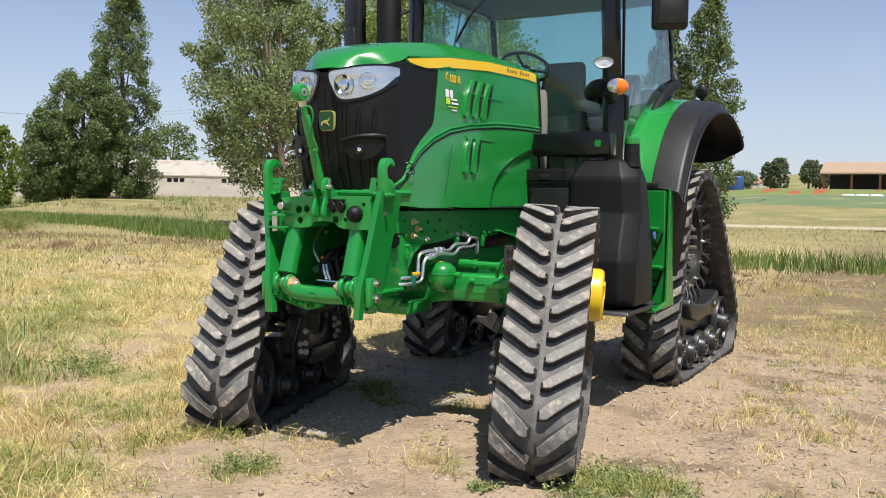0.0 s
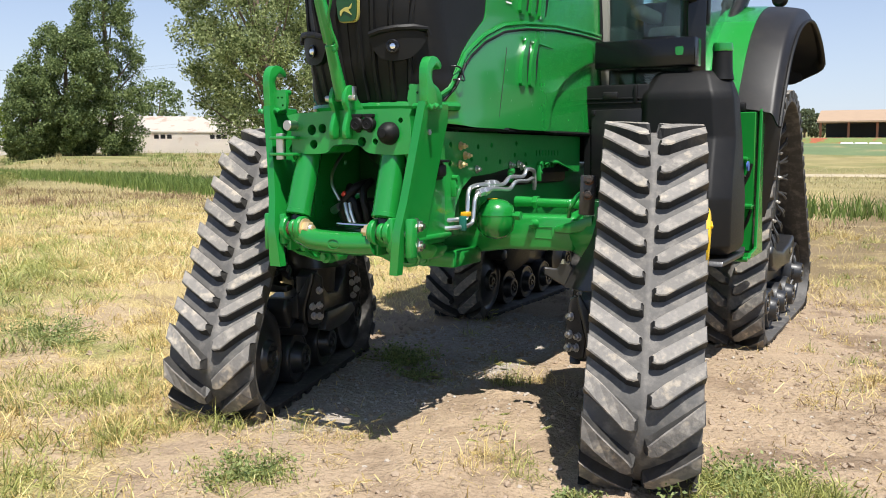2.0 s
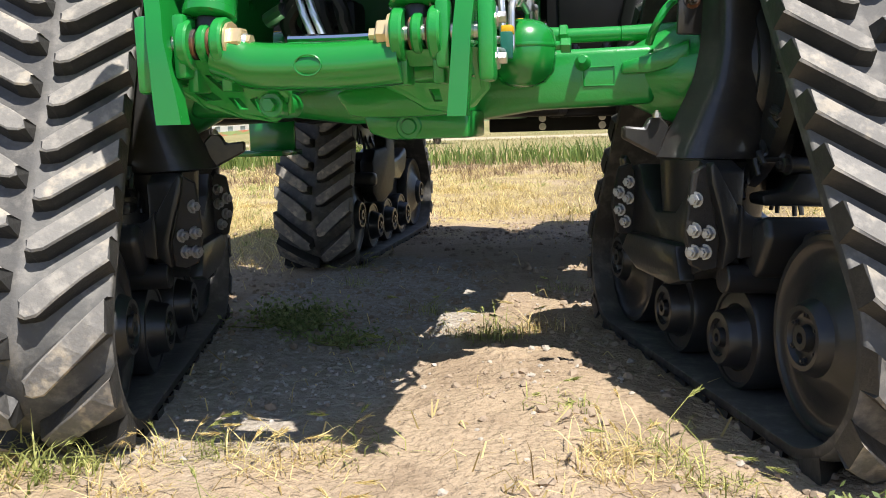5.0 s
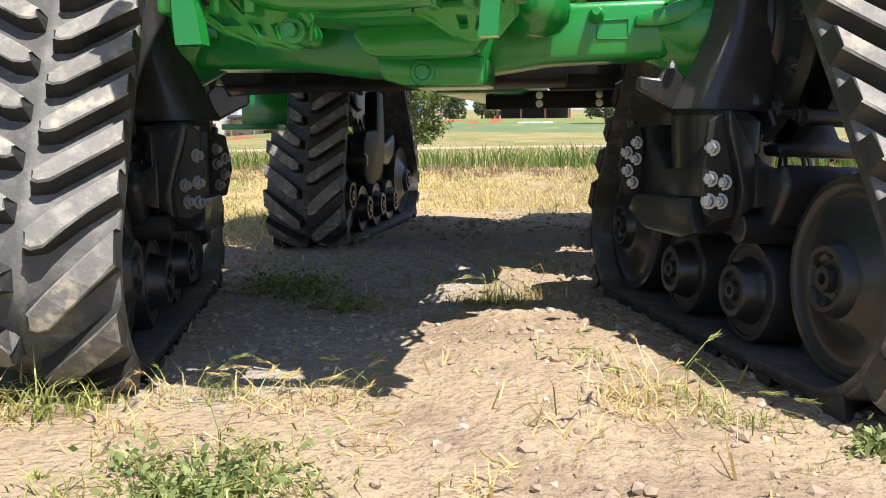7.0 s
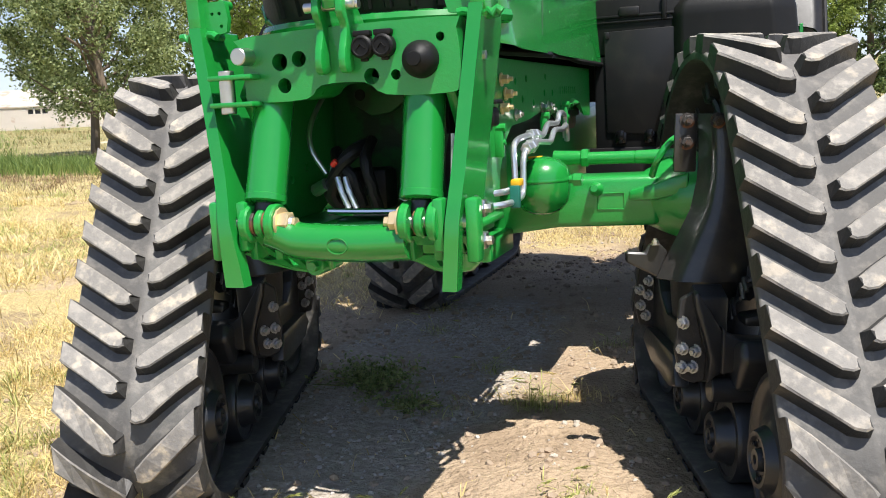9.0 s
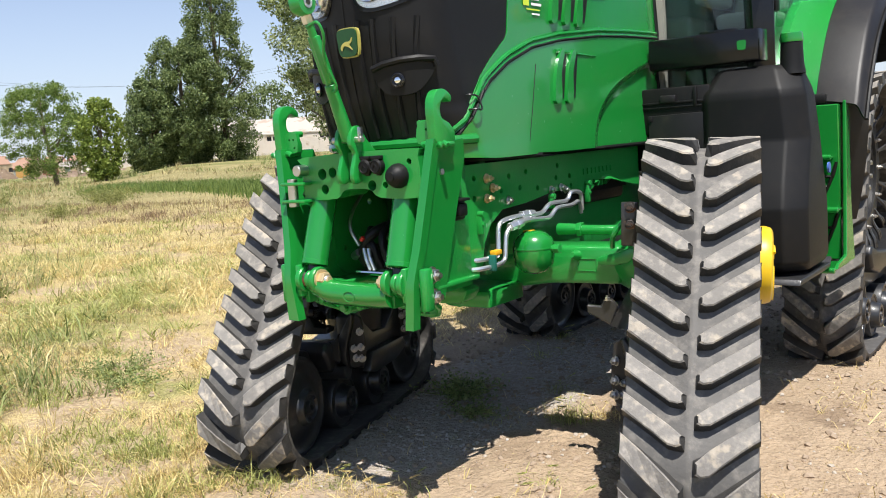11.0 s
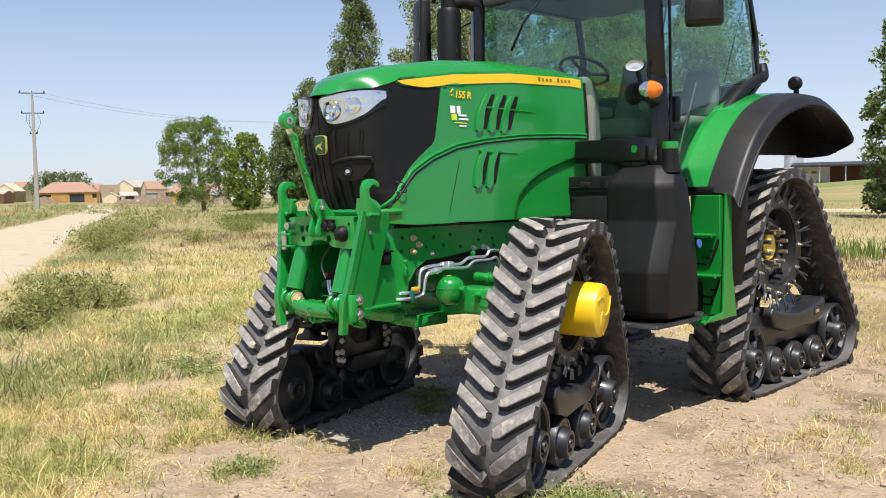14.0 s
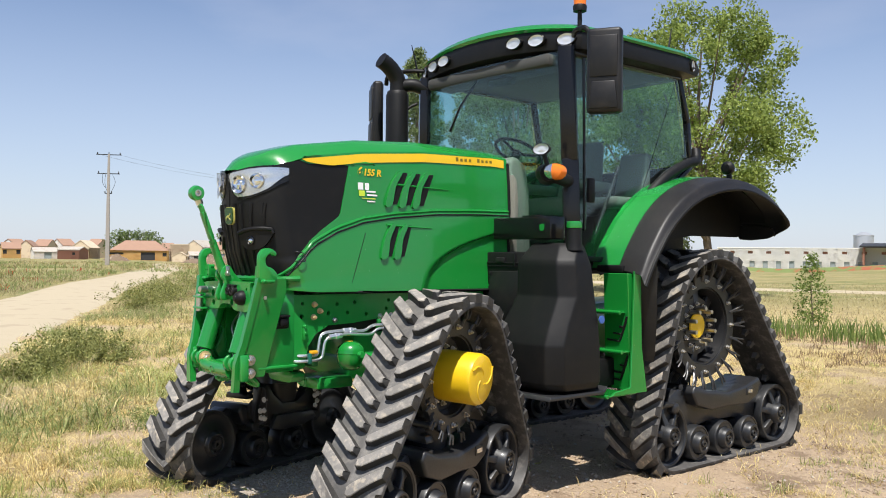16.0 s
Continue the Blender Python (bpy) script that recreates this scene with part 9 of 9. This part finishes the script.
x, y = scatter(210000, -11, 9, -4.8, 13, lambda a, b: meadow(a, b) * seen_from_walk(a, b))
n = len(x)
blades("dry_grass", x, y, 0.05 + 0.15 * RNG.random(n) ** 2, 0.003 + 0.005 * RNG.random(n), 1.15 + 0.6 * RNG.random(n), M_STRAW, "trampled straw-coloured dry grass")
x, y = scatter(110000, -13, 10, -5.5, 15, lambda a, b: meadow(a, b) * seen_from_walk(a, b) * (0.08 + 0.92 * lush(a, b)))
n = len(x)
blades("green_grass", x, y, 0.04 + 0.14 * RNG.random(n) ** 1.5, 0.005 + 0.006 * RNG.random(n), 1.0 + 0.8 * RNG.random(n), M_FRESH, "patches of fresh green field grass")
x, y = scatter(80000, -60, 40, 12, 60, lambda a, b: 0.0 if on_road(a, b) < 2.3 else 0.9 * (0.4 + 0.6 * sstep(-0.3, 0.3, noise.noise((a * 0.2, b * 0.2, 3.0)))) * (1 if b > 15 or abs(a) > 12 else 0.5))
n = len(x)
blades("tall_dry_grass", x, y, 0.1 + 0.2 * RNG.random(n) ** 1.5, 0.012 + 0.02 * RNG.random(n), 0.8 + 0.6 * RNG.random(n), M_BLOND, "tall blond field grass")
x, y = scatter(60000, -60, -11, -6, 16, lambda a, b: 0.0 if on_road(a, b) < 2.3 else 0.8 * (0.4 + 0.6 * sstep(-0.3, 0.3, noise.noise((a * 0.25, b * 0.25, 8.0)))))
n = len(x)
blades("roadside_grass", x, y, 0.08 + 0.25 * RNG.random(n) ** 1.6, 0.01 + 0.016 * RNG.random(n), 0.7 + 0.6 * RNG.random(n), M_DRY, "straw-coloured grass beside the road")
x, y = scatter(60000, -60, -8, -6, 16, lambda a, b: 0.0 if on_road(a, b) < 2.2 else sstep(0.1, 0.4, noise.noise((a * 0.22, b * 0.22, 18.0))))
n = len(x)
blades("roadside_weeds", x, y, 0.08 + 0.2 * RNG.random(n) ** 1.5, 0.008 + 0.01 * RNG.random(n), 0.7 + 0.5 * RNG.random(n), M_FRESH, "green weeds beside the road")


def clumps(name, centres, per, spread, hmin, hmax, width, mat, label, lean=1.0):
    """Tufts: blades that spring from common feet and fall outward."""
    cx, cy = centres
    k = len(cx)
    i = np.repeat(np.arange(k), per)
    size = (0.5 + RNG.random(k))[i]
    n = len(i)
    a, r = RNG.random(n) * 2 * np.pi, np.abs(RNG.normal(0, spread, n)) * size
    h = (hmin + (hmax - hmin) * RNG.random(n) ** 1.4) * size
    blades(name, cx[i] + r * np.cos(a), cy[i] + r * np.sin(a), h, width * (0.6 + 0.8 * RNG.random(n)), lean * (0.6 + 0.8 * RNG.random(n)), mat, label)


patchy = lambda a, b, f, seed: sstep(-0.1, 0.35, noise.noise((a * f, b * f, seed)) + 0.4 * noise.noise((a * 3.1 * f, b * 3.1 * f, seed + 3)))
clumps("straw_tufts", scatter(5200, -12, 9, -5.5, 14, lambda a, b: meadow(a, b) * seen_from_walk(a, b) * patchy(a, b, 0.5, 51.0)), 34, 0.055, 0.07, 0.24, 0.006, M_STRAW, "tufts of dry straw-coloured grass", 1.25)
clumps("green_tufts", scatter(7000, -12, 9, -5.5, 14, lambda a, b: meadow(a, b) * seen_from_walk(a, b) * (0.06 + 0.94 * lush(a, b))), 30, 0.075, 0.05, 0.19, 0.0075, M_FRESH, "tufts of yellow-green grass among straw", 1.5)
clumps("verge_straw", scatter(3000, -10, 0.2, -5.0, 1.0, lambda a, b: min(0.8, 2 * meadow(a, b)) * patchy(a, b, 0.7, 101.0)), 30, 0.07, 0.06, 0.2, 0.006, M_STRAW, "bent straw-coloured tufts along the verge", 1.3)
clumps("verge_tufts", scatter(2400, -10, 0.4, -5.0, 0.5, lambda a, b: min(0.9, 3 * meadow(a, b)) * lush(a, b)), 32, 0.06, 0.06, 0.2, 0.006, M_FRESH, "yellow-green grass tufts at the patch edge", 1.4)
clumps("soil_tufts", scatter(800, 1.5, 8, -1.8, 9, lambda a, b: 0.8 * patchy(a, b, 0.7, 71.0)), 22, 0.04, 0.04, 0.13, 0.005, M_STRAW, "small dry tufts on bare soil", 1.4)
clumps("soil_sprouts", scatter(1200, 1.5, 8, -1.8, 9, lambda a, b: 0.8 * patchy(a, b, 0.7, 81.0)), 24, 0.06, 0.04, 0.12, 0.005, M_FRESH, "small green sprouts on bare soil", 0.9)

clumps("patch_grass", scatter(2600, -4.6, -0.5, -3.8, -0.5, lambda a, b: 0.8 * patchy(a, b, 1.3, 121.0) * (0.25 if a > -0.9 and b > -1.6 else 1.0)), 22, 0.05, 0.05, 0.15, 0.0055, M_FRESH, "short yellow-green tufts on pale soil", 1.1)
clumps("patch_straw", scatter(2600, -4.6, -0.5, -3.8, -0.5, lambda a, b: 0.6 * patchy(a, b, 1.1, 131.0) * (0.3 if a > -0.9 and b > -1.9 else 1.0)), 20, 0.06, 0.04, 0.14, 0.005, M_STRAW, "short straw tufts on pale soil", 1.45)
clumps("brown_mats", scatter(3600, -11, 9, -3, 15, lambda a, b: min(1.0, 2 * meadow(a, b)) * seen_from_walk(a, b) * patchy(a, b, 0.6, 141.0)), 26, 0.11, 0.03, 0.12, 0.005, M_BROWN, "mats of brown dead grass", 1.5)
clumps("brown_weeds", scatter(2600, -40, 12, 9.5, 16, lambda a, b: (0.0 if on_road(a, b) < 2.3 else 0.8) * patchy(a, b, 0.3, 151.0)), 30, 0.16, 0.06, 0.26, 0.01, M_BROWN, "brown dead weeds before the ditch", 0.9)
clumps("low_clump", (np.array((-0.22, -0.1, -0.34, -0.2, -0.05, -0.42, -0.3, -0.15, 0.02, -0.5)), np.array((-1.62, -1.56, -1.6, -1.74, -1.68, -1.7, -1.5, -1.82, -1.6, -1.62))), 46, 0.06, 0.03, 0.11, 0.005, M_FRESH, "low green grass clump on bare soil", 1.3)
clumps("foot_grass", (np.array((1.5, 1.58, 1.66, 1.72, 1.8, 1.88, 1.96, 1.62, 1.76, 1.9, 1.7, 2.02, 1.55, 1.84)), np.array((-0.92, -0.82, -0.7, -0.82, -0.68, -0.76, -0.64, -1.0, -0.94, -0.9, -0.6, -0.74, -0.74, -0.6))), 80, 0.06, 0.05, 0.15, 0.006, M_FRESH, "thick green grass before the track's foot", 1.3)

M_GOLD = leaf_material("golden_straw_blade", (0.5, 0.385, 0.15), (1.0, 0.88, 0.48), 0.45)
M_LIME_GRASS = leaf_material("yellow_green_blade", (0.22, 0.25, 0.06), (0.7, 0.69, 0.28), 0.4)
clumps("bent_straw", scatter(7600, -17, -3.4, -4.5, 11, lambda a, b: min(1.0, 1.6 * meadow(a, b)) * seen_from_walk(a, b) * patchy(a, b, 0.45, 161.0)), 24, 0.13, 0.12, 0.32, 0.012, M_GOLD, "long golden straw bent over by the wind", 1.75)
clumps("bent_grass", scatter(3400, -17, -3.4, -4.5, 11, lambda a, b: min(1.0, 1.6 * meadow(a, b)) * seen_from_walk(a, b) * (0.1 + 0.9 * lush(a, b))), 24, 0.12, 0.12, 0.3, 0.012, M_LIME_GRASS, "long yellow-green grass bent over by the wind", 1.6)


def far_verge(a, b):
    k = on_road(a, b)
    return (0.9 - 0.8 * sstep(3.0, 9.0, k)) * (0.3 + 0.7 * patchy(a, b, 0.25, 171.0)) if k > 2.25 and b < -2.2 - (a + 10.5) * 0.47 else 0.0


clumps("far_verge_grass", scatter(4200, -80, -12, -8, 30, far_verge), 20, 0.22, 0.2, 0.55, 0.022, M_VERGE, "green growth beyond the dirt track", 1.0)
clumps("far_verge_straw", scatter(3600, -80, -12, -8, 30, far_verge), 18, 0.22, 0.2, 0.5, 0.02, M_BLOND, "blond grass beyond the dirt track", 1.1)
clumps("scrub", scatter(2600, -150, -34, 12, 74, lambda a, b: (0.0 if on_road(a, b) < 2.6 else 0.9) * patchy(a, b, 0.09, 191.0)), 14, 0.45, 0.3, 0.75, 0.05, M_VERGE, "green scrub on waste ground before the village", 1.0)
clumps("dead_scrub", scatter(2600, -150, -34, 12, 74, lambda a, b: (0.0 if on_road(a, b) < 2.6 else 0.9) * patchy(a, b, 0.1, 201.0)), 14, 0.45, 0.3, 0.7, 0.045, M_DRY, "dry scrub on waste ground before the village", 1.0)
clumps("poppies", scatter(500, -80, -16, -8, 30, lambda a, b: far_verge(a, b) * patchy(a, b, 0.15, 181.0)), 5, 0.3, 0.4, 0.5, 0.05, leaf_material("poppy_petal", (0.4, 0.03, 0.015), (0.6, 0.08, 0.03), 0.3), "red poppies beyond the dirt track", 0.5)

# taller green growth between the weeds along the track
def along_verge(a, b):
    k = on_road(a, b)
    return (sstep(2.1, 2.5, k) - sstep(3.0, 5.8, k)) * (0.12 + 0.88 * patchy(a, b, 0.35, 111.0)) if k < 7.6 and b > -5 - 0.4 * a else 0.0


clumps("verge_growth", scatter(5600, -40, -3, -4, 16, along_verge), 30, 0.12, 0.12, 0.42, 0.012, M_VERGE, "tall green growth beside the dirt track", 1.2)
clumps("verge_seed_grass", scatter(4400, -40, -3, -4, 16, along_verge), 24, 0.1, 0.12, 0.42, 0.007, M_BLOND, "tall seeding grass beside the dirt track", 1.1)

# straw lying flat on the worn soil
x, y = scatter(100000, -3.5, 6.5, -4.2, 8, lambda a, b: 0.95 * (1 - 0.6 * soil_patch(a, b)) * sstep(-0.2, 0.3, noise.noise((a * 1.1, b * 1.1, 31.0)) + 0.6 * noise.noise((a * 3.3, b * 3.3, 41.0))) * (0.12 if -1.3 < a < 1.2 and -1.0 < b < 4.5 else 1.0))
n = len(x)
blades("straw_litter", x, y, 0.03 + 0.12 * RNG.random(n) ** 2, 0.004 + 0.004 * RNG.random(n), np.full(n, 1.35), M_STRAW, "dry straw lying flat on bare soil", "grass", 1.0)

# the ditch with reeds
ditch = smooth_path([(-44, 26, 0), (-30, 23, 0), (-20, 18.6, 0), (-9, 16.2, 0), (2, 16.4, 0), (9, 15.6, 0), (22, 15.4, 0)], 12)
n = 46000
i = RNG.integers(0, len(ditch) - 1, n)
t = RNG.random(n)
side = RNG.normal(0, 0.85, n)
px = np.array([lerp(ditch[a].x, ditch[a + 1].x, b) for a, b in zip(i, t)])
py = np.array([lerp(ditch[a].y, ditch[a + 1].y, b) for a, b in zip(i, t)]) + side
thin = (np.abs(px + 2.5) > 5.5) | (RNG.random(n) < 0.25)
px, py = px[thin], py[thin]
n = len(px)
blades("reeds", px, py, 0.25 + 0.4 * RNG.random(n), 0.018 + 0.02 * RNG.random(n), np.full(n, 0.45), M_REED, "band of green reeds along a ditch", "reeds")


def weed(x, y, height, spread, leaves, seed, mat, label):
    """A low leafy weed: thin stems with small leaves."""
    rng = np.random.default_rng(seed)
    top = tagged(empty("weed_bush", pose(x, y, ground_z(x, y) - 0.02)), label, "weed", kind="thing")
    bm = bmesh.new()
    cs, rs = [], []
    for k in range(26):
        a, q = rng.random() * 6.28, spread * (0.2 + 0.8 * rng.random())
        e = Vector((q * math.cos(a), q * math.sin(a), height * (0.4 + 0.6 * rng.random())))
        tube(bm, smooth_path([(0, 0, 0), e * 0.5 + Vector((0, 0, 0.08 * height)), e], 3), 0.006, 4, 0.002)
        for f in (0.45, 0.7, 1.0):
            cs.append((e.x * f, e.y * f, e.z * f))
            rs.append((0.13 if height > 0.2 else 0.24) * spread)
    tagged(part("stem", bm, M_WEED, top), kind="stuff")
    v, f = leaf_cloud(np.array(cs), np.array(rs), leaves * (3 if height < 0.2 else 1), 0.010 if height < 0.2 else (0.021 if height < 0.6 else 0.03), rng)
    v[:, 2] = np.maximum(v[:, 2], 0.01)
    me = bpy.data.meshes.new("leaves")
    me.from_pydata(v.tolist(), [], f.tolist())
    place("leaves", me, mat, top, "", False)


for k, (x, y, h, s) in enumerate(((-8.2, 0.1, 0.62, 0.6), (-9.0, 0.75, 0.7, 0.7), (-9.8, 1.4, 0.62, 0.6), (-7.5, -0.4, 0.4, 0.45), (-8.4, 1.1, 0.45, 0.5), (-21.2, 6.6, 0.95, 1.0), (-23.6, 8.0, 1.1, 1.0), (-26.0, 9.6, 0.9, 1.0), (-29.5, 11.0, 1.0, 1.2), (-34.0, 13.2, 1.0, 1.2), (-24.3, 11.4, 0.7, 0.9), (-28, 15.8, 0.9, 1.0), (-30.3, 16.8, 1.0, 1.3), (-33, 19, 0.9, 1.2), (-38, 16.5, 1.1, 1.4))):
    weed(x, y, h * 0.72, s * 1.15, 2200 if h < 0.9 else 1400, 60 + k, M_WEED, "grey-green leafy roadside weed")
# low clover-like mats
for k, (x, y, h, s, c) in enumerate(((1.75, -1.22, 0.10, 0.30, 1100), (2.15, -1.15, 0.09, 0.25, 800), (1.95, -1.55, 0.10, 0.28, 900), (-0.22, -1.62, 0.08, 0.2, 700), (-0.72, 0.42, 0.07, 0.24, 1300), (-0.4, 0.15, 0.05, 0.12, 300), (1.69, -0.68, 0.08, 0.24, 1000), (1.12, -1.2, 0.06, 0.09, 260), (2.6, -0.9, 0.07, 0.2, 400), (-3.5, -0.1, 0.1, 0.35, 900), (-3.1, -0.3, 0.09, 0.25, 600))):
    weed(x, y, h, s * 1.25, int(c * 0.6), 90 + k, M_CLOVER, "low green clover-like weed on bare soil")


def tuft(x, y, count, h, seed, mat, ears=3):
    """A loose tuft of wild barley: fine bent blades, dead ones lying about its foot, and a few feathery ears on stalks."""
    rng = np.random.default_rng(seed)
    bm = bmesh.new()

    def blade(b, d, length, rise, w):
        o = Vector((-d.y, d.x, 0)) * w
        pts = [b, b + d * length * 0.2 * (1 - rise) + Vector((0, 0, length * 0.45 * rise)), b + d * length * 0.5 + Vector((0, 0, length * 0.75 * rise)), b + d * length * (1.05 - 0.25 * rise) + Vector((0, 0, length * (0.85 * rise - 0.12 * (1 - rise))))]
        pts[3].z, pts[2].z = max(pts[3].z, b.z + 0.008), max(pts[2].z, b.z + 0.012)
        vs = [bm.verts.new(q) for q in (pts[0] - o, pts[0] + o, pts[1] + o, pts[1] - o, pts[2] + o * 0.7, pts[2] - o * 0.7, pts[3])]
        bm.faces.new(vs[:4])
        bm.faces.new((vs[3], vs[2], vs[4], vs[5]))
        bm.faces.new((vs[5], vs[4], vs[6]))
        return pts

    for k in range(int(count * 2.6)):
        a = rng.random() * 6.28
        b = Vector((x + rng.normal(0, 0.055), y + rng.normal(0, 0.055), 0))
        b.z = ground_z(b.x, b.y) - 0.004
        d = Vector((math.cos(a), math.sin(a), 0))
        flat = rng.random() < 0.55
        blade(b, d, h * (0.25 + 0.6 * rng.random()), (0.05 + 0.2 * rng.random()) if flat else 0.45 + 0.5 * rng.random(), 0.0008 + 0.0012 * rng.random())
    for k in range(ears):
        a = rng.random() * 6.28
        b = Vector((x + rng.normal(0, 0.06), y + rng.normal(0, 0.06), 0))
        b.z = ground_z(b.x, b.y)
        pts = blade(b, Vector((math.cos(a), math.sin(a), 0)), h * (0.7 + 0.4 * rng.random()), 0.7 + 0.25 * rng.random(), 0.0012)
        e, up = pts[2], (pts[3] - pts[2]).normalized()
        for q in range(26):
            c = e + up * 0.0018 * q
            w = Vector((rng.normal(), rng.normal(), rng.normal())).normalized()
            g = [bm.verts.new(p) for p in (c - w * 0.002, c + w * 0.002, c + up * 0.026 + w * 0.008)]
            bm.faces.new(g)
    me = bpy.data.meshes.new("barley_tuft")
    bm.to_mesh(me)
    bm.free()
    tagged(place("barley_tuft", me, mat, None, "", False), "loose tuft of wild barley on bare soil", "grass", kind="stuff", group="barley tufts")


for k, (x, y, c, h, m) in enumerate(((0.19, 0.22, 60, 0.2, 0), (0.33, 0.34, 50, 0.17, 1), (0.10, 0.28, 40, 0.16, 0), (0.64, -0.98, 46, 0.2, 1), (0.74, -0.94, 30, 0.18, 0), (0.6, -1.12, 26, 0.16, 1), (0.84, -1.08, 30, 0.16, 0), (-0.3, -0.98, 26, 0.13, 1), (-0.42, -1.0, 30, 0.14, 0), (-0.1, -1.03, 30, 0.13, 1), (-0.02, -0.98, 14, 0.12, 0), (-0.55, -1.05, 30, 0.12, 1), (-0.22, -1.12, 34, 0.1, 1), (0.36, 1.3, 30, 0.14, 0), (-0.2, 0.75, 30, 0.14, 0), (0.02, 0.3, 30, 0.12, 1), (-0.75, 1.5, 40, 0.14, 0), (-0.9, 2.0, 40, 0.12, 0), (2.0, 1.5, 60, 0.14, 1), (2.5, 0.8, 60, 0.16, 1), (2.4, 2.4, 60, 0.14, 1), (1.75, 0.7, 40, 0.12, 1), (-0.7, -1.15, 26, 0.14, 0), (0.3, -1.6, 20, 0.1, 1), (-1.0, -1.4, 40, 0.14, 1), (-0.5, -1.3, 30, 0.12, 1), (-0.15, -1.45, 24, 0.13, 0), (-1.6, -1.1, 70, 0.18, 0), (3.2, 1.6, 80, 0.2, 1), (3.0, 3.2, 80, 0.22, 0), (0.05, -1.35, 20, 0.1, 1), (0.5, -0.62, 25, 0.1, 0), (-0.25, 0.1, 20, 0.1, 0))):
    tuft(x, y, c, h * 0.95, 200 + k, M_STRAW if m else M_FRESH, 3)

# stones and clods pressed into the soil
M_STONE = material("field_stone", (0.42, 0.365, 0.3), 0.9, vary=0.5, scale=30, fine=120)
def stones(name, count, smin, smax, x0, x1, y0, y1, mat, label, keep):
    t = (1 + 5 ** 0.5) / 2
    ico = np.array([(-1, t, 0), (1, t, 0), (-1, -t, 0), (1, -t, 0), (0, -1, t), (0, 1, t), (0, -1, -t), (0, 1, -t), (t, 0, -1), (t, 0, 1), (-t, 0, -1), (-t, 0, 1)]) / 1.9
    tri = np.array([(0, 11, 5), (0, 5, 1), (0, 1, 7), (0, 7, 10), (0, 10, 11), (1, 5, 9), (5, 11, 4), (11, 10, 2), (10, 7, 6), (7, 1, 8), (3, 9, 4), (3, 4, 2), (3, 2, 6), (3, 6, 8), (3, 8, 9), (4, 9, 5), (2, 4, 11), (6, 2, 10), (8, 6, 7), (9, 8, 1)])
    x, y = scatter(count, x0, x1, y0, y1, keep)
    n = len(x)
    s = smin + (smax - smin) * RNG.random(n) ** 3.2
    z = np.array([ground_z(a, b) for a, b in zip(x, y)])
    v = ico[None] * (1 + 0.35 * RNG.normal(size=(n, 12, 3)) * 0.6) * s[:, None, None] * np.array((1, 1, 0.75))
    ang = RNG.random(n) * 6.28
    c, q = np.cos(ang)[:, None], np.sin(ang)[:, None]
    v = np.stack((v[..., 0] * c - v[..., 1] * q, v[..., 0] * q + v[..., 1] * c, v[..., 2]), 2)
    v = v + np.stack((x, y, z + s * 0.15), 1)[:, None]
    f = tri[None] + np.arange(n)[:, None, None] * 12
    me = bpy.data.meshes.new(name)
    me.from_pydata(v.reshape(-1, 3).tolist(), [], f.reshape(-1, 3).tolist())
    tagged(place(name, me, mat, None, "", False), label, "stones", kind="stuff")


stones("pebbles", 6000, 0.003, 0.016, -2.6, 4.2, -3.2, 5, M_STONE, "small pale stones in bare soil", lambda a, b: soil_patch(a, b) * (0.35 + 0.65 * sstep(-0.1, 0.3, noise.noise((a * 1.4, b * 1.4, 6.0)))))
M_CLOD = material("soil_clod", (0.35, 0.27, 0.195), 0.95, vary=0.4, scale=20, fine=90, spec=0.15)
stones("soil_clods", 32000, 0.0035, 0.023, -2.8, 4.6, -3.4, 5.5, M_CLOD, "crumbled soil clods", lambda a, b: (0.2 + 0.8 * soil_patch(a, b)) * (0.2 + 0.8 * sstep(-0.1, 0.25, noise.noise((a * 2.3, b * 2.3, 16.0)))))
stones("gravel", 9000, 0.0025, 0.013, -1.4, 1.0, -1.3, 2.6, material("grey_gravel", (0.45, 0.41, 0.365), 0.9, vary=0.6, scale=40, fine=160), "grey gravel trodden into the soil", lambda a, b: (1 - sstep(0.6, 1.3, ((a + 0.58) / 0.6) ** 2 + ((b - 0.7) / 1.7) ** 2)) * (0.3 + 0.7 * sstep(-0.2, 0.3, noise.noise((a * 1.9, b * 1.9, 26.0)))))
